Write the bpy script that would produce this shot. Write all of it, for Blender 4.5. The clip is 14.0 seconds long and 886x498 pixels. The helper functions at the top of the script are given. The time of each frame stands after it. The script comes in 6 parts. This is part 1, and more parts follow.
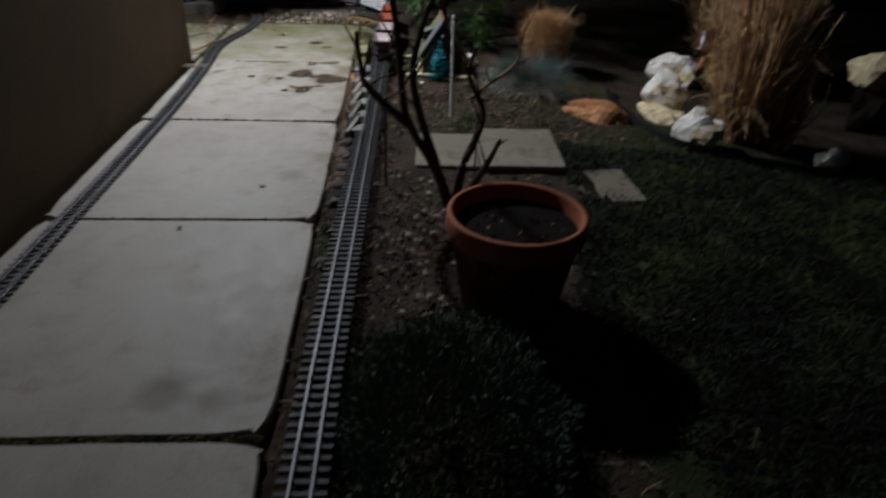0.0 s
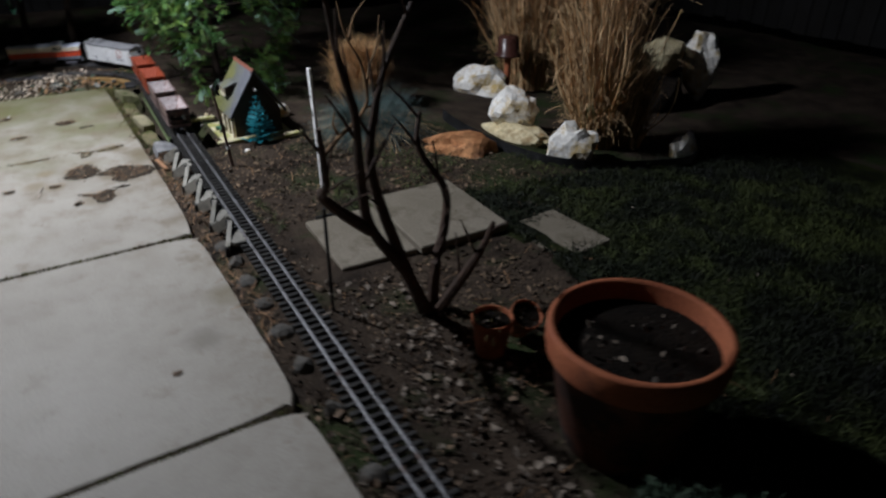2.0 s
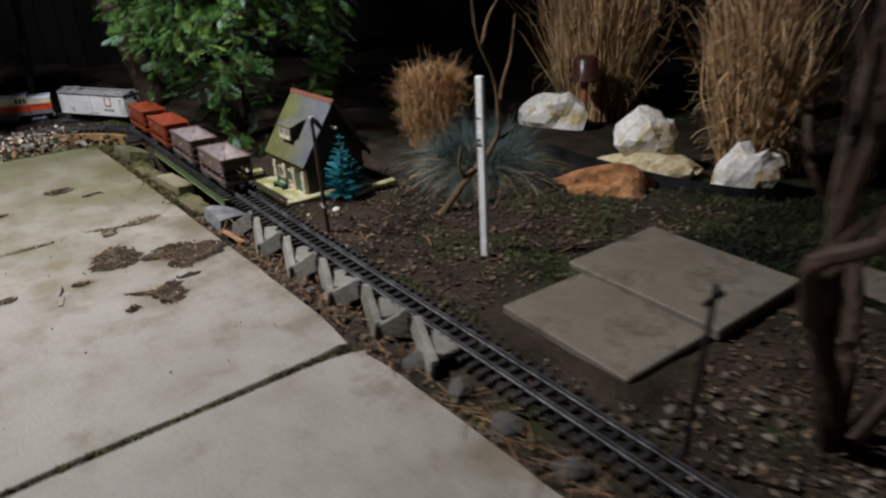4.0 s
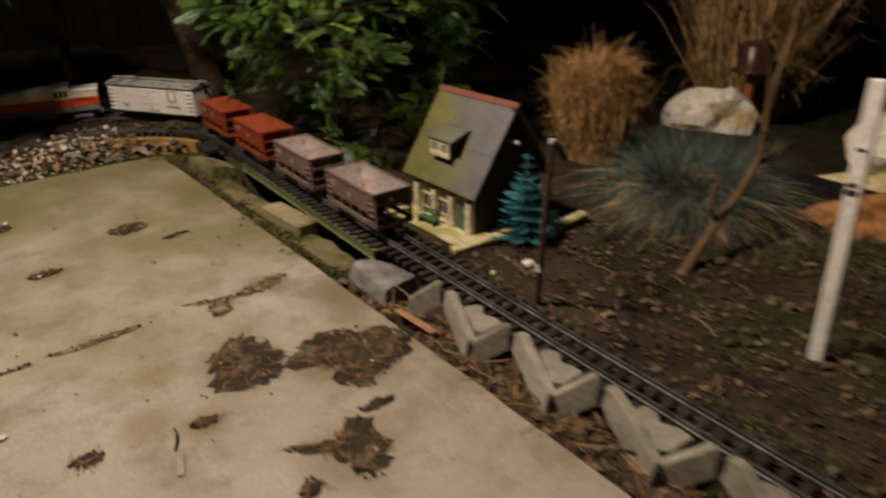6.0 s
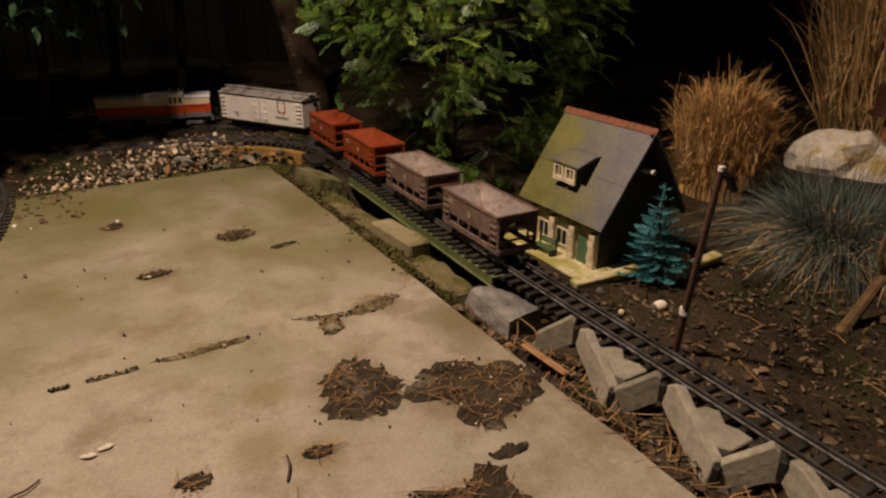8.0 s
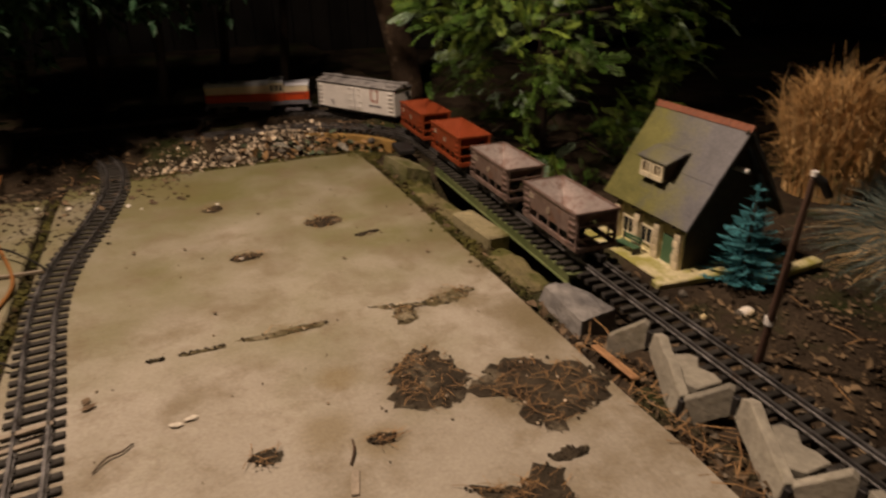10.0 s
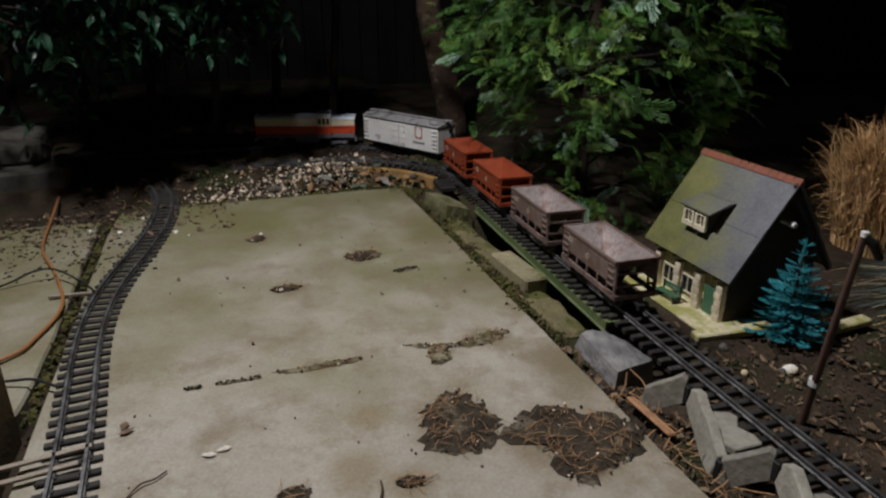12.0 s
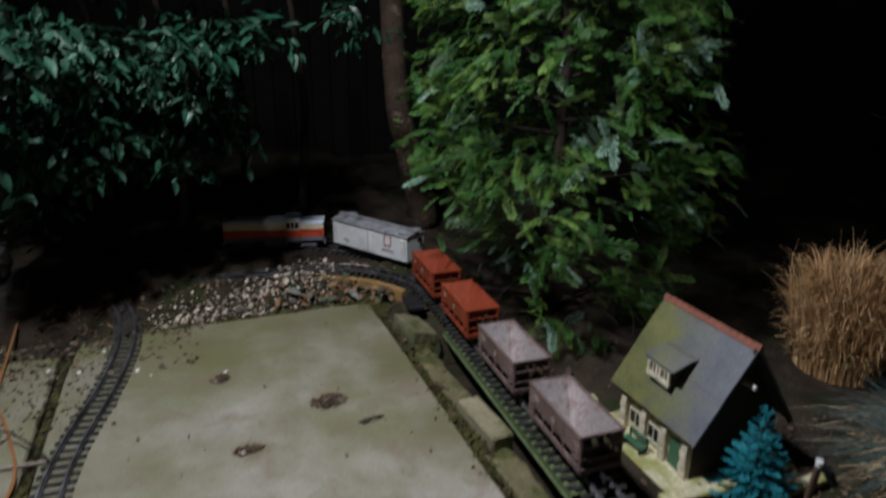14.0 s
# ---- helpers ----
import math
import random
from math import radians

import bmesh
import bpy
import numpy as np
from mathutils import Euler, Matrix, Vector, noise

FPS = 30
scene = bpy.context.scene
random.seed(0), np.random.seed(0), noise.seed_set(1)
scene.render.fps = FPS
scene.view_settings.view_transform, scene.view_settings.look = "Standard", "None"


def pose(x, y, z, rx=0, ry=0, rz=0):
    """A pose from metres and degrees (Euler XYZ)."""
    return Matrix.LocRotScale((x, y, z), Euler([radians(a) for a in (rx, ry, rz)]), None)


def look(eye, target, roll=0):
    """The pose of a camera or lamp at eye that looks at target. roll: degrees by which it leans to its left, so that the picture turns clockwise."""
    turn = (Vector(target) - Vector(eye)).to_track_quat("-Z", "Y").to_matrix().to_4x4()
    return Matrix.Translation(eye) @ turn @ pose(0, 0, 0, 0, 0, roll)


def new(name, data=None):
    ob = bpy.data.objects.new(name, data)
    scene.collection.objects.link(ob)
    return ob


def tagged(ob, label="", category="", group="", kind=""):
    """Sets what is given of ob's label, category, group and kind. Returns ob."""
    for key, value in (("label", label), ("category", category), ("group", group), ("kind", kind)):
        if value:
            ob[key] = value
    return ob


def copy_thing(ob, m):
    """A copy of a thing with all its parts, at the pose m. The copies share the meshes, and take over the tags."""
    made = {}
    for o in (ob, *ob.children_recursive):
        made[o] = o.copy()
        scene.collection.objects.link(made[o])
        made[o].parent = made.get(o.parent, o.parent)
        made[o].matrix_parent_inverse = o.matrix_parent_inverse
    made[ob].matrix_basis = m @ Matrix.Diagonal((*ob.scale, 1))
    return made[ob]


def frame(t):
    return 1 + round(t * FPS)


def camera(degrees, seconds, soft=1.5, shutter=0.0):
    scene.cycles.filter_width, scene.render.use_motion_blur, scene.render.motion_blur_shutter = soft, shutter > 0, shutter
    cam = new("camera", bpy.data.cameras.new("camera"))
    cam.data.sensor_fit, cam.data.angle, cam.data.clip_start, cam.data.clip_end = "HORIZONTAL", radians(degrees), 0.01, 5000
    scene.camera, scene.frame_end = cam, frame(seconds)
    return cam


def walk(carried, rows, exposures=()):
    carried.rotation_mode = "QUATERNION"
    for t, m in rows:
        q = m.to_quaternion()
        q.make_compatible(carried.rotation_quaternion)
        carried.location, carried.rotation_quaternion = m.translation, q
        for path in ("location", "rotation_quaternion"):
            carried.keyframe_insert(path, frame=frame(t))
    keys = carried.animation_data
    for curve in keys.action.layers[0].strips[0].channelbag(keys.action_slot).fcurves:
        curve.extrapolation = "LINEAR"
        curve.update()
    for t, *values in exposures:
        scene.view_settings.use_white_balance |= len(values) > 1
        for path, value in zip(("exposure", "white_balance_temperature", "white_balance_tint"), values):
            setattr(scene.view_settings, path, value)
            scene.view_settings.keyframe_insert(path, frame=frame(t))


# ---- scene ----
cam = camera(68.1, 14.0, soft=2.3, shutter=0.8)
PATH = [
    (0, (0.3, -2.201, 1.169), (0.441, -0.482, 0.156), 2.4),
    (0.5, (0.202, -2.093, 1.235), (0.555, -0.389, 0.248), 5.8),
    (1, (-0.05, -1.911, 1.216), (0.519, -0.254, 0.252), 1.4),
    (1.5, (-0.235, -1.613, 1.171), (0.537, -0.069, 0.161), 1.6),
    (2, (-0.376, -1.267, 1.172), (0.55, 0.208, 0.19), 0.3),
    (2.2, (-0.469, -1.181, 1.186), (0.506, 0.238, 0.169), -1.2),
    (2.5, (-0.54, -0.954, 1.144), (0.571, 0.368, 0.135), -2.0),
    (2.7, (-0.564, -0.831, 1.091), (0.432, 0.407, 0.245), -5.6),
    (2.8, (-0.577, -0.769, 1.066), (0.402, 0.501, 0.248), -6.8),
    (2.9, (-0.586, -0.703, 1.044), (0.390, 0.616, 0.284), -7.6),
    (3, (-0.602, -0.629, 1.014), (0.408, 0.673, 0.290), -5.1),
    (3.1, (-0.606, -0.575, 0.993), (0.390, 0.748, 0.274), -3.6),
    (3.2, (-0.623, -0.52, 0.963), (0.462, 0.959, 0.165), -2.5),
    (5.3, (-0.658, 0.618, 0.767), (0.533, 1.961, -0.115), -2.1),
    (5.5, (-0.659, 0.691, 0.766), (0.512, 2.05, -0.12), -2.2),
    (6, (-0.626, 0.916, 0.726), (0.479, 2.335, -0.149), -1.3),
    (6.5, (-0.657, 1.041, 0.662), (0.405, 2.542, -0.124), 0.5),
    (7, (-0.673, 1.069, 0.654), (0.365, 2.589, -0.13), 0.4),
    (7.5, (-0.676, 1.077, 0.664), (0.292, 2.65, -0.106), 0.3),
    (7.7, (-0.674, 1.077, 0.666), (0.291, 2.643, -0.117), 0.4),
    (9.8, (-0.632, 1.057, 0.687), (0.11, 2.718, -0.145), -0.8),
    (10, (-0.633, 1.056, 0.691), (0.061, 2.737, -0.141), -1.0),
    (10.5, (-0.638, 1.056, 0.699), (-0.01, 2.79, -0.074), -0.2),
    (11, (-0.639, 1.053, 0.706), (-0.029, 2.805, -0.041), -0.2),
    (11.5, (-0.632, 1.051, 0.709), (-0.028, 2.813, -0.02), -0.0),
    (12, (-0.634, 1.058, 0.711), (-0.031, 2.815, -0.031), 0.2),
    (12.5, (-0.636, 1.064, 0.716), (-0.026, 2.807, -0.053), 0.1),
    (13, (-0.631, 1.071, 0.746), (-0.007, 2.808, -0.023), 0.3),
    (13.5, (-0.622, 1.086, 0.877), (0.041, 2.84, 0.183), 0.5),
    (14, (-0.573, 1.153, 1.002), (0.111, 2.918, 0.355), 0.4),
]
EXPOSURES = [(0, 0.15, 4800, 16), (1.0, 0.26, 4800, 16), (2.0, 0.31, 4750, 16), (3.2, 0.31, 4750, 16), (5.3, -0.16, 6050, 19), (6.0, -0.2, 6750, 22), (7.0, -0.22, 7500, 30), (7.7, -0.27, 7600, 30), (10.0, -0.27, 7500, 30),
             (10.5, -0.3, 6900, 24), (11.0, -0.34, 6000, 20), (11.5, -0.36, 5650, 18), (12.0, -0.39, 5200, 16), (13.0, -0.38, 5000, 16), (14, -0.39, 4800, 15)]
walk(cam, [(t, look(eye, target, roll)) for t, eye, target, roll in PATH], EXPOSURES)

# ---- light: one floodlight on the corner of the outbuilding, at night ----
night = bpy.data.worlds.new("night")
scene.world = night
night.use_nodes = True
night.node_tree.nodes["Background"].inputs["Color"].default_value = (0.35, 0.45, 0.6, 1)
night.node_tree.nodes["Background"].inputs["Strength"].default_value = 0.003
LAMP = Vector((-0.93, 2.42, 2.55))
flood = bpy.data.lights.new("floodlight_beam", "AREA")
flood.shape, flood.size, flood.size_y = "RECTANGLE", 0.22, 0.16
flood.energy, flood.color = 111.0, (1.0, 0.86, 0.64)
flood.spread = radians(180)
flood_ob = new("floodlight_beam", flood)
flood_ob.matrix_world = look(LAMP, (0.7, 2.2, 0.0))


# ---- materials ----
def nodes_of(name):
    m = bpy.data.materials.new(name)
    m.use_nodes = True
    t = m.node_tree
    return m, t.nodes, t.links, t.nodes["Principled BSDF"]


def ramp(n, stops):
    r = n.new("ShaderNodeValToRGB")
    e = r.color_ramp.elements
    while len(e) < len(stops):
        e.new(0.5)
    for k, (p, c) in zip(e, stops):
        k.position, k.color = p, (*c, 1) if len(c) == 3 else c
    return r


def noise_tex(n, l, coord, scale, detail=5, rough=0.6):
    k = n.new("ShaderNodeTexNoise")
    k.inputs["Scale"].default_value, k.inputs["Detail"].default_value, k.inputs["Roughness"].default_value = scale, detail, rough
    l.new(coord, k.inputs["Vector"])
    return k


def mixed(n, l, fac, a, b, kind="MIX"):
    k = n.new("ShaderNodeMix")
    k.data_type, k.blend_type = "RGBA", kind
    for sock, v in ((k.inputs[0], fac), (k.inputs[6], a), (k.inputs[7], b)):
        if isinstance(v, (int, float)):
            sock.default_value = v
        elif isinstance(v, tuple):
            sock.default_value = (*v, 1)
        else:
            l.new(v, sock)
    return k.outputs[2]


def surf(name, a, b, scale=6.0, rough=0.8, bump=0.25, fine=70.0, stain=None, stain_scale=3.0, cut=0.58, vary=0.0, island=0.0, metal=0.0,
         spec=0.4, rough_var=0.12, depth=0.004, translucent=0.0):
    """Two tones in a broad noise, a grain, optional stains with a soft rim, optional change from piece to piece."""
    m, n, l, p = nodes_of(name)
    co = n.new("ShaderNodeTexCoord").outputs["Object"]
    if vary:
        co = n.new("ShaderNodeNewGeometry").outputs["Position"]
    big, small = noise_tex(n, l, co, scale), noise_tex(n, l, co, fine, 3)
    r = ramp(n, [(0.32, a), (0.68, b)])
    l.new(big.outputs["Fac"], r.inputs[0])
    grain = ramp(n, [(0.3, (0.72, 0.72, 0.72)), (0.7, (1.2, 1.2, 1.2))])
    l.new(small.outputs["Fac"], grain.inputs[0])
    col = mixed(n, l, 0.75, r.outputs[0], grain.outputs[0], "MULTIPLY")
    if stain:
        s = noise_tex(n, l, co, stain_scale, 7, 0.68)
        sr = ramp(n, [(cut - 0.05, (0, 0, 0)), (cut + 0.09, (1, 1, 1))])
        l.new(s.outputs["Fac"], sr.inputs[0])
        col = mixed(n, l, sr.outputs[0], col, stain)
    if vary or island:
        rnd = n.new("ShaderNodeObjectInfo").outputs["Random"] if vary else n.new("ShaderNodeNewGeometry").outputs["Random Per Island"]
        k = vary or island
        vr = ramp(n, [(0.0, (1 - k,) * 3), (1.0, (1 + k,) * 3)])
        l.new(rnd, vr.inputs[0])
        col = mixed(n, l, 1.0, col, vr.outputs[0], "MULTIPLY")
    l.new(col, p.inputs["Base Color"])
    rr = ramp(n, [(0.3, (max(rough - rough_var, 0.03),) * 3), (0.7, (min(rough + rough_var, 1.0),) * 3)])
    l.new(big.outputs["Fac"], rr.inputs[0])
    l.new(rr.outputs[0], p.inputs["Roughness"])
    p.inputs["Metallic"].default_value, p.inputs["Specular IOR Level"].default_value = metal, spec
    if bump:
        bn = n.new("ShaderNodeBump")
        bn.inputs["Strength"].default_value, bn.inputs["Distance"].default_value = bump, depth
        l.new(small.outputs["Fac"], bn.inputs["Height"])
        l.new(bn.outputs[0], p.inputs["Normal"])
    if translucent:
        p.inputs["Subsurface Weight"].default_value = translucent
        p.inputs["Subsurface Radius"].default_value = (0.004, 0.006, 0.002)
    return m


def concrete_mat():
    """Worn concrete paving: pale cement, broad damp clouds, yellow-green algae to the far end, small dark specks, damp sheen."""
    m, n, l, p = nodes_of("paving_concrete")
    pos = n.new("ShaderNodeNewGeometry").outputs["Position"]
    big, mid, fine = noise_tex(n, l, pos, 1.7, 6, 0.62), noise_tex(n, l, pos, 7.0, 8, 0.7), noise_tex(n, l, pos, 160.0, 3)
    base = ramp(n, [(0.3, (0.325, 0.295, 0.245)), (0.5, (0.385, 0.355, 0.30)), (0.72, (0.43, 0.40, 0.345))])
    l.new(big.outputs["Fac"], base.inputs[0])
    cloud = ramp(n, [(0.3, (0.78, 0.75, 0.69)), (0.52, (1, 1, 1)), (0.75, (1.05, 1.04, 1.03))])
    l.new(mid.outputs["Fac"], cloud.inputs[0])
    col = mixed(n, l, 0.8, base.outputs[0], cloud.outputs[0], "MULTIPLY")
    sep = n.new("ShaderNodeSeparateXYZ")
    l.new(pos, sep.inputs[0])
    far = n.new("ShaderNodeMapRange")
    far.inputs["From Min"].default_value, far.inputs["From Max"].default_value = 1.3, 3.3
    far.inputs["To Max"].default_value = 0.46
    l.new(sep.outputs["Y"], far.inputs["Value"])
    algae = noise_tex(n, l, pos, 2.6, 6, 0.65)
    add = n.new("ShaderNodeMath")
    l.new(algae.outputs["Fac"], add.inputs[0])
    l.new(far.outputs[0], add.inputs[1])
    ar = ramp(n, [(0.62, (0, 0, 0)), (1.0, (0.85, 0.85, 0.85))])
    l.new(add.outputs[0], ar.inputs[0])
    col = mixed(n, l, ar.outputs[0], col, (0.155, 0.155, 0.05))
    speck = noise_tex(n, l, pos, 38.0, 4, 0.7)
    sr = ramp(n, [(0.71, (0, 0, 0)), (0.80, (0.6, 0.6, 0.6))])
    l.new(speck.outputs["Fac"], sr.inputs[0])
    col = mixed(n, l, sr.outputs[0], col, (0.11, 0.09, 0.06))
    rust = noise_tex(n, l, pos, 7.5, 10, 0.74)
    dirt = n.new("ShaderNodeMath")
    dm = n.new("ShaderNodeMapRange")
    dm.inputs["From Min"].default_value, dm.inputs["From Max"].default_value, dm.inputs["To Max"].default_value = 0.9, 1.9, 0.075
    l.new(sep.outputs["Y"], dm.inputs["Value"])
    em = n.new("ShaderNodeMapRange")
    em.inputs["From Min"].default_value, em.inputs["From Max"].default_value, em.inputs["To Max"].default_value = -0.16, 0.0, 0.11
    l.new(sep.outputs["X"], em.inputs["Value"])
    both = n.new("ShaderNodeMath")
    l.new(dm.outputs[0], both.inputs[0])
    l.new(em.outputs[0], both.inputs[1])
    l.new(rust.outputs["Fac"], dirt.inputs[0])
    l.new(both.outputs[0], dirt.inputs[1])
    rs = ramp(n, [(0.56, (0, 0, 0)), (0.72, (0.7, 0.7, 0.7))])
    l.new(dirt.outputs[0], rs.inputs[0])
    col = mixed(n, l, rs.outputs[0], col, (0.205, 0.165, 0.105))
    wob = noise_tex(n, l, pos, 9.0, 6, 0.7)
    for cx, cy, rad, tone in ((-0.29, -0.925, 0.085, (0.12, 0.105, 0.075)), (-0.15, -0.96, 0.07, (0.17, 0.15, 0.11)), (-0.15, 0.40, 0.075, (0.19, 0.17, 0.13)), (-0.09, -1.6, 0.06, (0.2, 0.18, 0.14)),
                               (-0.49, 1.895, 0.065, (0.20, 0.155, 0.075)), (-0.44, 2.02, 0.05, (0.23, 0.18, 0.09)), (-0.42, 1.835, 0.05, (0.21, 0.165, 0.085)), (-0.30, 1.95, 0.105, (0.19, 0.15, 0.09)),
                               (-0.13, 1.85, 0.14, (0.19, 0.15, 0.085)), (-0.27, 1.62, 0.105, (0.2, 0.16, 0.095)), (-0.29, 2.765, 0.07, (0.2, 0.165, 0.09)), (-0.52, 2.61, 0.055, (0.2, 0.165, 0.09)),
                               (-0.57, 2.99, 0.06, (0.19, 0.15, 0.08)), (0.0, 2.05, 0.13, (0.17, 0.14, 0.075)), (-0.02, 2.55, 0.11, (0.15, 0.14, 0.06)), (-0.03, 2.9, 0.12, (0.14, 0.14, 0.05)), (-0.1, 3.3, 0.16, (0.15, 0.15, 0.055)),
                               (-0.14, 2.22, 0.07, (0.2, 0.165, 0.085)), (-0.5, 2.21, 0.045, (0.22, 0.18, 0.1)), (-0.7, 3.2, 0.2, (0.17, 0.155, 0.06)), (-0.02, 0.6, 0.1, (0.2, 0.17, 0.1))):
        dist = n.new("ShaderNodeVectorMath")
        dist.operation = "DISTANCE"
        dist.inputs[1].default_value = (cx, cy, 0)
        l.new(pos, dist.inputs[0])
        rel = n.new("ShaderNodeMath")
        rel.operation = "MULTIPLY_ADD"
        rel.inputs[1].default_value = 1 / rad
        l.new(dist.outputs["Value"], rel.inputs[0])
        l.new(wob.outputs["Fac"], rel.inputs[2])
        mr = n.new("ShaderNodeMapRange")
        mr.inputs["From Min"].default_value, mr.inputs["From Max"].default_value = 1.5, 0.85
        mr.inputs["To Max"].default_value = 0.62
        l.new(rel.outputs[0], mr.inputs["Value"])
        col = mixed(n, l, mr.outputs[0], col, tone)
    g = ramp(n, [(0.3, (0.82, 0.82, 0.82)), (0.7, (1.12, 1.12, 1.12))])
    l.new(fine.outputs["Fac"], g.inputs[0])
    col = mixed(n, l, 0.8, col, g.outputs[0], "MULTIPLY")
    l.new(col, p.inputs["Base Color"])
    rr = ramp(n, [(0.3, (0.46, 0.46, 0.46)), (0.7, (0.72, 0.72, 0.72))])
    l.new(mid.outputs["Fac"], rr.inputs[0])
    l.new(rr.outputs[0], p.inputs["Roughness"])
    p.inputs["Specular IOR Level"].default_value = 0.35
    bn = n.new("ShaderNodeBump")
    bn.inputs["Strength"].default_value, bn.inputs["Distance"].default_value = 0.35, 0.003
    hh = n.new("ShaderNodeMath")
    l.new(fine.outputs["Fac"], hh.inputs[0])
    l.new(mid.outputs["Fac"], hh.inputs[1])
    l.new(hh.outputs[0], bn.inputs["Height"])
    l.new(bn.outputs[0], p.inputs["Normal"])
    return m


def plain(name, c, rough=0.5, metal=0.0):
    return surf(name, tuple(v * 0.88 for v in c), tuple(min(v * 1.08, 1) for v in c), 14.0, rough, 0.06, 200.0, metal=metal, rough_var=0.08, depth=0.001)


M_CONC = concrete_mat()
M_SOIL = surf("dark_garden_soil", (0.022, 0.016, 0.011), (0.078, 0.058, 0.04), 6.0, 0.95, 0.9, 90.0, (0.03, 0.045, 0.012), 2.2, 0.56, depth=0.012, spec=0.15)
M_PEAT = surf("black_peat", (0.005, 0.004, 0.003), (0.018, 0.014, 0.010), 12.0, 0.95, 0.9, 90.0, depth=0.012, spec=0.1)
M_LITTER = surf("dead_leaf", (0.065, 0.043, 0.027), (0.22, 0.155, 0.095), 9.0, 0.8, 0.2, island=0.6)
M_DULLLEAF = surf("grey_brown_dead_leaf", (0.05, 0.04, 0.03), (0.19, 0.155, 0.115), 12.0, 0.8, 0.2, island=0.7)
M_PALELEAF = surf("pale_dead_leaf", (0.12, 0.095, 0.07), (0.31, 0.26, 0.20), 12.0, 0.75, 0.2, island=0.5)
M_NEEDLE = surf("dry_pine_needle", (0.15, 0.08, 0.035), (0.40, 0.24, 0.11), 20.0, 0.7, 0.0, island=0.45)
M_WALL = surf("brown_rendered_wall", (0.085, 0.055, 0.024), (0.13, 0.088, 0.04), 2.0, 0.9, 0.5, 120.0, (0.05, 0.035, 0.02), 1.2, 0.6)
M_TIE = surf("black_brown_plastic_sleeper", (0.02, 0.019, 0.018), (0.042, 0.039, 0.035), 30.0, 0.58, 0.3, 160.0, (0.075, 0.066, 0.054), 14.0, 0.62, vary=0.3)
M_RAIL = surf("weathered_brass_rail", (0.12, 0.118, 0.12), (0.27, 0.268, 0.275), 22.0, 0.54, 0.1, 160.0, (0.08, 0.05, 0.035), 16.0, 0.6, metal=0.9)
M_GIRDER = surf("green_painted_girder", (0.10, 0.14, 0.055), (0.17, 0.20, 0.09), 12.0, 0.55, 0.2, 90.0, (0.10, 0.07, 0.04), 9.0, 0.63)
M_SLATE = surf("grey_slate", (0.20, 0.19, 0.16), (0.335, 0.32, 0.27), 9.0, 0.72, 0.5, 80.0, (0.14, 0.13, 0.07), 7.0, 0.6, vary=0.22)
M_GREY = surf("blue_grey_stone", (0.14, 0.14, 0.145), (0.30, 0.295, 0.29), 12.0, 0.8, 0.7, 60.0, (0.09, 0.085, 0.08), 9.0, 0.6, depth=0.006)
M_EDGESTONE = surf("soil_stained_stone", (0.07, 0.064, 0.055), (0.2, 0.19, 0.165), 12.0, 0.85, 0.6, 60.0, (0.06, 0.045, 0.03), 12.0, 0.5, depth=0.006)
M_MOSSY = surf("mossy_block", (0.13, 0.125, 0.06), (0.27, 0.25, 0.15), 9.0, 0.88, 0.7, 60.0, (0.075, 0.085, 0.02), 6.0, 0.5, depth=0.006)
M_KERB = surf("brown_mossy_kerb", (0.115, 0.10, 0.05), (0.235, 0.20, 0.10), 12.0, 0.9, 0.9, 60.0, (0.075, 0.08, 0.02), 8.0, 0.52, depth=0.008)
M_BLOCK = surf("weathered_timber_block", (0.2, 0.18, 0.1), (0.36, 0.32, 0.2), 11.0, 0.82, 0.4, 60.0, (0.1, 0.1, 0.03), 7.0, 0.57)
M_MOSS = surf("damp_moss", (0.045, 0.05, 0.012), (0.13, 0.12, 0.03), 14.0, 0.95, 1.0, 80.0, (0.05, 0.03, 0.015), 9.0, 0.56, depth=0.01)
M_PAVER = surf("buff_paver", (0.165, 0.142, 0.10), (0.27, 0.238, 0.18), 3.0, 0.75, 0.3, 120.0, (0.12, 0.10, 0.065), 5.0, 0.56)
M_TERRA = surf("terracotta", (0.32, 0.095, 0.036), (0.47, 0.165, 0.065), 7.0, 0.8, 0.25, 120.0, (0.13, 0.06, 0.035), 5.0, 0.6)
# Large pot's side away from the lamp: its shade is painted as dark blotches.
M_POTBODY = surf("shaded_terracotta", (0.12, 0.042, 0.02), (0.27, 0.095, 0.04), 6.0, 0.88, 0.25, 120.0, (0.035, 0.022, 0.015), 6.0, 0.46)
M_WHITE_ROCK = surf("pale_limestone", (0.90, 0.87, 0.79), (0.97, 0.95, 0.89), 12.0, 0.85, 0.8, 45.0, (0.6, 0.46, 0.19), 8.0, 0.53, depth=0.008)
M_YELLOW_ROCK = surf("yellow_limestone", (0.6, 0.5, 0.27), (0.8, 0.71, 0.45), 12.0, 0.85, 0.8, 45.0, (0.36, 0.25, 0.11), 9.0, 0.58, depth=0.008)
M_ORANGE_ROCK = surf("orange_sandstone", (0.42, 0.18, 0.06), (0.62, 0.32, 0.13), 12.0, 0.88, 0.8, 45.0, (0.2, 0.10, 0.05), 9.0, 0.6, depth=0.008)
M_GRAVEL = surf("mixed_gravel", (0.42, 0.34, 0.24), (0.78, 0.69, 0.56), 30.0, 0.8, 0.3, island=0.65)
M_GRIT = surf("dark_soil_grit", (0.09, 0.075, 0.055), (0.24, 0.205, 0.16), 30.0, 0.85, 0.3, island=0.7)
M_STRAW = surf("dry_grass_straw", (0.40, 0.26, 0.115), (0.72, 0.52, 0.28), 9.0, 0.75, 0.0, island=0.6)
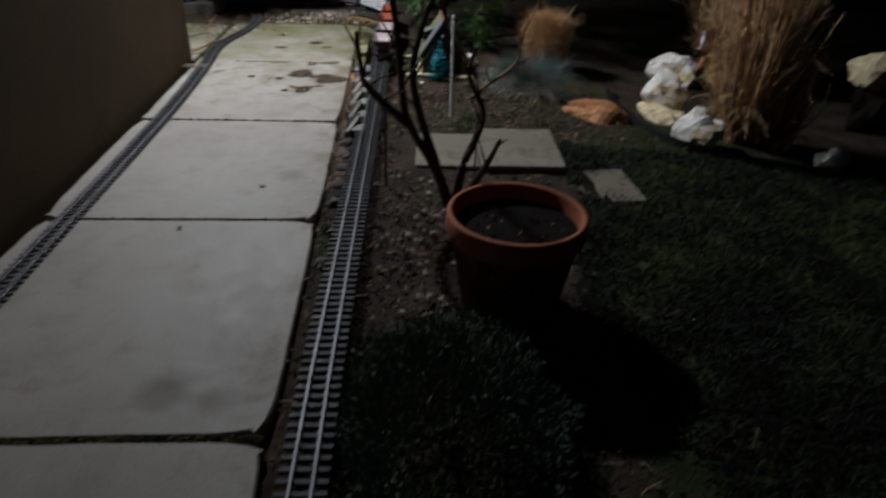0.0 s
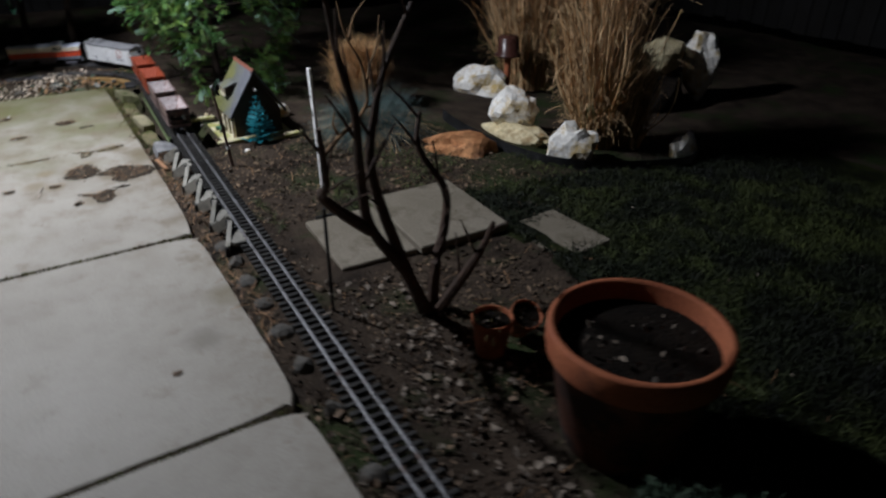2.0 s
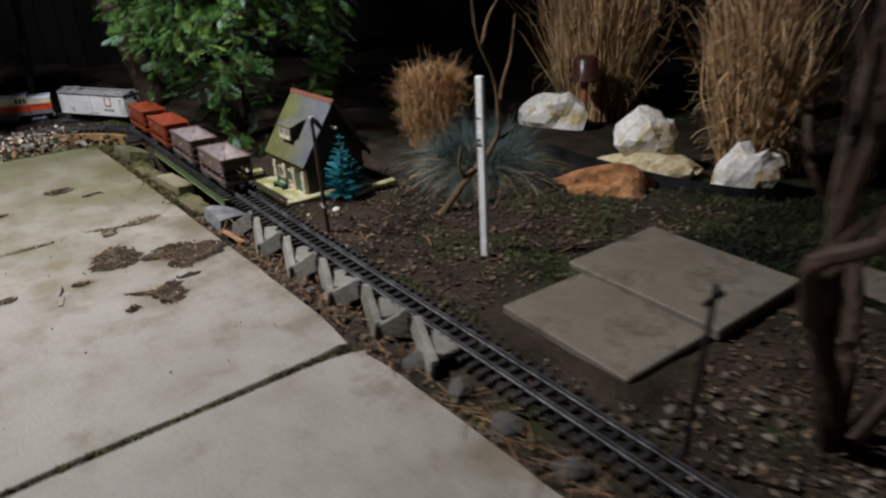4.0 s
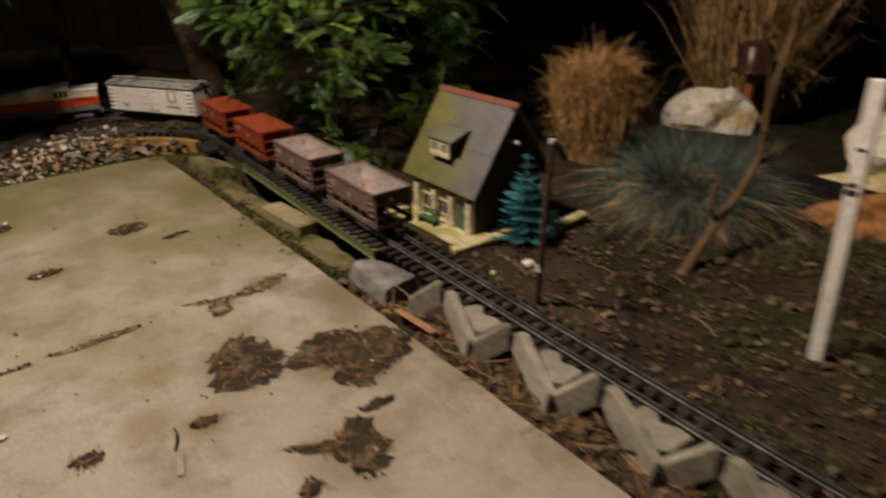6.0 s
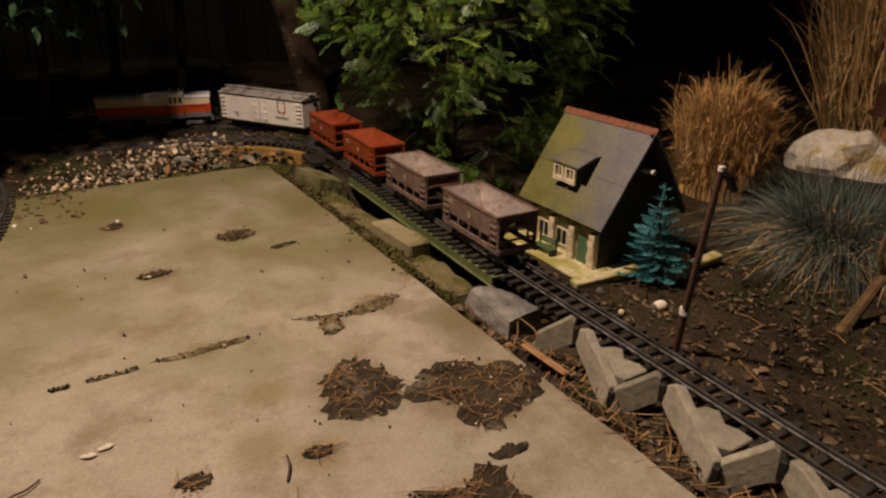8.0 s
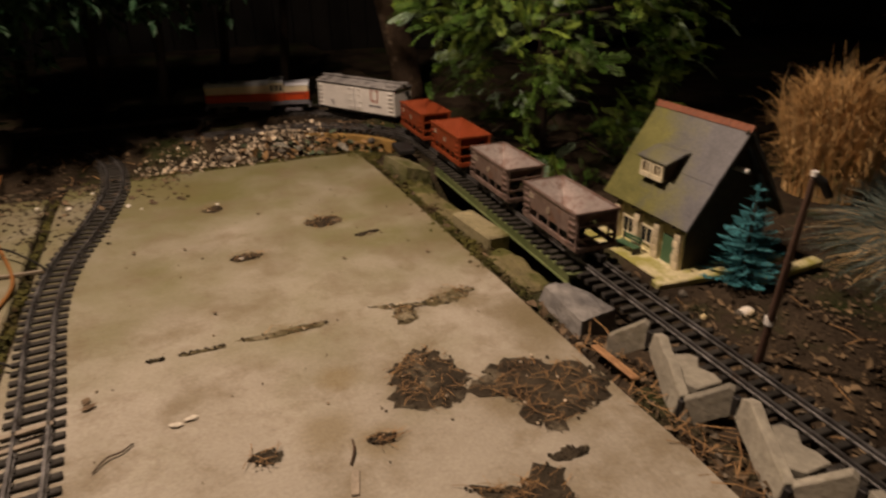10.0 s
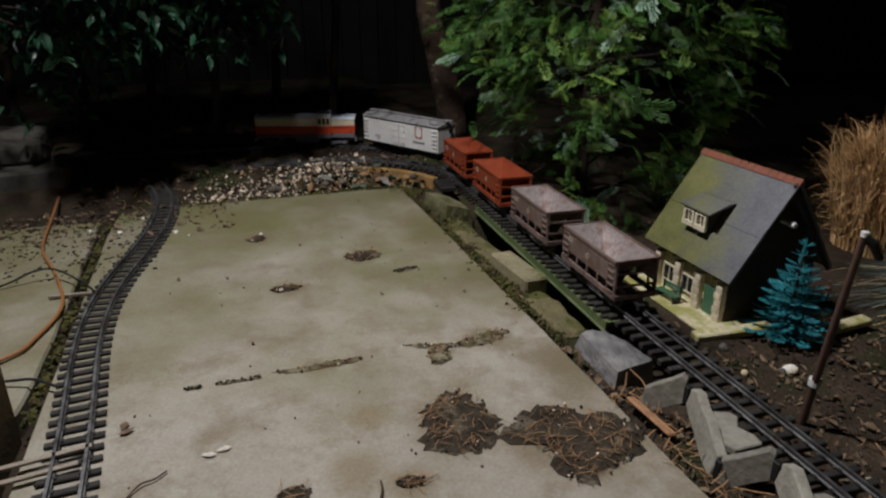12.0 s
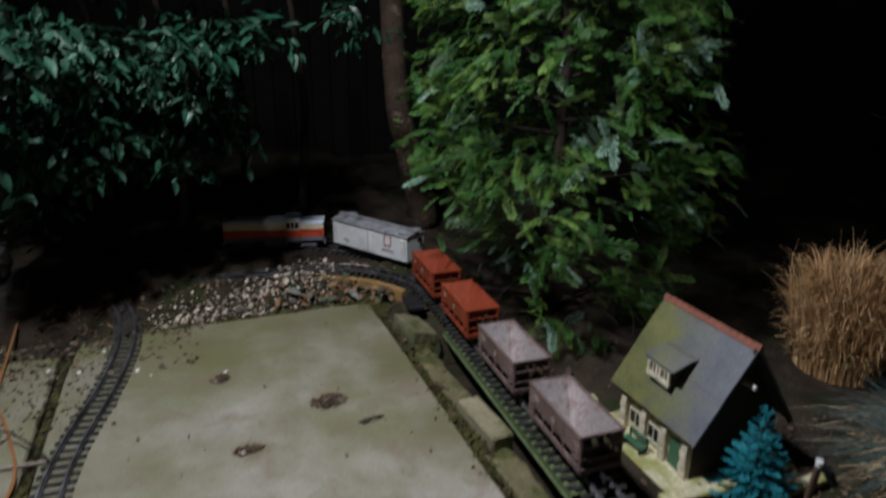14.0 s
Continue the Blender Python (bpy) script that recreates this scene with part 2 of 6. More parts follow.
M_GOLD = surf("gold_dry_grass", (0.33, 0.185, 0.068), (0.66, 0.42, 0.185), 9.0, 0.75, 0.0, island=0.5)
M_FADED = surf("withered_green_blade", (0.12, 0.12, 0.04), (0.30, 0.27, 0.10), 9.0, 0.75, 0.0, island=0.4)
M_FESCUE = surf("blue_fescue_blade", (0.065, 0.10, 0.092), (0.145, 0.19, 0.175), 9.0, 0.7, 0.0, island=0.5)
# Lawn and turf near black: shade among backlit blades is in the colour.
M_LAWN = surf("shaded_lawn_blade", (0.002, 0.003, 0.001), (0.016, 0.022, 0.005), 4.0, 0.8, 0.0, stain=(0.055, 0.068, 0.013), stain_scale=2.3, cut=0.55, island=0.55)
M_TURF = surf("shaded_mossy_turf", (0.003, 0.0035, 0.0015), (0.012, 0.014, 0.004), 5.0, 0.95, 0.8, 80.0, (0.032, 0.04, 0.009), 2.3, 0.55, depth=0.012, spec=0.1)
M_CONIFER = surf("conifer_spray", (0.022, 0.078, 0.008), (0.068, 0.152, 0.018), 6.0, 0.6, 0.0, island=0.5)
M_CONIFER_LIGHT = surf("yellow_green_conifer_spray", (0.072, 0.135, 0.012), (0.135, 0.215, 0.028), 6.0, 0.6, 0.0, island=0.4)
M_CONIFER_PALE = surf("pale_conifer_underside", (0.13, 0.23, 0.15), (0.24, 0.34, 0.25), 6.0, 0.6, 0.0, island=0.35)
M_LAUREL = surf("laurel_leaf", (0.008, 0.036, 0.019), (0.030, 0.078, 0.042), 7.0, 0.42, 0.0, island=0.7, spec=0.3)
M_HEBE = surf("grey_green_shrub_leaf", (0.05, 0.085, 0.05), (0.11, 0.15, 0.095), 8.0, 0.6, 0.0, island=0.5)
# Pale flecks on darkened bark: dappled lamplight painted into the colour.
M_BARK = surf("dappled_brown_bark", (0.035, 0.022, 0.014), (0.09, 0.06, 0.038), 9.0, 0.9, 0.9, 45.0, (0.22, 0.17, 0.12), 11.0, 0.62, depth=0.01)
M_BARKCHIP = surf("orange_brown_bark_chip", (0.30, 0.15, 0.07), (0.5, 0.29, 0.15), 30.0, 0.8, 0.4, 90.0)
M_BRANCH = surf("ochre_brown_dead_branch", (0.10, 0.062, 0.03), (0.22, 0.14, 0.065), 16.0, 0.85, 0.6, 70.0, (0.05, 0.035, 0.02), 14.0, 0.56)
M_POLE = plain("reddish_brown_pole", (0.11, 0.065, 0.052), 0.5)
M_DARKBARK = surf("blackish_brown_bark", (0.016, 0.011, 0.008), (0.045, 0.03, 0.02), 14.0, 0.9, 0.7, 60.0)
M_ROSE = surf("dark_rose_wood", (0.035, 0.022, 0.015), (0.085, 0.05, 0.03), 20.0, 0.75, 0.5, 80.0)
M_CUT = plain("grey_cut_wood", (0.35, 0.3, 0.24), 0.8)
M_STAKE = surf("white_plastic_stake", (0.82, 0.81, 0.79), (0.9, 0.89, 0.87), 9.0, 0.5, 0.1, 90.0, (0.45, 0.42, 0.35), 8.0, 0.66)
M_BLACK = plain("black_plastic", (0.018, 0.018, 0.019), 0.5)
M_EDGING = surf("black_lawn_edging", (0.02, 0.02, 0.022), (0.06, 0.06, 0.062), 9.0, 0.5, 0.2)
M_CREAM = plain("cream_paint", (0.78, 0.70, 0.52), 0.42)
M_RED = plain("orange_red_paint", (0.62, 0.075, 0.02), 0.38)
M_GREYP = plain("blue_grey_frame_paint", (0.16, 0.16, 0.19), 0.55)
M_ROOFBLUE = plain("pale_blue_grey_roof_paint", (0.50, 0.55, 0.64), 0.42)
M_WHITEP = plain("white_car_paint", (0.80, 0.80, 0.79), 0.42)
M_ROOFGREY = surf("weathered_silver_grey_roof", (0.20, 0.20, 0.21), (0.42, 0.42, 0.43), 24.0, 0.5, 0.2, 120.0, (0.12, 0.12, 0.12), 18.0, 0.56)
M_OXIDE = surf("oxide_red_paint", (0.23, 0.044, 0.015), (0.32, 0.066, 0.024), 20.0, 0.45, 0.12, 150.0, (0.22, 0.05, 0.025), 16.0, 0.64)
M_RUSTGREY = surf("faded_brown_grey_paint", (0.13, 0.085, 0.075), (0.235, 0.175, 0.16), 24.0, 0.5, 0.2, 120.0, (0.16, 0.07, 0.04), 18.0, 0.58)
M_STEEL = surf("bare_grey_steel_lining", (0.34, 0.29, 0.28), (0.56, 0.50, 0.49), 9.0, 0.36, 0.1, 120.0, (0.20, 0.10, 0.07), 10.0, 0.56, metal=0.4)
M_DARKGLASS = plain("dark_cab_window", (0.02, 0.022, 0.025), 0.12)
M_LETTER = plain("black_lettering", (0.03, 0.03, 0.03), 0.5)
M_EMBLEM = plain("brick_red_emblem", (0.36, 0.08, 0.04), 0.5)
def roof_sheet():
    """Blue-grey roof sheet; olive moss spreads over it from one gable and from the eaves."""
    m, n, l, p = nodes_of("mossy_grey_roof_sheet")
    co = n.new("ShaderNodeTexCoord").outputs["Object"]
    sep = n.new("ShaderNodeSeparateXYZ")
    l.new(co, sep.inputs[0])
    big, fine = noise_tex(n, l, co, 14.0, 6, 0.65), noise_tex(n, l, co, 140.0, 3)
    along_y = n.new("ShaderNodeMath")
    along_y.operation = "MULTIPLY_ADD"
    along_y.inputs[1].default_value = 2.3
    l.new(sep.outputs["Y"], along_y.inputs[0])
    l.new(big.outputs["Fac"], along_y.inputs[2])
    height = n.new("ShaderNodeMath")
    height.operation = "MULTIPLY_ADD"
    height.inputs[1].default_value, height.inputs[2].default_value = -1.5, 0.43
    l.new(sep.outputs["Z"], height.inputs[0])
    both = n.new("ShaderNodeMath")
    l.new(along_y.outputs[0], both.inputs[0])
    l.new(height.outputs[0], both.inputs[1])
    moss = ramp(n, [(0.3, (0, 0, 0)), (0.78, (1, 1, 1))])
    l.new(both.outputs[0], moss.inputs[0])
    sheet = ramp(n, [(0.3, (0.115, 0.118, 0.13)), (0.7, (0.185, 0.19, 0.215))])
    l.new(big.outputs["Fac"], sheet.inputs[0])
    green = ramp(n, [(0.3, (0.10, 0.105, 0.03)), (0.7, (0.185, 0.185, 0.06))])
    l.new(big.outputs["Fac"], green.inputs[0])
    col = mixed(n, l, moss.outputs[0], sheet.outputs[0], green.outputs[0])
    g = ramp(n, [(0.3, (0.78, 0.78, 0.78)), (0.7, (1.15, 1.15, 1.15))])
    l.new(fine.outputs["Fac"], g.inputs[0])
    l.new(mixed(n, l, 0.8, col, g.outputs[0], "MULTIPLY"), p.inputs["Base Color"])
    p.inputs["Roughness"].default_value = 0.55
    bn = n.new("ShaderNodeBump")
    bn.inputs["Strength"].default_value, bn.inputs["Distance"].default_value = 0.25, 0.002
    l.new(fine.outputs["Fac"], bn.inputs["Height"])
    l.new(bn.outputs[0], p.inputs["Normal"])
    return m


M_ROOFTILE = roof_sheet()
M_RIDGE = plain("orange_ridge_tile", (0.23, 0.085, 0.05), 0.75)
M_PANE = plain("dull_brown_window_pane", (0.15, 0.12, 0.085), 0.3)
M_HOUSEWALL = surf("pale_yellow_cottage_wall", (0.6, 0.56, 0.32), (0.78, 0.73, 0.48), 18.0, 0.8, 0.2, 100.0, (0.3, 0.32, 0.12), 14.0, 0.58)
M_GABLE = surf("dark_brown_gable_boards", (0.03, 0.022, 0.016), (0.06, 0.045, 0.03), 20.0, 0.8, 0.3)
M_DOOR = plain("green_cottage_door", (0.07, 0.16, 0.09), 0.5)
M_FRAME = plain("cream_window_frame", (0.74, 0.68, 0.5), 0.6)
M_QUOIN = surf("cream_quoin_stone", (0.56, 0.48, 0.34), (0.74, 0.66, 0.5), 30.0, 0.8, 0.2, vary=0.18)
M_PLINTH = surf("pale_mossy_base_board", (0.55, 0.5, 0.3), (0.72, 0.67, 0.46), 14.0, 0.85, 0.3, 80.0, (0.34, 0.33, 0.10), 12.0, 0.49)
M_TEAL = surf("teal_plastic_needles", (0.02, 0.14, 0.17), (0.06, 0.28, 0.33), 20.0, 0.55, 0.0, island=0.35)
M_ORANGE_CABLE = plain("orange_cable_sheath", (0.33, 0.15, 0.05), 0.5)
# Footing concrete kept dark: the shadow at the hedge is in its colour.
M_CASTING = surf("shaded_cast_concrete", (0.05, 0.047, 0.042), (0.10, 0.094, 0.082), 6.0, 0.9, 0.5, 60.0)
# Fence tone near black: the night's darkness is put into the colour.
M_FENCE = surf("night_dark_fence_board", (0.0035, 0.003, 0.0025), (0.007, 0.006, 0.005), 6.0, 0.9, 0.4, vary=0.3)
M_PALE_BIT = plain("pale_faded_leaf", (0.62, 0.58, 0.50), 0.6)
M_YELLOW_WOOD = surf("yellow_brown_timber", (0.26, 0.15, 0.045), (0.42, 0.27, 0.09), 16.0, 0.75, 0.4, 70.0, (0.12, 0.09, 0.04), 9.0, 0.58)
M_GREYLEAF = surf("grey_curled_leaf", (0.16, 0.155, 0.13), (0.30, 0.29, 0.25), 20.0, 0.6, 0.3, 90.0)
M_BANKLEAF = surf("orange_brown_bank_leaf", (0.10, 0.06, 0.03), (0.36, 0.22, 0.10), 12.0, 0.8, 0.2, island=0.7)
M_BEDLITTER = surf("matted_leaf_litter", (0.07, 0.048, 0.028), (0.24, 0.17, 0.10), 9.0, 0.85, 0.2, island=0.6)
M_WEED = surf("mossy_weed_blade", (0.03, 0.04, 0.008), (0.10, 0.12, 0.03), 5.0, 0.75, 0.0, island=0.5)
M_BROWNPOT = plain("dark_brown_glazed_lantern", (0.07, 0.03, 0.022), 0.28)


# ---- mesh helpers ----
def part(name, bm, material, parent=None, label="", smooth=False):
    me = bpy.data.meshes.new(name)
    if smooth:
        for f in bm.faces:
            f.smooth = True
    bm.to_mesh(me)
    bm.free()
    for m in material if isinstance(material, (list, tuple)) else [material]:
        me.materials.append(m)
    ob = new(name, me)
    if parent:
        ob.parent = parent
    if label:
        ob["label"] = label
    return ob


def thing(name, m, label, category, group="", kind=""):
    ob = new(name)
    ob.empty_display_size = 0.05
    ob.matrix_world = m
    return tagged(ob, label, category, group, kind)


def raw(name, v, f, material, parent=None):
    me = bpy.data.meshes.new(name)
    me.from_pydata([tuple(p) for p in v], [], [tuple(q) for q in f])
    me.materials.append(material)
    ob = new(name, me)
    if parent:
        ob.parent = parent
    return ob


def box(bm, x0, x1, y0, y1, z0, z1, bevel=0.0):
    r = bmesh.ops.create_cube(bm, size=1)
    for v in r["verts"]:
        v.co = Vector((x0 + (v.co.x + 0.5) * (x1 - x0), y0 + (v.co.y + 0.5) * (y1 - y0), z0 + (v.co.z + 0.5) * (z1 - z0)))
    if bevel:
        es = {e for v in r["verts"] for e in v.link_edges}
        bmesh.ops.bevel(bm, geom=list(es), offset=bevel, segments=1, affect="EDGES")
    return bm


def boxes(*dims, bevel=0.0):
    bm = bmesh.new()
    for d in dims:
        box(bm, *d, bevel=bevel)
    return bm


def extrude_poly(pts, axis, a, b, bevel=0.0):
    """A closed outline pts (2D) swept along an axis from a to b."""
    bm = bmesh.new()
    put = {"x": lambda u, v, w: (w, u, v), "y": lambda u, v, w: (u, w, v), "z": lambda u, v, w: (u, v, w)}[axis]
    lo = [bm.verts.new(put(u, v, a)) for u, v in pts]
    hi = [bm.verts.new(put(u, v, b)) for u, v in pts]
    bm.faces.new(lo)
    bm.faces.new(hi)
    for i in range(len(pts)):
        j = (i + 1) % len(pts)
        bm.faces.new((lo[i], lo[j], hi[j], hi[i]))
    bmesh.ops.recalc_face_normals(bm, faces=bm.faces)
    if bevel:
        bmesh.ops.bevel(bm, geom=list(bm.edges), offset=bevel, segments=1, affect="EDGES")
    return bm


def cyl(bm, c, r, h, axis="z", n=16, r2=None):
    m = Matrix.Translation(c) @ {"z": Matrix(), "x": Matrix.Rotation(radians(90), 4, "Y"), "y": Matrix.Rotation(radians(90), 4, "X")}[axis]
    bmesh.ops.create_cone(bm, cap_ends=True, segments=n, radius1=r, radius2=r if r2 is None else r2, depth=h, matrix=m)
    return bm


def lathe(bm, prof, n=48, c=(0, 0, 0), wob=0.0):
    rings = []
    for r, z in prof:
        rings.append([bm.verts.new((c[0] + r * math.cos(2 * math.pi * k / n) * (1 + wob * math.sin(5 * k)), c[1] + r * math.sin(2 * math.pi * k / n), c[2] + z)) for k in range(n)])
    for a, b in zip(rings, rings[1:]):
        for k in range(n):
            bm.faces.new((a[k], a[(k + 1) % n], b[(k + 1) % n], b[k]))
    return bm


def tube(bm, pts, radii, n=7):
    pts = [Vector(p) for p in pts]
    rings = []
    for i, p in enumerate(pts):
        d = (pts[min(i + 1, len(pts) - 1)] - pts[max(i - 1, 0)]).normalized()
        u = d.cross(Vector((0.31, 0.2, 0.93))).normalized()
        w = d.cross(u)
        r = radii[i] if isinstance(radii, (list, tuple)) else radii
        rings.append([bm.verts.new(p + r * (math.cos(a) * u + math.sin(a) * w)) for a in (2 * math.pi * k / n for k in range(n))])
    for a, b in zip(rings, rings[1:]):
        for k in range(n):
            bm.faces.new((a[k], a[(k + 1) % n], b[(k + 1) % n], b[k]))
    bm.faces.new(rings[0][::-1])
    bm.faces.new(rings[-1])
    return bm


def smooth_path(pts, sub=6):
    """A rounded line through the given points."""
    p = [Vector(pts[0])] + [Vector(q) for q in pts] + [Vector(pts[-1])]
    out = []
    for a, b, c, d in zip(p, p[1:], p[2:], p[3:]):
        for k in range(sub):
            t = k / sub
            out.append(0.5 * (2 * b + (c - a) * t + (2 * a - 5 * b + 4 * c - d) * t * t + (3 * b - a - 3 * c + d) * t ** 3))
    return out + [Vector(pts[-1])]


def rock_bm(sx, sy, sz, seed, rough=0.36, sub=3, flat=0.0):
    bm = bmesh.new()
    bmesh.ops.create_icosphere(bm, subdivisions=sub, radius=1)
    off = Vector((seed * 7.3, seed * 3.1, seed * 1.7))
    rr_ = random.Random(int(seed * 13))
    planes = [Vector((rr_.gauss(0, 1), rr_.gauss(0, 1), rr_.gauss(0, 1))).normalized() for _ in range(11)]
    for v in bm.verts:
        d = v.co.normalized()
        r = 1 + rough * noise.noise(d * 1.6 + off) + 0.18 * noise.noise(d * 3.6 + off) + 0.09 * noise.noise(d * 9 + off)
        for q in planes:
            r = min(r, (0.80 + 0.05 * noise.noise(d * 7 + off)) / max(d.dot(q), 0.35))
        v.co = Vector((d.x * sx, d.y * sy, max(d.z * sz, -sz * (1 - flat)))) * r
    return bm


def rough_block(sx, sy, sz, seed, amp=0.007):
    """A worn rectangular block with chipped, uneven faces."""
    bm = bmesh.new()
    bmesh.ops.create_cube(bm, size=2)
    bmesh.ops.subdivide_edges(bm, edges=list(bm.edges), cuts=7, use_grid_fill=True)
    off = Vector((seed * 3.7, seed, 0))
    for v in bm.verts:
        k = (v.co.x ** 8 + v.co.y ** 8 + v.co.z ** 8) ** (-1 / 8)
        p = Vector((v.co.x * k * sx, v.co.y * k * sy, v.co.z * k * sz))
        v.co = p + v.co.normalized() * (amp * noise.noise(p * 18 + off) + amp * 0.5 * noise.noise(p * 55 + off))
    return bm


RNG = np.random.default_rng(7)


def scatter(name, tv, tf, pos, rot, scale, material, parent=None):
    """One mesh of many copies of a small template, each turned and sized on its own."""
    tv, tf, scale = np.asarray(tv, float), [tuple(f) for f in tf], np.asarray(scale, float)
    scale = scale[:, None] if scale.ndim == 1 else scale
    v = np.einsum("nij,nkj->nki", rot, tv[None] * scale[:, None, :]) + pos[:, None, :]
    k = len(tv)
    f = [tuple(i + n * k for i in q) for n in range(len(pos)) for q in tf]
    return raw(name, v.reshape(-1, 3), f, material, parent)


def turns(n, up=None, spread=math.pi, tilt=0.6):
    """Random turns: about z by any angle, then tipped."""
    a, b, c = RNG.uniform(-math.pi, math.pi, n), RNG.normal(0, tilt, n), RNG.normal(0, tilt, n)
    ca, sa, cb, sb, cc, sc = np.cos(a), np.sin(a), np.cos(b), np.sin(b), np.cos(c), np.sin(c)
    z, o = np.zeros(n), np.ones(n)
    rz = np.stack([ca, -sa, z, sa, ca, z, z, z, o], -1).reshape(-1, 3, 3)
    rx = np.stack([o, z, z, z, cb, -sb, z, sb, cb], -1).reshape(-1, 3, 3)
    ry = np.stack([cc, z, sc, z, o, z, -sc, z, cc], -1).reshape(-1, 3, 3)
    return rz @ rx @ ry


def facing(d, roll):
    """Turns that take +y to the directions d, rolled about them."""
    d = d / np.linalg.norm(d, axis=1, keepdims=True)
    ref = np.tile([0.0, 0.0, 1.0], (len(d), 1))
    ref[np.abs(d[:, 2]) > 0.95] = [1.0, 0.0, 0.0]
    s = np.cross(d, ref)
    s /= np.linalg.norm(s, axis=1, keepdims=True)
    u = np.cross(s, d)
    c, k = np.cos(roll)[:, None], np.sin(roll)[:, None]
    return np.stack([c * s + k * u, d, c * u - k * s], -1)


def ribbons(name, root, way, length, droop, width, material, seg=5, parent=None, curl=0.0):
    """Blades of grass: thin ribbons that leave the root along way and bow under their weight."""
    n = len(root)
    way = way / np.linalg.norm(way, axis=1, keepdims=True)
    side = np.cross(way, [0.0, 0.0, 1.0]) + RNG.normal(0, 0.35, (n, 3))
    side /= np.linalg.norm(side, axis=1, keepdims=True)
    v, f = np.zeros((n, 2 * (seg + 1), 3)), []
    flat = way * [1, 1, 0] + RNG.normal(0, 0.12, (n, 3)) * [1, 1, 0]
    sway = RNG.normal(0, 1, (n, 3)) * [1, 1, 0.3]
    turn = RNG.uniform(0, 3, n)
    for k in range(seg + 1):
        t = k / seg
        p = root + way * (length * t)[:, None] + flat * (droop * length * t ** 2 * 0.6)[:, None]
        p[:, 2] -= droop * length * t ** 2.4 * 0.75
        p += sway * (curl * length * t * np.sin(turn + 4 * t))[:, None]
        w = side * (width * (1 - 0.85 * t ** 2))[:, None] * 0.5
        v[:, 2 * k], v[:, 2 * k + 1] = p - w, p + w
    base = np.arange(n) * 2 * (seg + 1)
    for k in range(seg):
        f += [(b + 2 * k, b + 2 * k + 1, b + 2 * k + 3, b + 2 * k + 2) for b in base.tolist()]
    return raw(name, v.reshape(-1, 3), f, material, parent)


def frond(pairs, reach, angle, droop, width, barbs=True):
    """A flat feathery spray one unit long: a midrib with side shoots that narrow to the tip, one connected piece."""
    v, f = [], []

    def put(x, y):
        v.append((x, y, -droop * y * y - 0.35 * droop * abs(x)))
        return len(v) - 1
    rib = [(put(-0.012, k / pairs), put(0.012, k / pairs)) for k in range(pairs + 1)]
    for a, b in zip(rib, rib[1:]):
        f.append((a[0], a[1], b[1], b[0]))
    for k in range(pairs):
        y = k / pairs
        ln = reach * math.sin(math.pi * (0.22 + 0.74 * y)) * (0.85 + 0.3 * ((k * 7) % 5) / 4)
        for side in (-1, 1):
            root = rib[k][0 if side < 0 else 1]
            a = angle + 0.15 * math.sin(3 * k + side)
            dx, dy = side * math.sin(a), math.cos(a)
            px, py = -dy * side, dx * side
            m0 = put(dx * ln * 0.45 + px * width, y + dy * ln * 0.45 + py * width)
            tip = put(dx * ln, y + dy * ln)
            m1 = put(dx * ln * 0.5 - px * width, y + dy * ln * 0.5 - py * width)
            f.append((root, m0, tip, m1))
            if barbs:
                b0 = put(dx * ln * 0.75 + px * width * 2.6, y + dy * ln * 0.75 + py * width * 2.6)
                b1 = put(dx * ln * 0.8 - px * width * 2.6, y + dy * ln * 0.8 - py * width * 2.6)
                f += [(m0, b0, tip), (m1, tip, b1)]
    end = rib[-1]
    tip = put(0, 1 + reach * 0.3)
    f.append((end[0], end[1], tip))
    return v, f


def arched(name, root, heading, lean, bend, power, length, width, material, parent=None, seg=8):
    """Grass blades that rise, then arch over towards their tips."""
    n = len(root)
    v, f = np.zeros((n, 2 * (seg + 1), 3)), []
    h = np.stack([np.cos(heading), np.sin(heading)], -1)
    face = heading + RNG.uniform(-1.2, 1.2, n) + math.pi / 2
    side = np.stack([np.cos(face), np.sin(face), np.zeros(n)], -1)
    p = root.astype(float).copy()
    wav = RNG.normal(0, 0.22, n)
    for k in range(seg + 1):
        t = k / seg
        w = side * (width * (1 - 0.8 * t ** 1.6))[:, None] * 0.5
        v[:, 2 * k], v[:, 2 * k + 1] = p - w, p + w
        th = lean + bend * t ** power + wav * math.sin(5 * t)
        st = (length / seg)[:, None]
        p = p + np.concatenate([h * np.sin(th)[:, None], np.cos(th)[:, None]], 1) * st
    base = np.arange(n) * 2 * (seg + 1)
    for k in range(seg):
        f += [(b + 2 * k, b + 2 * k + 1, b + 2 * k + 3, b + 2 * k + 2) for b in base.tolist()]
    return raw(name, v.reshape(-1, 3), f, material, parent)


LEAF_V = [(0, 0, 0), (-0.28, 0.35, 0.06), (0, 0.4, 0), (0.28, 0.35, 0.06), (-0.2, 0.75, 0.02), (0, 0.78, -0.05), (0.2, 0.75, 0.02), (0, 1.05, -0.12)]
LEAF_F = [(0, 2, 1), (0, 3, 2), (1, 2, 5, 4), (2, 3, 6, 5), (4, 5, 7), (5, 6, 7)]


# ---- tracks: centre lines ----
def run_right(y):
    """The main track's middle, by distance ahead, before it bends."""
    return float(np.interp(y, [-4, -0.9, 1.2, 2.1, 2.6, 3.1, 3.6], [0.06, 0.105, 0.165, 0.195, 0.215, 0.235, 0.25]))


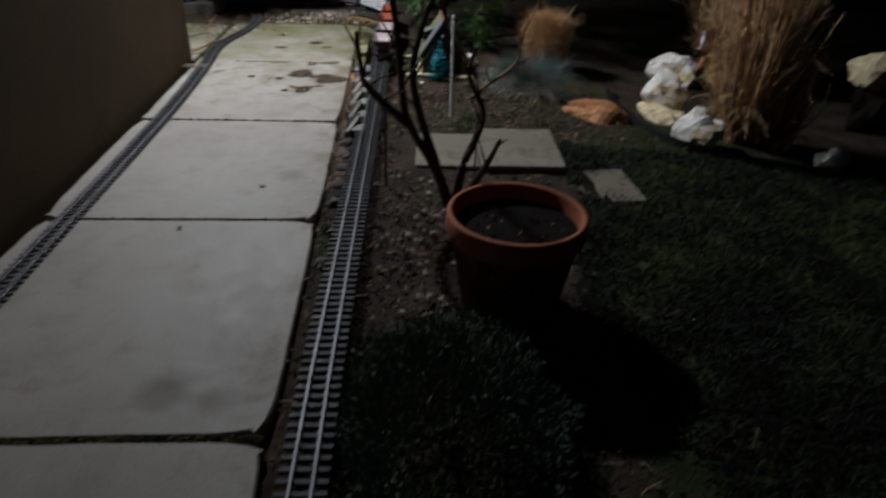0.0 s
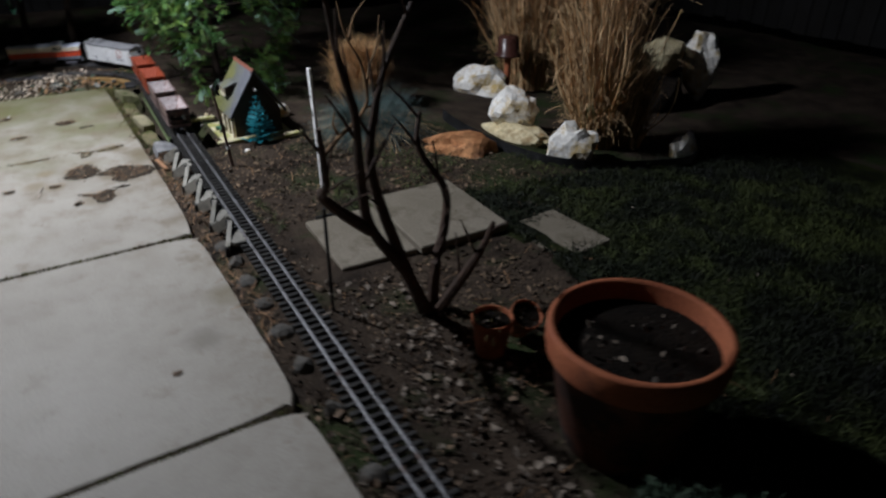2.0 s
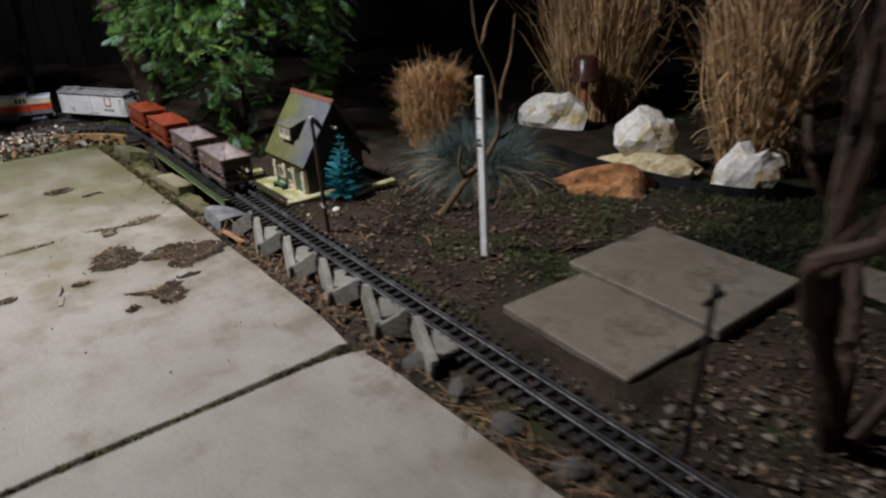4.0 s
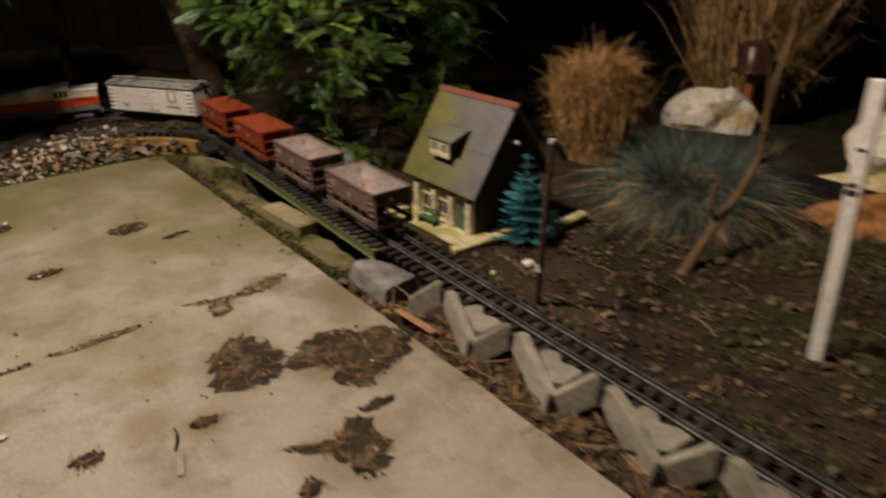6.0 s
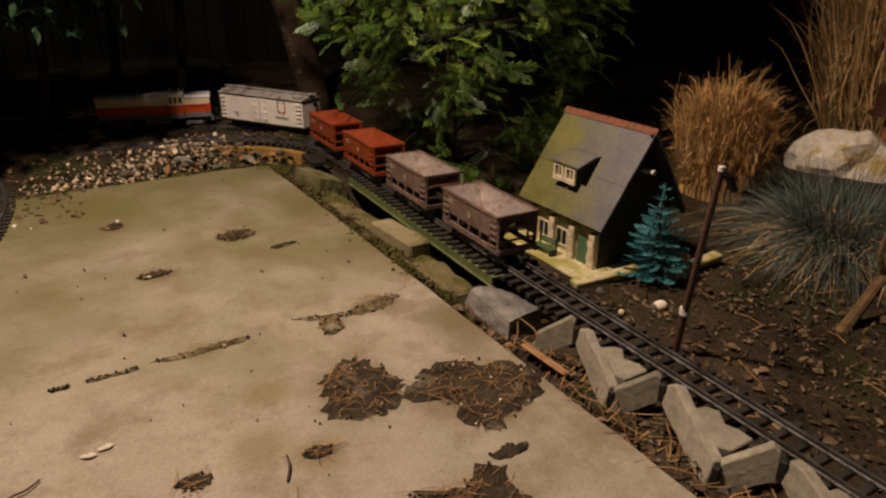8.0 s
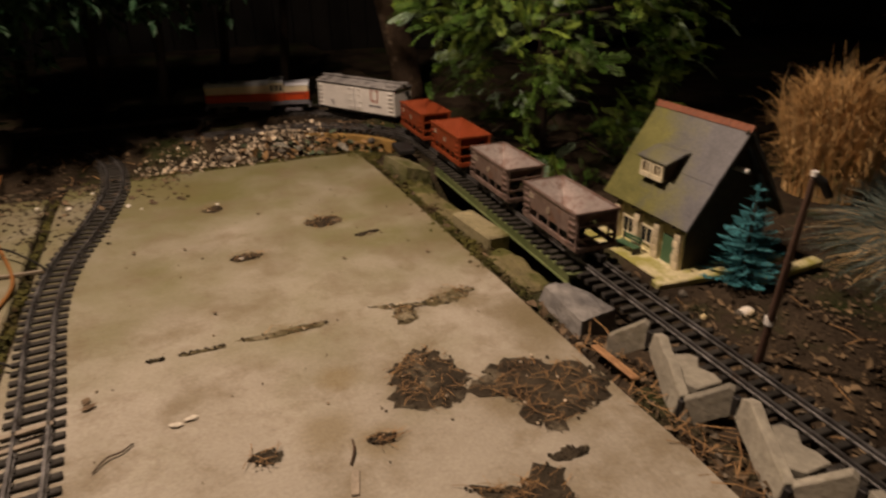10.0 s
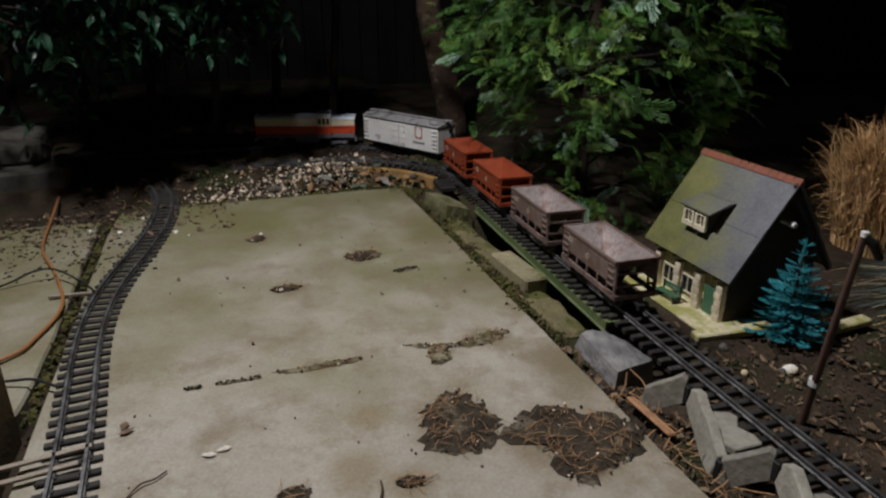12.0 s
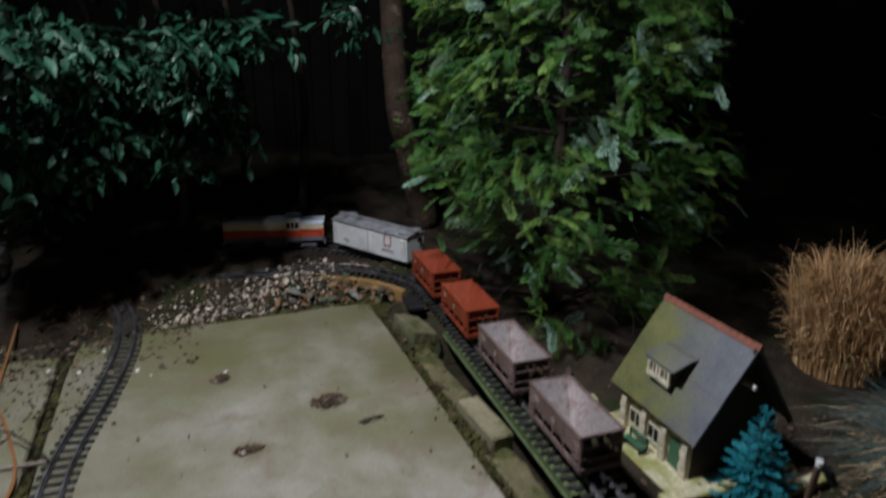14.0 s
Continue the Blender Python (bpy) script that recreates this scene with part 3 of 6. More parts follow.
RAIL_Z = 0.040
main_line = [Vector((run_right(y), y, 0)) for y in np.arange(-4.0, 3.45, 0.05)]
main_line += [Vector((-0.415 + 0.66 * math.cos(a), 3.45 + 0.66 * math.sin(a), 0)) for a in np.linspace(0, math.pi / 2, 24)]
main_line += [Vector((x, 4.11, 0)) for x in np.arange(-0.46, -2.6, -0.05)]
loop_line = [Vector((-0.262 + 0.5 * math.cos(a), 3.25 + 0.52 * math.sin(a), 0)) for a in np.linspace(0.12, math.pi / 2, 20)]
loop_line += [Vector((x, 3.77, 0)) for x in np.arange(-0.3, -0.62, -0.05)]
side_line = smooth_path([(-0.93, -4, 0), (-0.905, -1.0, 0), (-0.89, 1.0, 0), (-0.915, 1.95, 0), (-0.95, 2.45, 0), (-0.938, 2.72, 0), (-0.885, 2.98, 0),
                         (-0.855, 3.16, 0), (-0.84, 3.36, 0), (-0.865, 3.6, 0), (-0.96, 3.84, 0), (-1.16, 4.02, 0), (-1.56, 4.14, 0)], 8)


def lengths_of(line):
    s = [0.0]
    for a, b in zip(line, line[1:]):
        s.append(s[-1] + (b - a).length)
    return s


def along(line, s):
    """Place and heading (degrees about z, 0 is +y) at a length along a line."""
    ss = lengths_of(line) if not isinstance(line, tuple) else None
    i = int(np.clip(np.searchsorted(ss, s) - 1, 0, len(line) - 2))
    a, b = line[i], line[i + 1]
    t = (s - ss[i]) / max(ss[i + 1] - ss[i], 1e-6)
    d = (line[min(i + 2, len(line) - 1)] - line[max(i - 1, 0)]).normalized()
    return a.lerp(b, t), math.degrees(math.atan2(-d.x, d.y))


def ground_z(x, y):
    """Height of the soil: a bed below the paving, a low bank under the track and behind the paving, a pit under the bridge."""
    z = -0.055 + 0.012 * noise.noise(Vector((x * 2, y * 2, 0))) + 0.006 * noise.noise(Vector((x * 9, y * 9, 3)))
    d = x - run_right(min(y, 3.6))
    if y < 1.25:
        z += 0.058 * math.exp(-(d / 0.075) ** 2)
    elif y > 3.02 and y < 3.7:
        z += 0.05 * math.exp(-(d / 0.16) ** 2)
    if 2.15 < y < 3.02 and 0.1 < x < 0.36:
        z -= 0.05
    if -0.02 < x < 0.085 and y < 3.4:
        z = max(z, -0.014 + 0.008 * noise.noise(Vector((x * 30, y * 30, 5))))
    if y > 3.45 and x < 0.5:
        z += 0.075 * min((y - 3.45) / 0.25, 1)
    if -1.2 < x < 0.0 and y < 3.4:
        z = min(z, -0.05)
    if x > 1.05:
        z -= 0.10 * min(x - 1.05, 2.2)
    return z


# ---- setting ----
def build_ground():
    xs = np.concatenate([[-60, -20, -8, -4, -3], np.arange(-2.4, 3.4, 0.045), [3.6, 4, 5, 8, 20, 60]])
    ys = np.concatenate([[-60, -20, -8, -5, -4], np.arange(-3.2, 5.2, 0.045), [5.6, 6, 8, 20, 60]])
    v = [(x, y, ground_z(x, y)) for y in ys for x in xs]
    w = len(xs)
    f = [(r * w + c, r * w + c + 1, (r + 1) * w + c + 1, (r + 1) * w + c) for r in range(len(ys) - 1) for c in range(w - 1)]
    return tagged(raw("ground", v, f, M_SOIL), "dark damp garden soil with moss", "soil", kind="structure")


ground = build_ground()

# concrete paving in slabs about a metre long, with open ragged joints
paving = thing("pavement", Matrix(), "pale worn concrete paving with mossy open joints", "paving", kind="structure")


def slab(x0, x1, y0, y1, seed, corner=0.02):
    """One slab with a slightly ragged outline, rounded corners and worn top edge."""
    bm = bmesh.new()
    rng = np.random.default_rng(seed)
    out = []
    for (ax, ay), (bx, by) in zip([(x0, y0), (x1, y0), (x1, y1), (x0, y1)], [(x1, y0), (x1, y1), (x0, y1), (x0, y0)]):
        m = 26
        for k in range(m):
            t = k / m
            c = corner * math.exp(-(min(t, 1 - t) * m / 1.2)) if corner else 0
            nx, ny = -(by - ay), bx - ax
            q = math.hypot(nx, ny)
            jit = 0.004 * noise.noise(Vector((ax + (bx - ax) * t, ay + (by - ay) * t, seed)) * 9) + c
            out.append((ax + (bx - ax) * t + nx / q * jit, ay + (by - ay) * t + ny / q * jit))
    top = [bm.verts.new((x + (0.004 if x < (x0 + x1) / 2 else -0.004), y + (0.004 if y < (y0 + y1) / 2 else -0.004), 0)) for x, y in out]
    mid = [bm.verts.new((x, y, -0.006)) for x, y in out]
    low = [bm.verts.new((x, y, -0.06)) for x, y in out]
    bm.faces.new(top)
    for a, b in ((top, mid), (mid, low)):
        for i in range(len(a)):
            j = (i + 1) % len(a)
            bm.faces.new((a[i], b[i], b[j], a[j]))
    bmesh.ops.recalc_face_normals(bm, faces=bm.faces)
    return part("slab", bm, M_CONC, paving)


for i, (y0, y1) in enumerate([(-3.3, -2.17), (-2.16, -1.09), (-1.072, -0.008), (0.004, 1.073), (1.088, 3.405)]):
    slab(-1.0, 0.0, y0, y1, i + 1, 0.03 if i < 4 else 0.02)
for i, (y0, y1) in enumerate([(2.2, 3.33)]):
    slab(-2.1, -1.03, y0, y1, i + 11)

# outbuilding wall beside the path, with its end wall; it carries the floodlight
wall = thing("wall_west", Matrix(), "dark brown rendered outbuilding wall beside the path", "wall", kind="structure")
part("wall_face", boxes((-1.25, -1.035, -5.0, 2.22, -0.1, 3.0), bevel=0.006), M_WALL, wall)
part("end_wall", boxes((-4.0, -1.25, 2.02, 2.22, -0.1, 3.0)), M_WALL, wall)
back_wall = part("wall_south", boxes((-4.0, 7.0, -5.3, -5.05, -0.1, 3.0)), M_WALL)
tagged(back_wall, "dark brown rendered house wall", "wall", kind="structure")

# floodlight on a short arm at the corner
fl = thing("floodlight", look(LAMP, (0.2, 1.9, 0.0)), "black wall-mounted floodlight with a bright glass", "floodlight")
part("housing", boxes((-0.14, 0.14, -0.1, 0.1, 0.012, 0.09), bevel=0.01), M_BLACK, fl)
arm = bmesh.new()
inv = fl.matrix_world.inverted()
tube(arm, [inv @ Vector((-1.1, 2.2, 2.62)), inv @ Vector((-1.0, 2.38, 2.66)), inv @ (LAMP + Vector((0, 0, 0.1)))], 0.014)
part("bracket", arm, M_BLACK, fl)

# added board fences that close the garden behind the planting, near black for the unlit night
def fence(name, x0, y0, x1, y1, h=1.9):
    ob = thing(name, Matrix(), "near-black close-boarded fence added to close the garden", "fence", kind="structure")
    n = int(math.hypot(x1 - x0, y1 - y0) / 0.15)
    me = None
    ang = math.degrees(math.atan2(y1 - y0, x1 - x0))
    for k in range(n):
        t = (k + 0.5) / n
        m = pose(x0 + (x1 - x0) * t, y0 + (y1 - y0) * t, -0.1, 0, 0, ang)
        if me is None:
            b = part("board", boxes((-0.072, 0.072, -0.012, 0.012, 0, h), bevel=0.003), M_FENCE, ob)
            me = b.data
        else:
            b = new("board", me)
            b.parent = ob
        b.matrix_local = m @ pose(0, random.uniform(-0.006, 0.006), random.uniform(-0.02, 0.02))
    return ob


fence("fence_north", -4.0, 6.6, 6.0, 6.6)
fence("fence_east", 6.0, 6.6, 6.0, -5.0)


# ---- railway track ----
def rail_bm(line, off):
    """A small flat-bottomed rail swept beside a line."""
    prof = [(-0.0045, 0), (0.0045, 0), (0.0045, 0.002), (0.0012, 0.003), (0.0012, 0.0068), (0.0026, 0.0075), (0.0026, 0.010), (-0.0026, 0.010), (-0.0026, 0.0075), (-0.0012, 0.0068), (-0.0012, 0.003), (-0.0045, 0.002)]
    bm, rings = bmesh.new(), []
    for i, p in enumerate(line):
        d = (line[min(i + 1, len(line) - 1)] - line[max(i - 1, 0)]).normalized()
        s = Vector((d.y, -d.x, 0))
        rings.append([bm.verts.new(p + s * (off + u) + Vector((0, 0, RAIL_Z - 0.010 + w))) for u, w in prof])
    for a, b in zip(rings, rings[1:]):
        for k in range(len(prof)):
            j = (k + 1) % len(prof)
            bm.faces.new((a[k], a[j], b[j], b[k]))
    return bm


def build_track(name, line, label, start, drop=0.0, half=0.046, deep=0.016):
    ob = thing(name, pose(0, 0, drop), label, "railway track", kind="structure")
    for off in (-0.0237, 0.0237):
        part("rail", rail_bm(line, off), M_RAIL, ob, "worn metal rail")
    tie = bmesh.new()
    box(tie, -half, half, -0.0066, 0.0066, -deep, -0.0105, bevel=0.0015)
    for s in (-1, 1):
        box(tie, s * 0.0237 - 0.008, s * 0.0237 + 0.008, -0.004, 0.004, -0.0106, -0.0075)
    total, me, s = lengths_of(line)[-1], None, start
    ss = lengths_of(line)
    while s < total and s < start + 299 * 0.0325:
        p, a = along(line, s)
        if me is None:
            t = part("sleeper", tie, M_TIE, ob)
            me = t.data
        else:
            t = new("sleeper", me)
            t.parent = ob
        t.matrix_local = pose(p.x, p.y, RAIL_Z, 0, 0, a + random.uniform(-1.2, 1.2))
        s += 0.0325
    return ob


build_track("main_track", main_line, "narrow model railway track with dark sleepers on its bank", 0.0, 0.0, 0.057, 0.022)
build_track("loop_track", loop_line, "inner model railway track bending off beside the main track", 0.0, 0.0, 0.052, 0.020)
build_track("side_track", side_line, "model railway track with dark sleepers lying on the paving", 0.0, -0.022)

# girder bridge that carries the main track over the pit
bridge = thing("girder_bridge", Matrix(), "green painted flat girder bridge under the track", "model bridge")
ang = math.degrees(math.atan2(run_right(2.2) - run_right(3.0), 0.8))
mid_bridge = pose(run_right(2.6), 2.6, 0, 0, 0, ang)
for s in (-1, 1):
    g = part("girder", boxes((s * 0.067 - 0.0025, s * 0.067 + 0.0025, -0.44, 0.44, 0.0, 0.0215), (s * 0.067 - 0.007, s * 0.067 + 0.004, -0.44, 0.44, -0.003, 0.001), bevel=0.0008), M_GIRDER, bridge)
    g.matrix_local = mid_bridge
    stub = None
    for k in range(27):
        if stub is None:
            o = part("sleeper_end", boxes((-0.0135, 0.0135, -0.0062, 0.0062, 0.0218, 0.0272)), M_TIE, bridge, "dark sleeper end on the girder")
            stub = o.data
        else:
            o = new("sleeper_end", stub)
            o.parent = bridge
        o.matrix_local = mid_bridge @ pose(s * 0.0565, -0.42 + 0.0325 * k, 0)
d = part("deck", boxes((-0.0645, 0.0645, -0.44, 0.44, 0.010, 0.0195)), M_GIRDER, bridge, "green bridge deck plate")
d.matrix_local = mid_bridge

# grey stone under the near end of the bridge, mossy block under the far end, timber block beside it
def wedge_stone(top, low, seed, amp=0.004):
    """A split stone between two uneven four-cornered faces, its faces and edges roughened."""
    bm = bmesh.new()
    bmesh.ops.create_cube(bm, size=2)
    bmesh.ops.subdivide_edges(bm, edges=list(bm.edges), cuts=9, use_grid_fill=True)
    for q in bm.verts:
        u, w, h = (q.co.x + 1) / 2, (q.co.y + 1) / 2, (q.co.z + 1) / 2
        def on(c):
            return (Vector(c[0]) * (1 - u) + Vector(c[1]) * u) * (1 - w) + (Vector(c[3]) * (1 - u) + Vector(c[2]) * u) * w
        out = q.co.normalized()
        p = on(low).lerp(on(top), h)
        corner = max(abs(q.co.x) + abs(q.co.y) + abs(q.co.z) - 2, 0)
        q.co = p - out * corner * 0.008 + out * (amp * noise.noise(p * 20 + Vector((seed, 0, 0))) + amp * 0.6 * noise.noise(p * 70))
    bmesh.ops.recalc_face_normals(bm, faces=bm.faces)
    return bm


st = part("stone_block", wedge_stone([(0.034, 1.972, 0.027), (0.152, 2.012, 0.008), (0.122, 2.152, 0.014), (0.046, 2.140, 0.026)],
                                     [(0.022, 1.962, -0.075), (0.150, 2.0, -0.075), (0.126, 2.165, -0.075), (0.032, 2.152, -0.075)], 4), M_GREY)
tagged(st, "rough blue-grey split stone beside the bridge end", "stone")
mb = part("mossy_block", wedge_stone([(0.045, 3.005, 0.046), (0.142, 3.02, 0.015), (0.124, 3.19, 0.016), (0.022, 3.175, 0.048)], [(0.040, 3.0, -0.09), (0.148, 3.015, -0.09), (0.128, 3.195, -0.09), (0.018, 3.18, -0.09)], 1, 0.003), M_MOSSY)
tagged(mb, "moss-covered stone block at the bridge end", "stone block")
tb = part("timber_block", boxes((-0.032, 0.032, -0.10, 0.10, -0.04, 0.03), bevel=0.005), M_BLOCK)
tb.matrix_world = pose(0.07, 2.50, 0.002, 0, 2, 4)
tagged(tb, "weathered pale timber block beside the bridge", "timber block")


for k, (y0, y1) in enumerate(((2.60, 2.97), (2.17, 2.40))):
    kb = part("kerb_stone", rough_block(0.036, (y1 - y0) / 2, 0.05, 7 + k, 0.009), M_KERB)
    kb.matrix_world = pose(0.06, (y0 + y1) / 2, -0.046, 0, 0, 2)
    tagged(kb, "low mossy kerb stone between paving and bridge pit", "kerb stone", "kerb stones")

# slate edging folded like a screen: a short raised plate across, a long plate aslant, flat fillers behind, dark joints
def upright_plate(p, q, profile, thick):
    """A plate standing on the plan line p to q; profile is (share of the line, low z, high z) and may be chipped."""
    along_, nrm = Vector((q[0] - p[0], q[1] - p[1], 0)), Vector((-(q[1] - p[1]), q[0] - p[0], 0)).normalized() * (thick / 2)
    ring = [(f, a) for f, a, b in profile] + [(f, b) for f, a, b in reversed(profile)]
    bm = bmesh.new()
    f0, f1 = [], []
    for f, z in ring:
        c = Vector((p[0], p[1], z)) + along_ * f
        lean = nrm.normalized() * (z * 0.18)
        f0.append(bm.verts.new(c - nrm + lean))
        f1.append(bm.verts.new(c + nrm + lean))
    bm.faces.new(f0)
    bm.faces.new(f1[::-1])
    for k in range(len(f0)):
        j = (k + 1) % len(f0)
        bm.faces.new((f0[j], f0[k], f1[k], f1[j]))
    bmesh.ops.recalc_face_normals(bm, faces=bm.faces)
    bmesh.ops.bevel(bm, geom=list(bm.edges), offset=0.0016, segments=1, affect="EDGES", clamp_overlap=True)
    return bm


for k in range(5):
    y = 1.905 - 0.2085 * k
    x = 0.003 * math.sin(5 * k)
    r = random.Random(k + 3)
    j = lambda w=0.003: r.uniform(-w, w)
    sl = part("slate", upright_plate((x + 0.054, y + 0.007), (x + 0.098, y - 0.049), [(0, -0.034, 0.026 + j()), (0.3, -0.016, 0.040 + j()), (0.62, 0.002 + j(), 0.055 + j()), (0.85, 0.013, 0.068 + j()), (1, 0.018, 0.062)], 0.016), M_SLATE)
    tagged(sl, "short raised grey slate plate with a hollow under it", "slate", "slates along the track")
    sl = part("slate", upright_plate((x + 0.100, y - 0.058), (x + 0.052, y - 0.196), [(0, 0.022, 0.057 + j()), (0.16, 0.012, 0.064 + j()), (0.38, 0.002 + j(), 0.052 + j()), (0.6, -0.006 + j(), 0.044 + j()), (0.8, -0.016, 0.036 + j()), (1, -0.034, 0.026)], 0.017), M_SLATE)
    tagged(sl, "long grey slate plate set aslant against the track", "slate", "slates along the track")
    fl = part("slate", extrude_poly([(x + u + j(), y + v + j()) for u, v in ((0.108, -0.095), (0.142, -0.108), (0.148, -0.128), (0.128, -0.150), (0.138, -0.172), (0.134, -0.198), (0.085, -0.194), (0.074, -0.180))], "z", 0.016, 0.031, bevel=0.002), M_SLATE)
    tagged(fl, "flat broken slate laid behind the edging", "slate", "slates along the track")
    for jx, jy, z0, z1 in ((0.1005, -0.0535, 0.022, 0.056), (0.0505, -0.2005, -0.034, 0.022)):
        jt = part("joint_strip", boxes((-0.006, 0.006, -0.0055, 0.0055, z0, z1), bevel=0.001), M_BLACK)
        jt.matrix_world = pose(x + jx, y + jy, 0, 0, 0, 10)
        tagged(jt, "narrow black strip between two slate plates", "joint strip", "strips between slates")
bk = part("bark_piece", boxes((-0.011, 0.011, -0.055, 0.055, 0, 0.007), bevel=0.003), M_BARKCHIP)
bk.matrix_world = pose(0.028, 1.855, 0.004, 6, 18, 10)
tagged(bk, "curled orange-brown piece of bark on the paving edge", "bark piece")
for k, (y, x, w) in enumerate(((0.93, 0.07, 0.1), (0.80, 0.065, 0.08), (0.66, 0.06, 0.09), (0.5, 0.06, 0.08), (0.33, 0.06, 0.1), (0.15, 0.055, 0.08), (-0.06, 0.055, 0.07), (-0.3, 0.05, 0.08))):
    st2 = part("edge_stone", rock_bm(w * 0.5, w * 0.42, 0.04, 20 + k, 0.2, 2), M_EDGESTONE)
    st2.matrix_world = pose(x, y, -0.02, 0, 0, 40 * k)
    tagged(st2, "small grey stone wedged between paving and track", "stone", "stones along the track")


# ---- rolling stock: own origin on the rail top, +y ahead ----
def add_truck(parent, y, material, wheelbase=0.05, r=0.0145):
    t = part("truck", boxes((-0.034, -0.027, y - 0.038, y + 0.038, 0.008, 0.022), (0.027, 0.034, y - 0.038, y + 0.038, 0.008, 0.022),
                            (-0.03, 0.03, y - 0.012, y + 0.012, 0.014, 0.026), (-0.038, -0.033, y - 0.032, y - 0.018, 0.006, 0.018), (0.033, 0.038, y - 0.032, y - 0.018, 0.006, 0.018),
                            (-0.038, -0.033, y + 0.018, y + 0.032, 0.006, 0.018), (0.033, 0.038, y + 0.018, y + 0.032, 0.006, 0.018), bevel=0.0012), material, parent, "dark cast truck frame")
    for dy in (-wheelbase / 2, wheelbase / 2):
        for s in (-1, 1):
            bm = cyl(bmesh.new(), (s * 0.0235, y + dy, r - 0.001), r, 0.006, "x", 18)
            cyl(bm, (s * 0.0195, y + dy, r - 0.001), r + 0.002, 0.002, "x", 18)
            part("wheel", bm, M_RAIL, t)
    return t


def add_coupler(parent, y, s):
    part("coupler", boxes((-0.004, 0.004, min(y, y + s * 0.032), max(y, y + s * 0.032), 0.016, 0.023), (-0.009, 0.009, min(y + s * 0.026, y + s * 0.036), max(y + s * 0.026, y + s * 0.036), 0.012, 0.026), bevel=0.001), M_BLACK, parent, "black coupler")


def hopper_car(label, paint, lining):
    ob = thing("hopper_car", Matrix(), label, "model wagon", "hopper wagons of the train")
    hl, hw, z0, z1 = 0.124, 0.055, 0.062, 0.120
    corners = ((-1, -1), (1, -1), (1, 1), (-1, 1))
    # two long side panels and the sloping hopper shell between them
    for sx in (-1, 1):
        part("side_panel", extrude_poly([(sx * hw, z1), (sx * (hw - 0.0035), z1), (sx * (hw * 0.95 - 0.003), z0), (sx * hw * 0.95, z0)], "y", -hl, hl, bevel=0.0006), paint, ob)
    bm = bmesh.new()
    top = [bm.verts.new((sx * (hw - 0.003), sy * (hl - 0.001), z1 - 0.001)) for sx, sy in corners]
    low = [bm.verts.new((sx * 0.014, sy * 0.030, 0.044)) for sx, sy in corners]
    inner = [bm.verts.new((sx * (hw - 0.005), sy * (hl - 0.003), z1 - 0.0005)) for sx, sy in corners]
    deep = [bm.verts.new((sx * 0.012, sy * 0.028, 0.048)) for sx, sy in corners]
    for k in range(4):
        q = (k + 1) % 4
        bm.faces.new((top[k], low[k], low[q], top[q]))
        bm.faces.new((top[k], top[q], inner[q], inner[k]))
    bm.faces.new(low)
    bmesh.ops.recalc_face_normals(bm, faces=bm.faces)
    bmesh.ops.delete(bm, geom=deep, context="VERTS")
    shell = part("hopper_shell", bm, paint, ob)
    bm = bmesh.new()
    inner = [bm.verts.new((sx * (hw - 0.005), sy * (hl - 0.003), z1 - 0.0008)) for sx, sy in corners]
    deep = [bm.verts.new((sx * 0.012, sy * 0.030, 0.050)) for sx, sy in corners]
    for k in range(4):
        q = (k + 1) % 4
        bm.faces.new((inner[k], inner[q], deep[q], deep[k]))
    bm.faces.new(deep)
    part("slope_sheet", bm, lining, shell, "sloping inner hopper sheets")
    part("top_rim", boxes((-hw - 0.0025, -hw + 0.003, -hl - 0.002, hl + 0.002, z1 - 0.004, z1 + 0.0015), (hw - 0.003, hw + 0.0025, -hl - 0.002, hl + 0.002, z1 - 0.004, z1 + 0.0015),
                          (-hw, hw, -hl - 0.002, -hl + 0.003, z1 - 0.004, z1 + 0.0012), (-hw, hw, hl - 0.003, hl + 0.002, z1 - 0.004, z1 + 0.0012)), paint, ob)
    for s in (-1, 1):
        part("side_sill", boxes((s * 0.052 - 0.003, s * 0.052 + 0.003, -hl - 0.004, hl + 0.004, 0.030, 0.043), bevel=0.001), paint, ob)
        for y in (-0.05, 0.0, 0.05):
            part("side_post", boxes((s * 0.0515 - 0.002, s * 0.0515 + 0.002, y - 0.003, y + 0.003, 0.043, 0.063)), paint, ob)
        for sy in (-1, 1):
            part("end_post", boxes((s * 0.050 - 0.003, s * 0.050 + 0.003, sy * (hl - 0.001) - 0.003, sy * (hl - 0.001) + 0.003, 0.032, z1 - 0.003)), paint, ob)
            part("ladder_rail", boxes((s * 0.0525 - 0.002, s * 0.0525 + 0.002, sy * 0.094 - 0.002, sy * 0.094 + 0.002, 0.04, z1 - 0.004)), paint, ob)
            for k in range(5):
                z = 0.045 + 0.0155 * k
                part("ladder_rung", boxes((s * 0.0555 - 0.0015, s * 0.0555 + 0.002, sy * 0.108 - 0.013, sy * 0.108 + 0.013, z, z + 0.0028)), paint, ob)
            part("end_rail", boxes((-0.05, 0.05, sy * (hl + 0.002) - 0.0018, sy * (hl + 0.002) + 0.0018, 0.088, 0.0925)) if s == 1 else boxes((-0.05, 0.05, sy * (hl + 0.002) - 0.0018, sy * (hl + 0.002) + 0.0018, 0.058, 0.0625)), paint, ob)
    part("centre_sill", boxes((-0.012, 0.012, -hl, hl, 0.026, 0.036)), paint, ob)
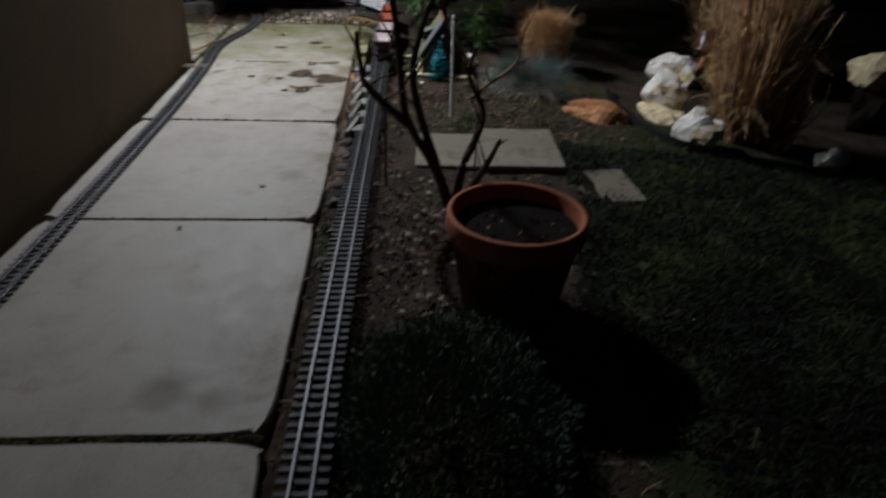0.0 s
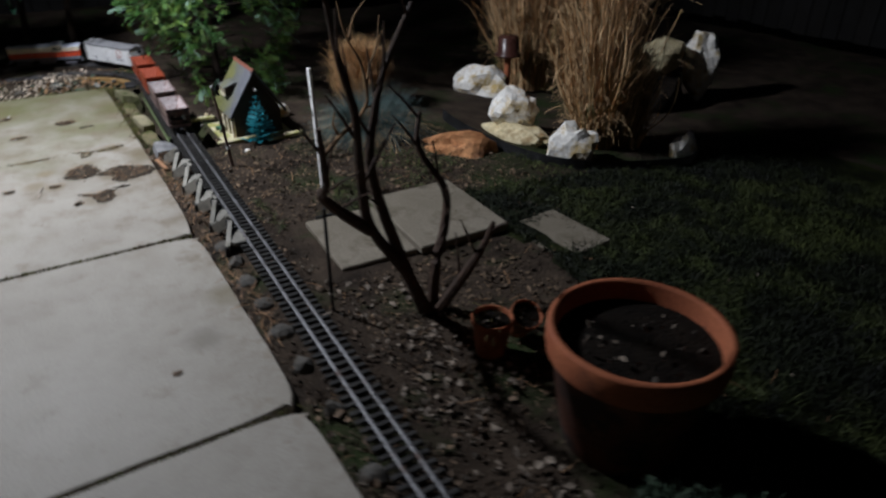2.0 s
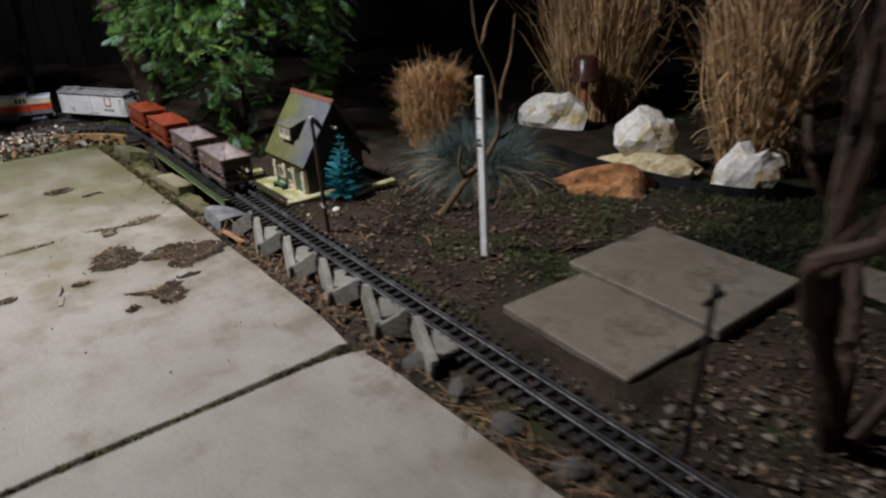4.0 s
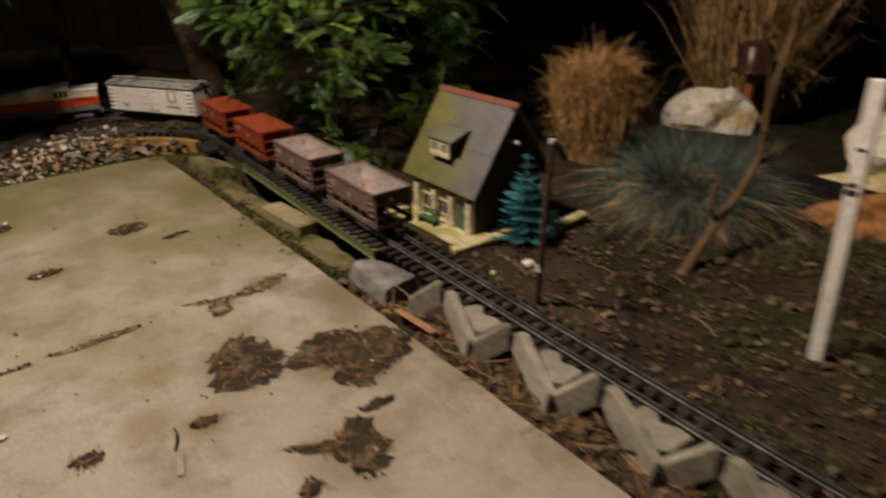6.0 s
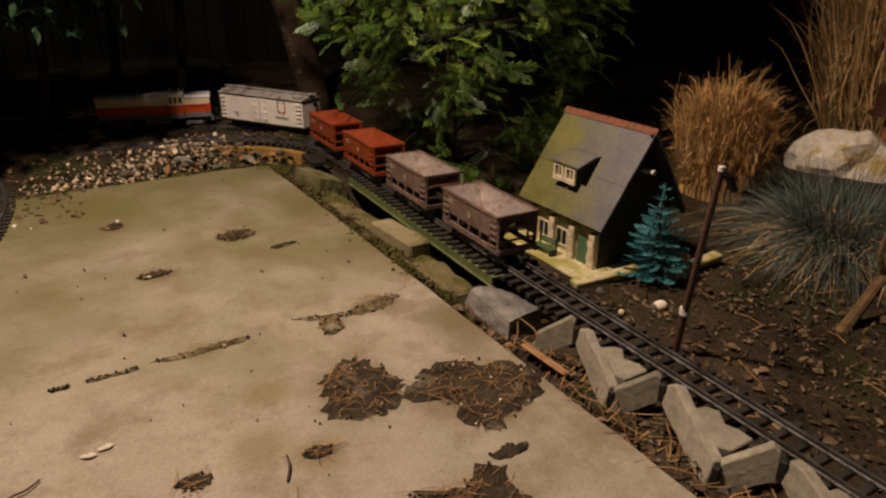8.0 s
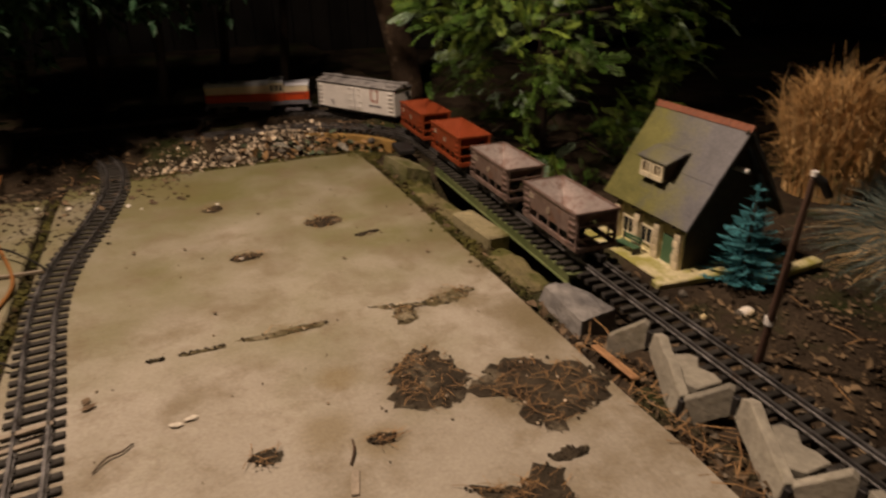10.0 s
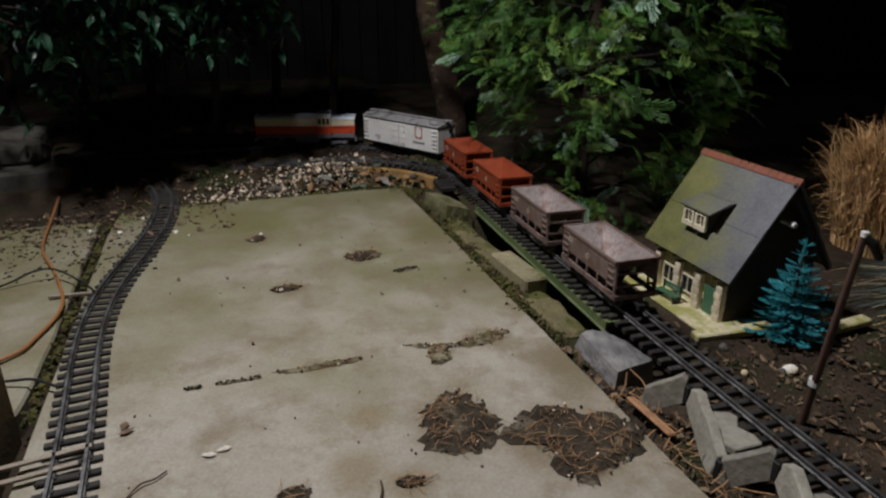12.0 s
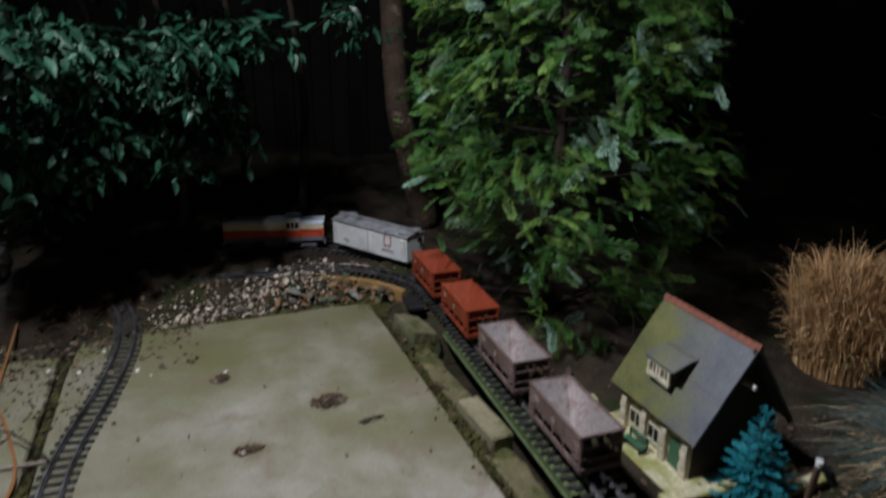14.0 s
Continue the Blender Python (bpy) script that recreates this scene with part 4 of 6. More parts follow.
    for sy in (-1, 1):
        part("end_sill", boxes((-0.052, 0.052, sy * hl - 0.006, sy * hl + 0.006, 0.028, 0.040)), paint, ob)
        part("chute", extrude_poly([(-0.03, 0.046), (0.03, 0.046), (0.014, 0.018), (-0.014, 0.018)], "y", sy * 0.026 - 0.016, sy * 0.026 + 0.016), M_BLACK, ob)
    lg = bmesh.new()
    for a in range(5):
        t = a * math.tau / 5
        cyl(lg, (-hw * 0.975 - 0.0005, 0.006 * math.sin(t), 0.086 + 0.006 * math.cos(t)), 0.003, 0.0012, "x", 8)
    part("emblem", lg, M_CUT, ob, "small pale round emblem")
    for k, (y, w) in enumerate(((0.085, 0.022), (0.088, 0.028))):
        part("letter_bar", boxes((-hw * 0.982 - 0.0012, -hw * 0.982 + 0.001, y - w / 2, y + w / 2, 0.098 - 0.008 * k, 0.1015 - 0.008 * k)), M_CUT, ob)
    for y in (-0.075, 0.075):
        add_truck(ob, y, M_BLACK)
    for s in (-1, 1):
        add_coupler(ob, s * hl, s)
    return ob


def box_car():
    ob = thing("box_car", Matrix(), "white model refrigerator wagon with a grey roof and red emblem", "model wagon")
    hl, hw, z0, z1 = 0.218, 0.055, 0.036, 0.142
    body = part("body", boxes((-hw, hw, -hl, hl, z0, z1), bevel=0.0015), M_WHITEP, ob)
    roof = part("roof", extrude_poly([(-hw - 0.004, z1 - 0.001), (hw + 0.004, z1 - 0.001), (hw + 0.004, z1 + 0.004), (0, z1 + 0.017), (-hw - 0.004, z1 + 0.004)], "y", -hl - 0.003, hl + 0.003, bevel=0.001), M_ROOFGREY, ob, "weathered grey ribbed roof")
    for k in range(9):
        y = -0.2 + 0.05 * k
        for s in (-1, 1):
            bm = extrude_poly([(s * 0.058, z1 + 0.0048), (s * 0.006, z1 + 0.0164), (s * 0.006, z1 + 0.0182), (s * 0.058, z1 + 0.0066)], "y", y - 0.002, y + 0.002)
            part("seam", bm, M_ROOFGREY, roof)
    part("running_board", boxes((-0.011, 0.011, -hl - 0.01, hl + 0.01, z1 + 0.019, z1 + 0.022)), M_ROOFGREY, ob, "grey walkway along the roof")
    for sy in (-1, 1):
        for s in (-1, 1):
            part("ice_hatch", boxes((s * 0.036 - 0.017, s * 0.036 + 0.017, sy * 0.188 - 0.02, sy * 0.188 + 0.02, z1 + 0.008, z1 + 0.0155), bevel=0.0015), M_ROOFGREY, ob)
    part("eave_line", boxes((-hw - 0.0015, hw + 0.0015, -hl - 0.001, hl + 0.001, z1 - 0.006, z1 - 0.003)), M_LETTER, body)
    for s in (-1, 1):
        door = part("door", boxes((s * (hw + 0.001) - 0.0015, s * (hw + 0.001) + 0.0015, -0.032, -0.001, z0 + 0.008, z1 - 0.01), (s * (hw + 0.001) - 0.0015, s * (hw + 0.001) + 0.0015, 0.001, 0.032, z0 + 0.008, z1 - 0.01)), M_WHITEP, ob)
        part("door_gap", boxes((s * (hw + 0.002) - 0.001, s * (hw + 0.002) + 0.0012, -0.001, 0.001, z0 + 0.008, z1 - 0.01)), M_GREYP, door)
        for k in range(4):
            for y in (-0.025, 0.025):
                part("hinge", boxes((s * (hw + 0.003) - 0.002, s * (hw + 0.003) + 0.002, y - 0.011, y + 0.011, z0 + 0.016 + 0.025 * k, z0 + 0.021 + 0.025 * k), bevel=0.0008), M_WHITEP, door)
        for k in range(6):
            for y in (-0.2, 0.2):
                part("ladder_rung", boxes((s * (hw + 0.004) - 0.003, s * (hw + 0.004) + 0.003, y - 0.013, y + 0.013, z0 + 0.006 + 0.0165 * k, z0 + 0.0095 + 0.0165 * k)), M_WHITEP, ob)
        # emblem: a spade-like outline in brick red with bars of writing below
        em = bmesh.new()
        x0, x1, ye = s * (hw + 0.0005) - 0.0006, s * (hw + 0.0005) + 0.0012, -0.112
        lo, hi = min(x0, x1), max(x0, x1)
        for y0_, y1_, za, zb in ((-0.021, -0.016, 0.092, 0.130), (0.016, 0.021, 0.092, 0.130), (-0.021, -0.007, 0.127, 0.131), (0.007, 0.021, 0.127, 0.131), (-0.018, -0.004, 0.085, 0.092), (0.004, 0.018, 0.085, 0.092), (-0.009, -0.005, 0.078, 0.09), (0.005, 0.009, 0.078, 0.09)):
            box(em, lo, hi, ye + y0_, ye + y1_, za, zb)
        part("emblem", em, M_EMBLEM, ob, "brick red shield outline emblem")
        for k in range(6):
            yy = ye - 0.028 + 0.0112 * k
            part("letter_bar", boxes((lo, hi, yy - 0.0042, yy + 0.0042, 0.062, 0.071)), M_GREYP, ob)
        for k in range(3):
            part("letter_bar", boxes((lo, hi, 0.12, 0.15 - 0.008 * k, 0.066 - 0.008 * k, 0.069 - 0.008 * k)), M_GREYP, ob)
    part("underframe", boxes((-0.05, 0.05, -hl, hl, 0.028, z0), (-0.012, 0.012, -hl, hl, 0.022, 0.03), (-0.03, 0.0, -0.05, 0.04, 0.014, 0.028)), M_BLACK, ob, "black underframe")
    for y in (-0.15, 0.15):
        add_truck(ob, y, M_BLACK)
    for s in (-1, 1):
        add_coupler(ob, s * hl, s)
    part("brake_wheel", cyl(bmesh.new(), (0.02, -hl - 0.006, 0.12), 0.012, 0.003, "y", 16), M_BLACK, ob)
    return ob


def diesel():
    ob = thing("diesel_locomotive", Matrix(), "orange-red and cream model diesel locomotive with pale roof", "model locomotive")
    hw = 0.05
    def section(y0, y1, w, top, name):
        b = part(name, boxes((-w, w, y0, y1, 0.036, 0.056), bevel=0.002), M_GREYP, ob, "blue-grey lower band")
        part("red_band", boxes((-w - 0.0005, w + 0.0005, y0 - 0.0005, y1 + 0.0005, 0.056, 0.088), bevel=0.002), M_RED, b, "orange-red side band")
        part("cream_band", boxes((-w, w, y0, y1, 0.088, top), bevel=0.003), M_CREAM, b, "cream upper band")
        part("waist_line", boxes((-w - 0.001, w + 0.001, y0 - 0.001, y1 + 0.001, 0.0905, 0.0925)), M_RED, b)
        part("roof", extrude_poly([(-w - 0.003, top), (w + 0.003, top), (w - 0.004, top + 0.010), (w * 0.5, top + 0.014), (-w * 0.5, top + 0.014), (-w + 0.004, top + 0.010)], "y", y0 - 0.003, y1 + 0.003, bevel=0.0015), M_ROOFBLUE, b, "pale blue-grey roof")
    section(-0.05, 0.225, 0.046, 0.124, "long_hood")
    section(-0.11, -0.048, 0.056, 0.134, "cab")
    section(-0.215, -0.108, 0.046, 0.118, "short_hood")
    part("fan", cyl(bmesh.new(), (0, 0.19, 0.1395), 0.021, 0.006, "z", 28), M_BLACK, ob, "round black roof fan")
    for s in (-1, 1):
        for k in range(3):
            y = -0.098 + 0.0185 * k
            w = part("window", boxes((s * 0.0562 - 0.001, s * 0.0562 + 0.0012, y - 0.007, y + 0.007, 0.100, 0.126)), M_DARKGLASS, ob, "dark cab window")
            part("window_frame", boxes((s * 0.0567 - 0.001, s * 0.0567 + 0.0012, y - 0.0092, y - 0.0072, 0.098, 0.128), (s * 0.0567 - 0.001, s * 0.0567 + 0.0012, y + 0.0072, y + 0.0092, 0.098, 0.128)), M_CREAM, w)
    part("rear_window", boxes((-0.04, -0.008, -0.1115, -0.1095, 0.119, 0.131), (0.008, 0.04, -0.1115, -0.1095, 0.119, 0.131)), M_DARKGLASS, ob)
    for s in (-1, 1):
        hd = cyl(bmesh.new(), (s * 0.02, -0.217, 0.108), 0.006, 0.005, "y", 14)
        part("tail_lamp", hd, M_BLACK, ob)
    for y in (-0.218, 0.228):
        part("buffer_beam", boxes((-0.05, 0.05, y - 0.004, y + 0.004, 0.022, 0.04)), M_GREYP, ob)
    part("fuel_tank", boxes((-0.044, 0.044, -0.05, 0.05, 0.014, 0.037), bevel=0.003), M_GREYP, ob)
    part("handrail", tube(bmesh.new(), [(-0.049, -0.2, 0.06), (-0.049, -0.2, 0.085), (-0.049, -0.12, 0.085)], 0.0012, 5), M_BLACK, ob)
    for y in (-0.14, 0.15):
        add_truck(ob, y, M_GREYP, 0.06)
    for s in (-1, 1):
        add_coupler(ob, s * 0.226, s)
    return ob


# the train stands across the bridge and round the bend: lengths along the main line of each vehicle's middle
LINE_S = lengths_of(main_line)
REAR = 4.0 + 2.17
stops = {"h": REAR + 0.124}


def set_on_track(ob, s, half):
    """Stands a vehicle on the rails by its two truck places."""
    a, _ = along(main_line, s - half)
    b, _ = along(main_line, s + half)
    d = b - a
    m = Matrix.Translation(((a + b) / 2) + Vector((0, 0, RAIL_Z))) @ Matrix.Rotation(math.atan2(-d.x, d.y), 4, "Z")
    ob.matrix_world = m
    return m


PITCH = 0.347
grey = hopper_car("faded brown-grey model hopper wagon with pale steel slopes", M_RUSTGREY, M_STEEL)
set_on_track(grey, REAR + 0.124, 0.075)
tmp = new("mark")
second = copy_thing(grey, set_on_track(tmp, REAR + 0.124 + PITCH, 0.075))
red = hopper_car("oxide red model hopper wagon with sloping sides", M_OXIDE, M_OXIDE)
set_on_track(red, REAR + 0.124 + 2 * PITCH, 0.075)
copy_thing(red, set_on_track(tmp, REAR + 0.124 + 3 * PITCH, 0.075))
set_on_track(box_car(), REAR + 4 * PITCH + 0.03 + 0.218, 0.15)
set_on_track(diesel(), REAR + 4 * PITCH + 0.03 + 0.436 + 0.075 + 0.222, 0.15)
bpy.data.objects.remove(tmp)


# ---- cottage with its garden tree, lamps and posts ----
def cottage():
    ob = thing("model_cottage", pose(0.602, 2.318, -0.06), "steep-roofed model cottage with mossy grey roof and green door", "model house")
    hw, hy, eave, ridge = 0.128, 0.135, 0.10, 0.365
    part("base_board", boxes((-0.205, 0.17, -0.185, 0.185, -0.03, 0.012), bevel=0.004), M_PLINTH, ob, "pale mossy base board")
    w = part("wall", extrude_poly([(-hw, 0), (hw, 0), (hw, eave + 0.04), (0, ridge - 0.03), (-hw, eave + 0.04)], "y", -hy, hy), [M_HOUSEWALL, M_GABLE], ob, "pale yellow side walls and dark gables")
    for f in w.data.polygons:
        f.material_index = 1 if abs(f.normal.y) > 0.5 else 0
    sl = math.atan2(ridge - 0.135, 0.158)
    nx, nz = math.sin(sl), math.cos(sl)
    for s in (-1, 1):
        def at_slope(t, up):
            return (s * (0.160 * t + nx * up), ridge - (ridge - 0.133) * t + nz * up)
        part("upper_roof", extrude_poly([at_slope(0, 0), at_slope(0.56, 0), at_slope(0.56, -0.006), at_slope(0, -0.008)], "y", -0.165, 0.165, bevel=0.0008), M_ROOFTILE, ob, "blue-grey mossy upper roof sheet")
        lower = part("lower_roof", extrude_poly([at_slope(0.53, -0.001), at_slope(1.0, -0.003), at_slope(1.0, -0.010), at_slope(0.53, -0.009)], "y", -0.165, 0.165, bevel=0.0008), M_ROOFTILE, ob, "mossy lower roof sheet")
        part("verge_board", extrude_poly([at_slope(0, -0.009), at_slope(1, -0.009), at_slope(1, -0.018), at_slope(0, -0.02)], "y", -0.163, -0.158), M_GABLE, ob)
    for k in range(14):
        y = -0.168 + 0.024 * k
        part("ridge_tile", extrude_poly([(-0.010, ridge - 0.010), (0, ridge + 0.005), (0.010, ridge - 0.010), (0, ridge - 0.002)], "y", y, y + 0.0225), M_RIDGE, ob)
    # dormer on the slope towards the track
    dm = part("dormer", boxes((-0.104, -0.05, -0.034, 0.05, 0.247, 0.292)), M_GABLE, ob, "small dormer with two cream windows")
    dm.matrix_local = pose(-0.022, 0.004, -0.034)
    part("dormer_roof", extrude_poly([(-0.114, 0.2955), (-0.055, 0.316), (-0.03, 0.316), (-0.114, 0.290)], "y", -0.05, 0.06, bevel=0.001), M_ROOFTILE, dm)
    for y in (-0.014, 0.03):
        fr = boxes((-0.111, -0.104, y - 0.021, y + 0.021, 0.243, 0.255), (-0.110, -0.104, y - 0.02, y + 0.02, 0.281, 0.288), (-0.110, -0.104, y - 0.02, y - 0.012, 0.255, 0.281), (-0.110, -0.104, y + 0.012, y + 0.02, 0.255, 0.281), (-0.108, -0.104, y - 0.002, y + 0.002, 0.255, 0.281))
        wd = part("dormer_window", fr, M_FRAME, dm, "cream window frame")
        part("pane", boxes((-0.1062, -0.1042, y - 0.013, y + 0.013, 0.254, 0.282)), M_PANE, wd)
    part("door", boxes((-hw - 0.004, -hw + 0.001, -0.112, -0.062, 0.0, 0.085), bevel=0.001), M_DOOR, ob, "green plank door")
    for y in (0.0, 0.075):
        wd = part("window", boxes((-hw - 0.003, -hw, y - 0.022, y + 0.022, 0.035, 0.08)), M_DARKGLASS, ob)
        part("window_frame", boxes((-hw - 0.006, -hw - 0.002, y - 0.024, y + 0.024, 0.033, 0.037), (-hw - 0.006, -hw - 0.002, y - 0.024, y + 0.024, 0.078, 0.082), (-hw - 0.006, -hw - 0.002, y - 0.024, y - 0.02, 0.037, 0.078), (-hw - 0.006, -hw - 0.002, y + 0.02, y + 0.024, 0.037, 0.078), (-hw - 0.005, -hw - 0.002, y - 0.0015, y + 0.0015, 0.037, 0.078)), M_FRAME, wd, "cream frame")
    for y in (-0.122, -0.045, 0.034, 0.118):
        pil = part("pillar", extrude_poly([(-0.014, 0), (0.014, 0), (0.010, 0.05), (0.011, 0.098), (-0.011, 0.098), (-0.010, 0.05)], "x", -0.012, 0.002, bevel=0.0012), M_QUOIN, ob, "pale stone pillar between the windows")
        pil.matrix_local = pose(-hw - 0.002, y, 0.010)
        for k in range(5):
            qn = part("quoin", boxes((-0.0145, -0.012, -0.0125 + 0.004 * (k % 2), 0.0125 - 0.004 * ((k + 1) % 2), 0.004 + 0.0185 * k, 0.0205 + 0.0185 * k), bevel=0.001), M_QUOIN, pil)
    for k in range(4):
        part("rafter_end", boxes((-hw - 0.026, -hw, -0.118 + 0.078 * k, -0.110 + 0.078 * k, 0.122, 0.13)), M_GABLE, ob)
    part("gable_lamp", cyl(bmesh.new(), (-0.004, -0.155, 0.262), 0.0062, 0.042, "y", 14), M_WHITEP, ob, "small white knob on the gable")
    return ob


cottage()

bench = thing("model_bench", pose(0.428, 2.335, -0.048, 0, 0, 6), "tiny green slatted garden bench beside the cottage", "model bench")
for k in range(3):
    part("seat_slat", boxes((-0.012 + 0.008 * k, -0.006 + 0.008 * k, -0.035, 0.035, 0.018, 0.021)), M_DOOR, bench)
for k in range(2):
    part("back_slat", boxes((0.013, 0.016, -0.035, 0.035, 0.026 + 0.009 * k, 0.032 + 0.009 * k)), M_DOOR, bench)
for y in (-0.03, 0.03):
    part("leg", boxes((-0.012, 0.015, y - 0.002, y + 0.002, 0.0, 0.018), (0.011, 0.014, y - 0.002, y + 0.002, 0.018, 0.044)), M_BLACK, bench)

tree = thing("model_spruce", pose(0.575, 2.085, -0.05), "teal plastic model spruce beside the cottage", "model tree")
part("trunk", tube(bmesh.new(), [(0, 0, 0), (0, 0, 0.21)], [0.006, 0.002], 7), M_BARK, tree)
twig_v, twig_f = frond(8, 0.34, 0.8, -0.24, 0.05, False)
pos, dirs, size = [], [], []
for k in range(9):
    z, rad = 0.018 + 0.0265 * k, 0.092 * (1 - k / 9.6)
    count = max(6, 13 - k)
    for j in range(count):
        a = math.tau * (j + 0.5 * (k % 2)) / count + random.uniform(-0.14, 0.14)
        pos.append((0.004 * math.cos(a), 0.004 * math.sin(a), z + random.uniform(-0.003, 0.003)))
        dirs.append((math.cos(a), math.sin(a), -0.2 + 0.03 * k))
        size.append(rad * random.uniform(0.86, 1.1))
scatter("foliage", twig_v, twig_f, np.array(pos), facing(np.array(dirs), RNG.normal(0, 0.25, len(pos))), np.array(size), M_TEAL, tree)
part("leader", tube(bmesh.new(), [(0, 0, 0.21), (0, 0, 0.246)], [0.005, 0.0012], 6), M_TEAL, tree)


def leaning(name, base, top, r0, r1, mat, label, category, n=10):
    ob = thing(name, Matrix.Translation(base), label, category)
    d = Vector(top) - Vector(base)
    part("pole", tube(bmesh.new(), [(0, 0, -0.03), d * 0.5, d], [r0, (r0 + r1) / 2, r1], n), mat, ob)
    return ob, d


lp, d = leaning("model_street_lamp", (0.345, 1.815, -0.05), (0.287, 1.742, 0.352), 0.0075, 0.0055, M_POLE, "leaning brown model street lamp with a black head", "model lamp post")
part("lamp_head", tube(bmesh.new(), [d + Vector((0, 0, 0.004)), d + Vector((0.012, -0.008, -0.006)), d + Vector((0.024, -0.016, -0.03))], [0.007, 0.008, 0.006], 10), M_BLACK, lp, "black lamp head")
part("lamp_cap", cyl(bmesh.new(), (d.x, d.y, d.z + 0.008), 0.0058, 0.008, "z", 12), M_WHITEP, lp, "small bright cap")
part("band", cyl(bmesh.new(), (d.x * 0.25, d.y * 0.25, d.z * 0.25), 0.0105, 0.014, "z", 12), M_WHITEP, lp, "white band")

tp, d = leaning("telegraph_pole", (0.255, 0.405, -0.05), (0.252, 0.395, 0.325), 0.006, 0.005, M_BLACK, "thin black model telegraph pole with a crossarm", "model pole")
part("crossarm", boxes((-0.03, 0.028, -0.012, -0.005, 0.345, 0.353)), M_BLACK, tp)

stake = thing("garden_stake", pose(0.602, 1.305, -0.06, 1, -1.5, -88), "white plastic stake pushed into the soil", "garden stake")
part("strip", boxes((-0.0135, 0.0135, -0.006, 0.006, -0.04, 0.555), bevel=0.002), M_STAKE, stake)
for x0, x1, z0, z1 in ((-0.009, 0.006, 0.435, 0.44), (-0.011, 0.007, 0.355, 0.365), (-0.011, 0.004, 0.37, 0.378)):
    part("mark", boxes((x0, x1, -0.0075, -0.0058, z0, z1)), M_LETTER, stake, "small dark printed mark")

for (x, y, z, l, rz, mat, lab) in ((0.36, 2.565, -0.035, 0.19, -8, M_PLINTH, "pale weathered board lying beside the bridge"), (0.46, 2.13, -0.045, 0.2, -8, M_PLINTH, "pale weathered board lying before the cottage"), (0.70, 2.06, -0.04, 0.2, 2, M_PLINTH, "pale weathered board lying under the model spruce")):
    b = part("board", boxes((-l / 2, l / 2, -0.016, 0.016, -0.008, 0.01), bevel=0.003), mat)
    b.matrix_world = pose(x, y, z, 2, -2, rz)
    tagged(b, lab, "board")


# ---- pots, pavers, rocks ----
def pot(name, x, y, z, r, h, label, seed):
    ob = thing(name, pose(x, y, z), label, "flower pot")
    k = r / 0.213
    r_in = 0.875
    prof = [(0, 0), (r * 0.70, 0), (r * 0.72, 0.01), (r * 0.92, h - 0.075 * k), (r * 0.985, h - 0.07 * k), (r, h - 0.05 * k), (r, h - 0.008 * k), (r * 0.985, h), (r * 0.925, h), (r * 0.91, h - 0.008 * k), (r * 0.86, h - 0.13 * k), (r * 0.8, h - 0.19 * k)]
    # the large body takes the terracotta with painted shade, small ones the plain
    part("body", lathe(bmesh.new(), prof[:5], 64), M_POTBODY if r > 0.1 else M_TERRA, ob, "terracotta body, the large pot's darkened for shade", smooth=True)
    part("rim", lathe(bmesh.new(), prof[4:], 64), M_TERRA, ob, smooth=True)
    bm = bmesh.new()
    bmesh.ops.create_circle(bm, cap_ends=True, segments=40, radius=r * 0.89)
    bmesh.ops.subdivide_edges(bm, edges=bm.edges, cuts=1)
    s = part("potting_soil", bm, M_PEAT, ob, "dark potting soil")
    s.matrix_local = pose(0, 0, h - 0.052 * k)
    n = int(44 * k + 4)
    th, rr = RNG.choice([0.4, 2.2, 2.9, 4.4, 5.6], n) + RNG.normal(0, 0.45, n), r * np.clip(RNG.choice([0.3, 0.55, 0.75], n) + RNG.normal(0, 0.12, n), 0, 0.84)
    pos = np.stack([rr * np.cos(th), rr * np.sin(th), np.full(n, h - 0.046 * k) + RNG.uniform(-0.006, 0.015, n)], -1)
    mulch = scatter("leaf_mulch", LEAF_V, LEAF_F, pos, turns(n, tilt=0.9), 0.007 + 0.027 * RNG.uniform(0, 1, n)[:, None] ** 2 * [0.7, 1, 1] + [0, 0, 0], M_DULLLEAF, ob)
    tagged(mulch, kind="stuff")
    return ob


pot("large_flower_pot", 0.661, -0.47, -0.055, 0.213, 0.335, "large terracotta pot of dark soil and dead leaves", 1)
pot("small_flower_pot", 0.57, -0.03, -0.05, 0.062, 0.125, "small terracotta pot standing in leaf litter", 2)

other = pot("small_flower_pot", 0.69, -0.005, -0.045, 0.05, 0.095, "small terracotta pot tipped against its neighbour", 3)
other.matrix_world = pose(0.69, 0.0, -0.03, 24, -18, 30)
for (x0, x1, y0, y1, z, rz, lab) in ((0.395, 0.695, 0.61, 1.02, -0.036, -3, "buff concrete paver beside the track bed"), (0.70, 1.095, 0.575, 1.06, -0.02, -2, "buff concrete paver, slightly raised"), (1.10, 1.38, 0.29, 0.62, -0.058, 4, "grey-buff concrete paver sunk in the lawn")):
    bm = boxes((-(x1 - x0) / 2, (x1 - x0) / 2, -(y1 - y0) / 2, (y1 - y0) / 2, -0.035, 0), bevel=0.004)
    p = part("paver", bm, M_PAVER)
    p.matrix_world = pose((x0 + x1) / 2, (y0 + y1) / 2, z, 0.6, -0.5, rz)
    tagged(p, lab, "paver", "pavers")

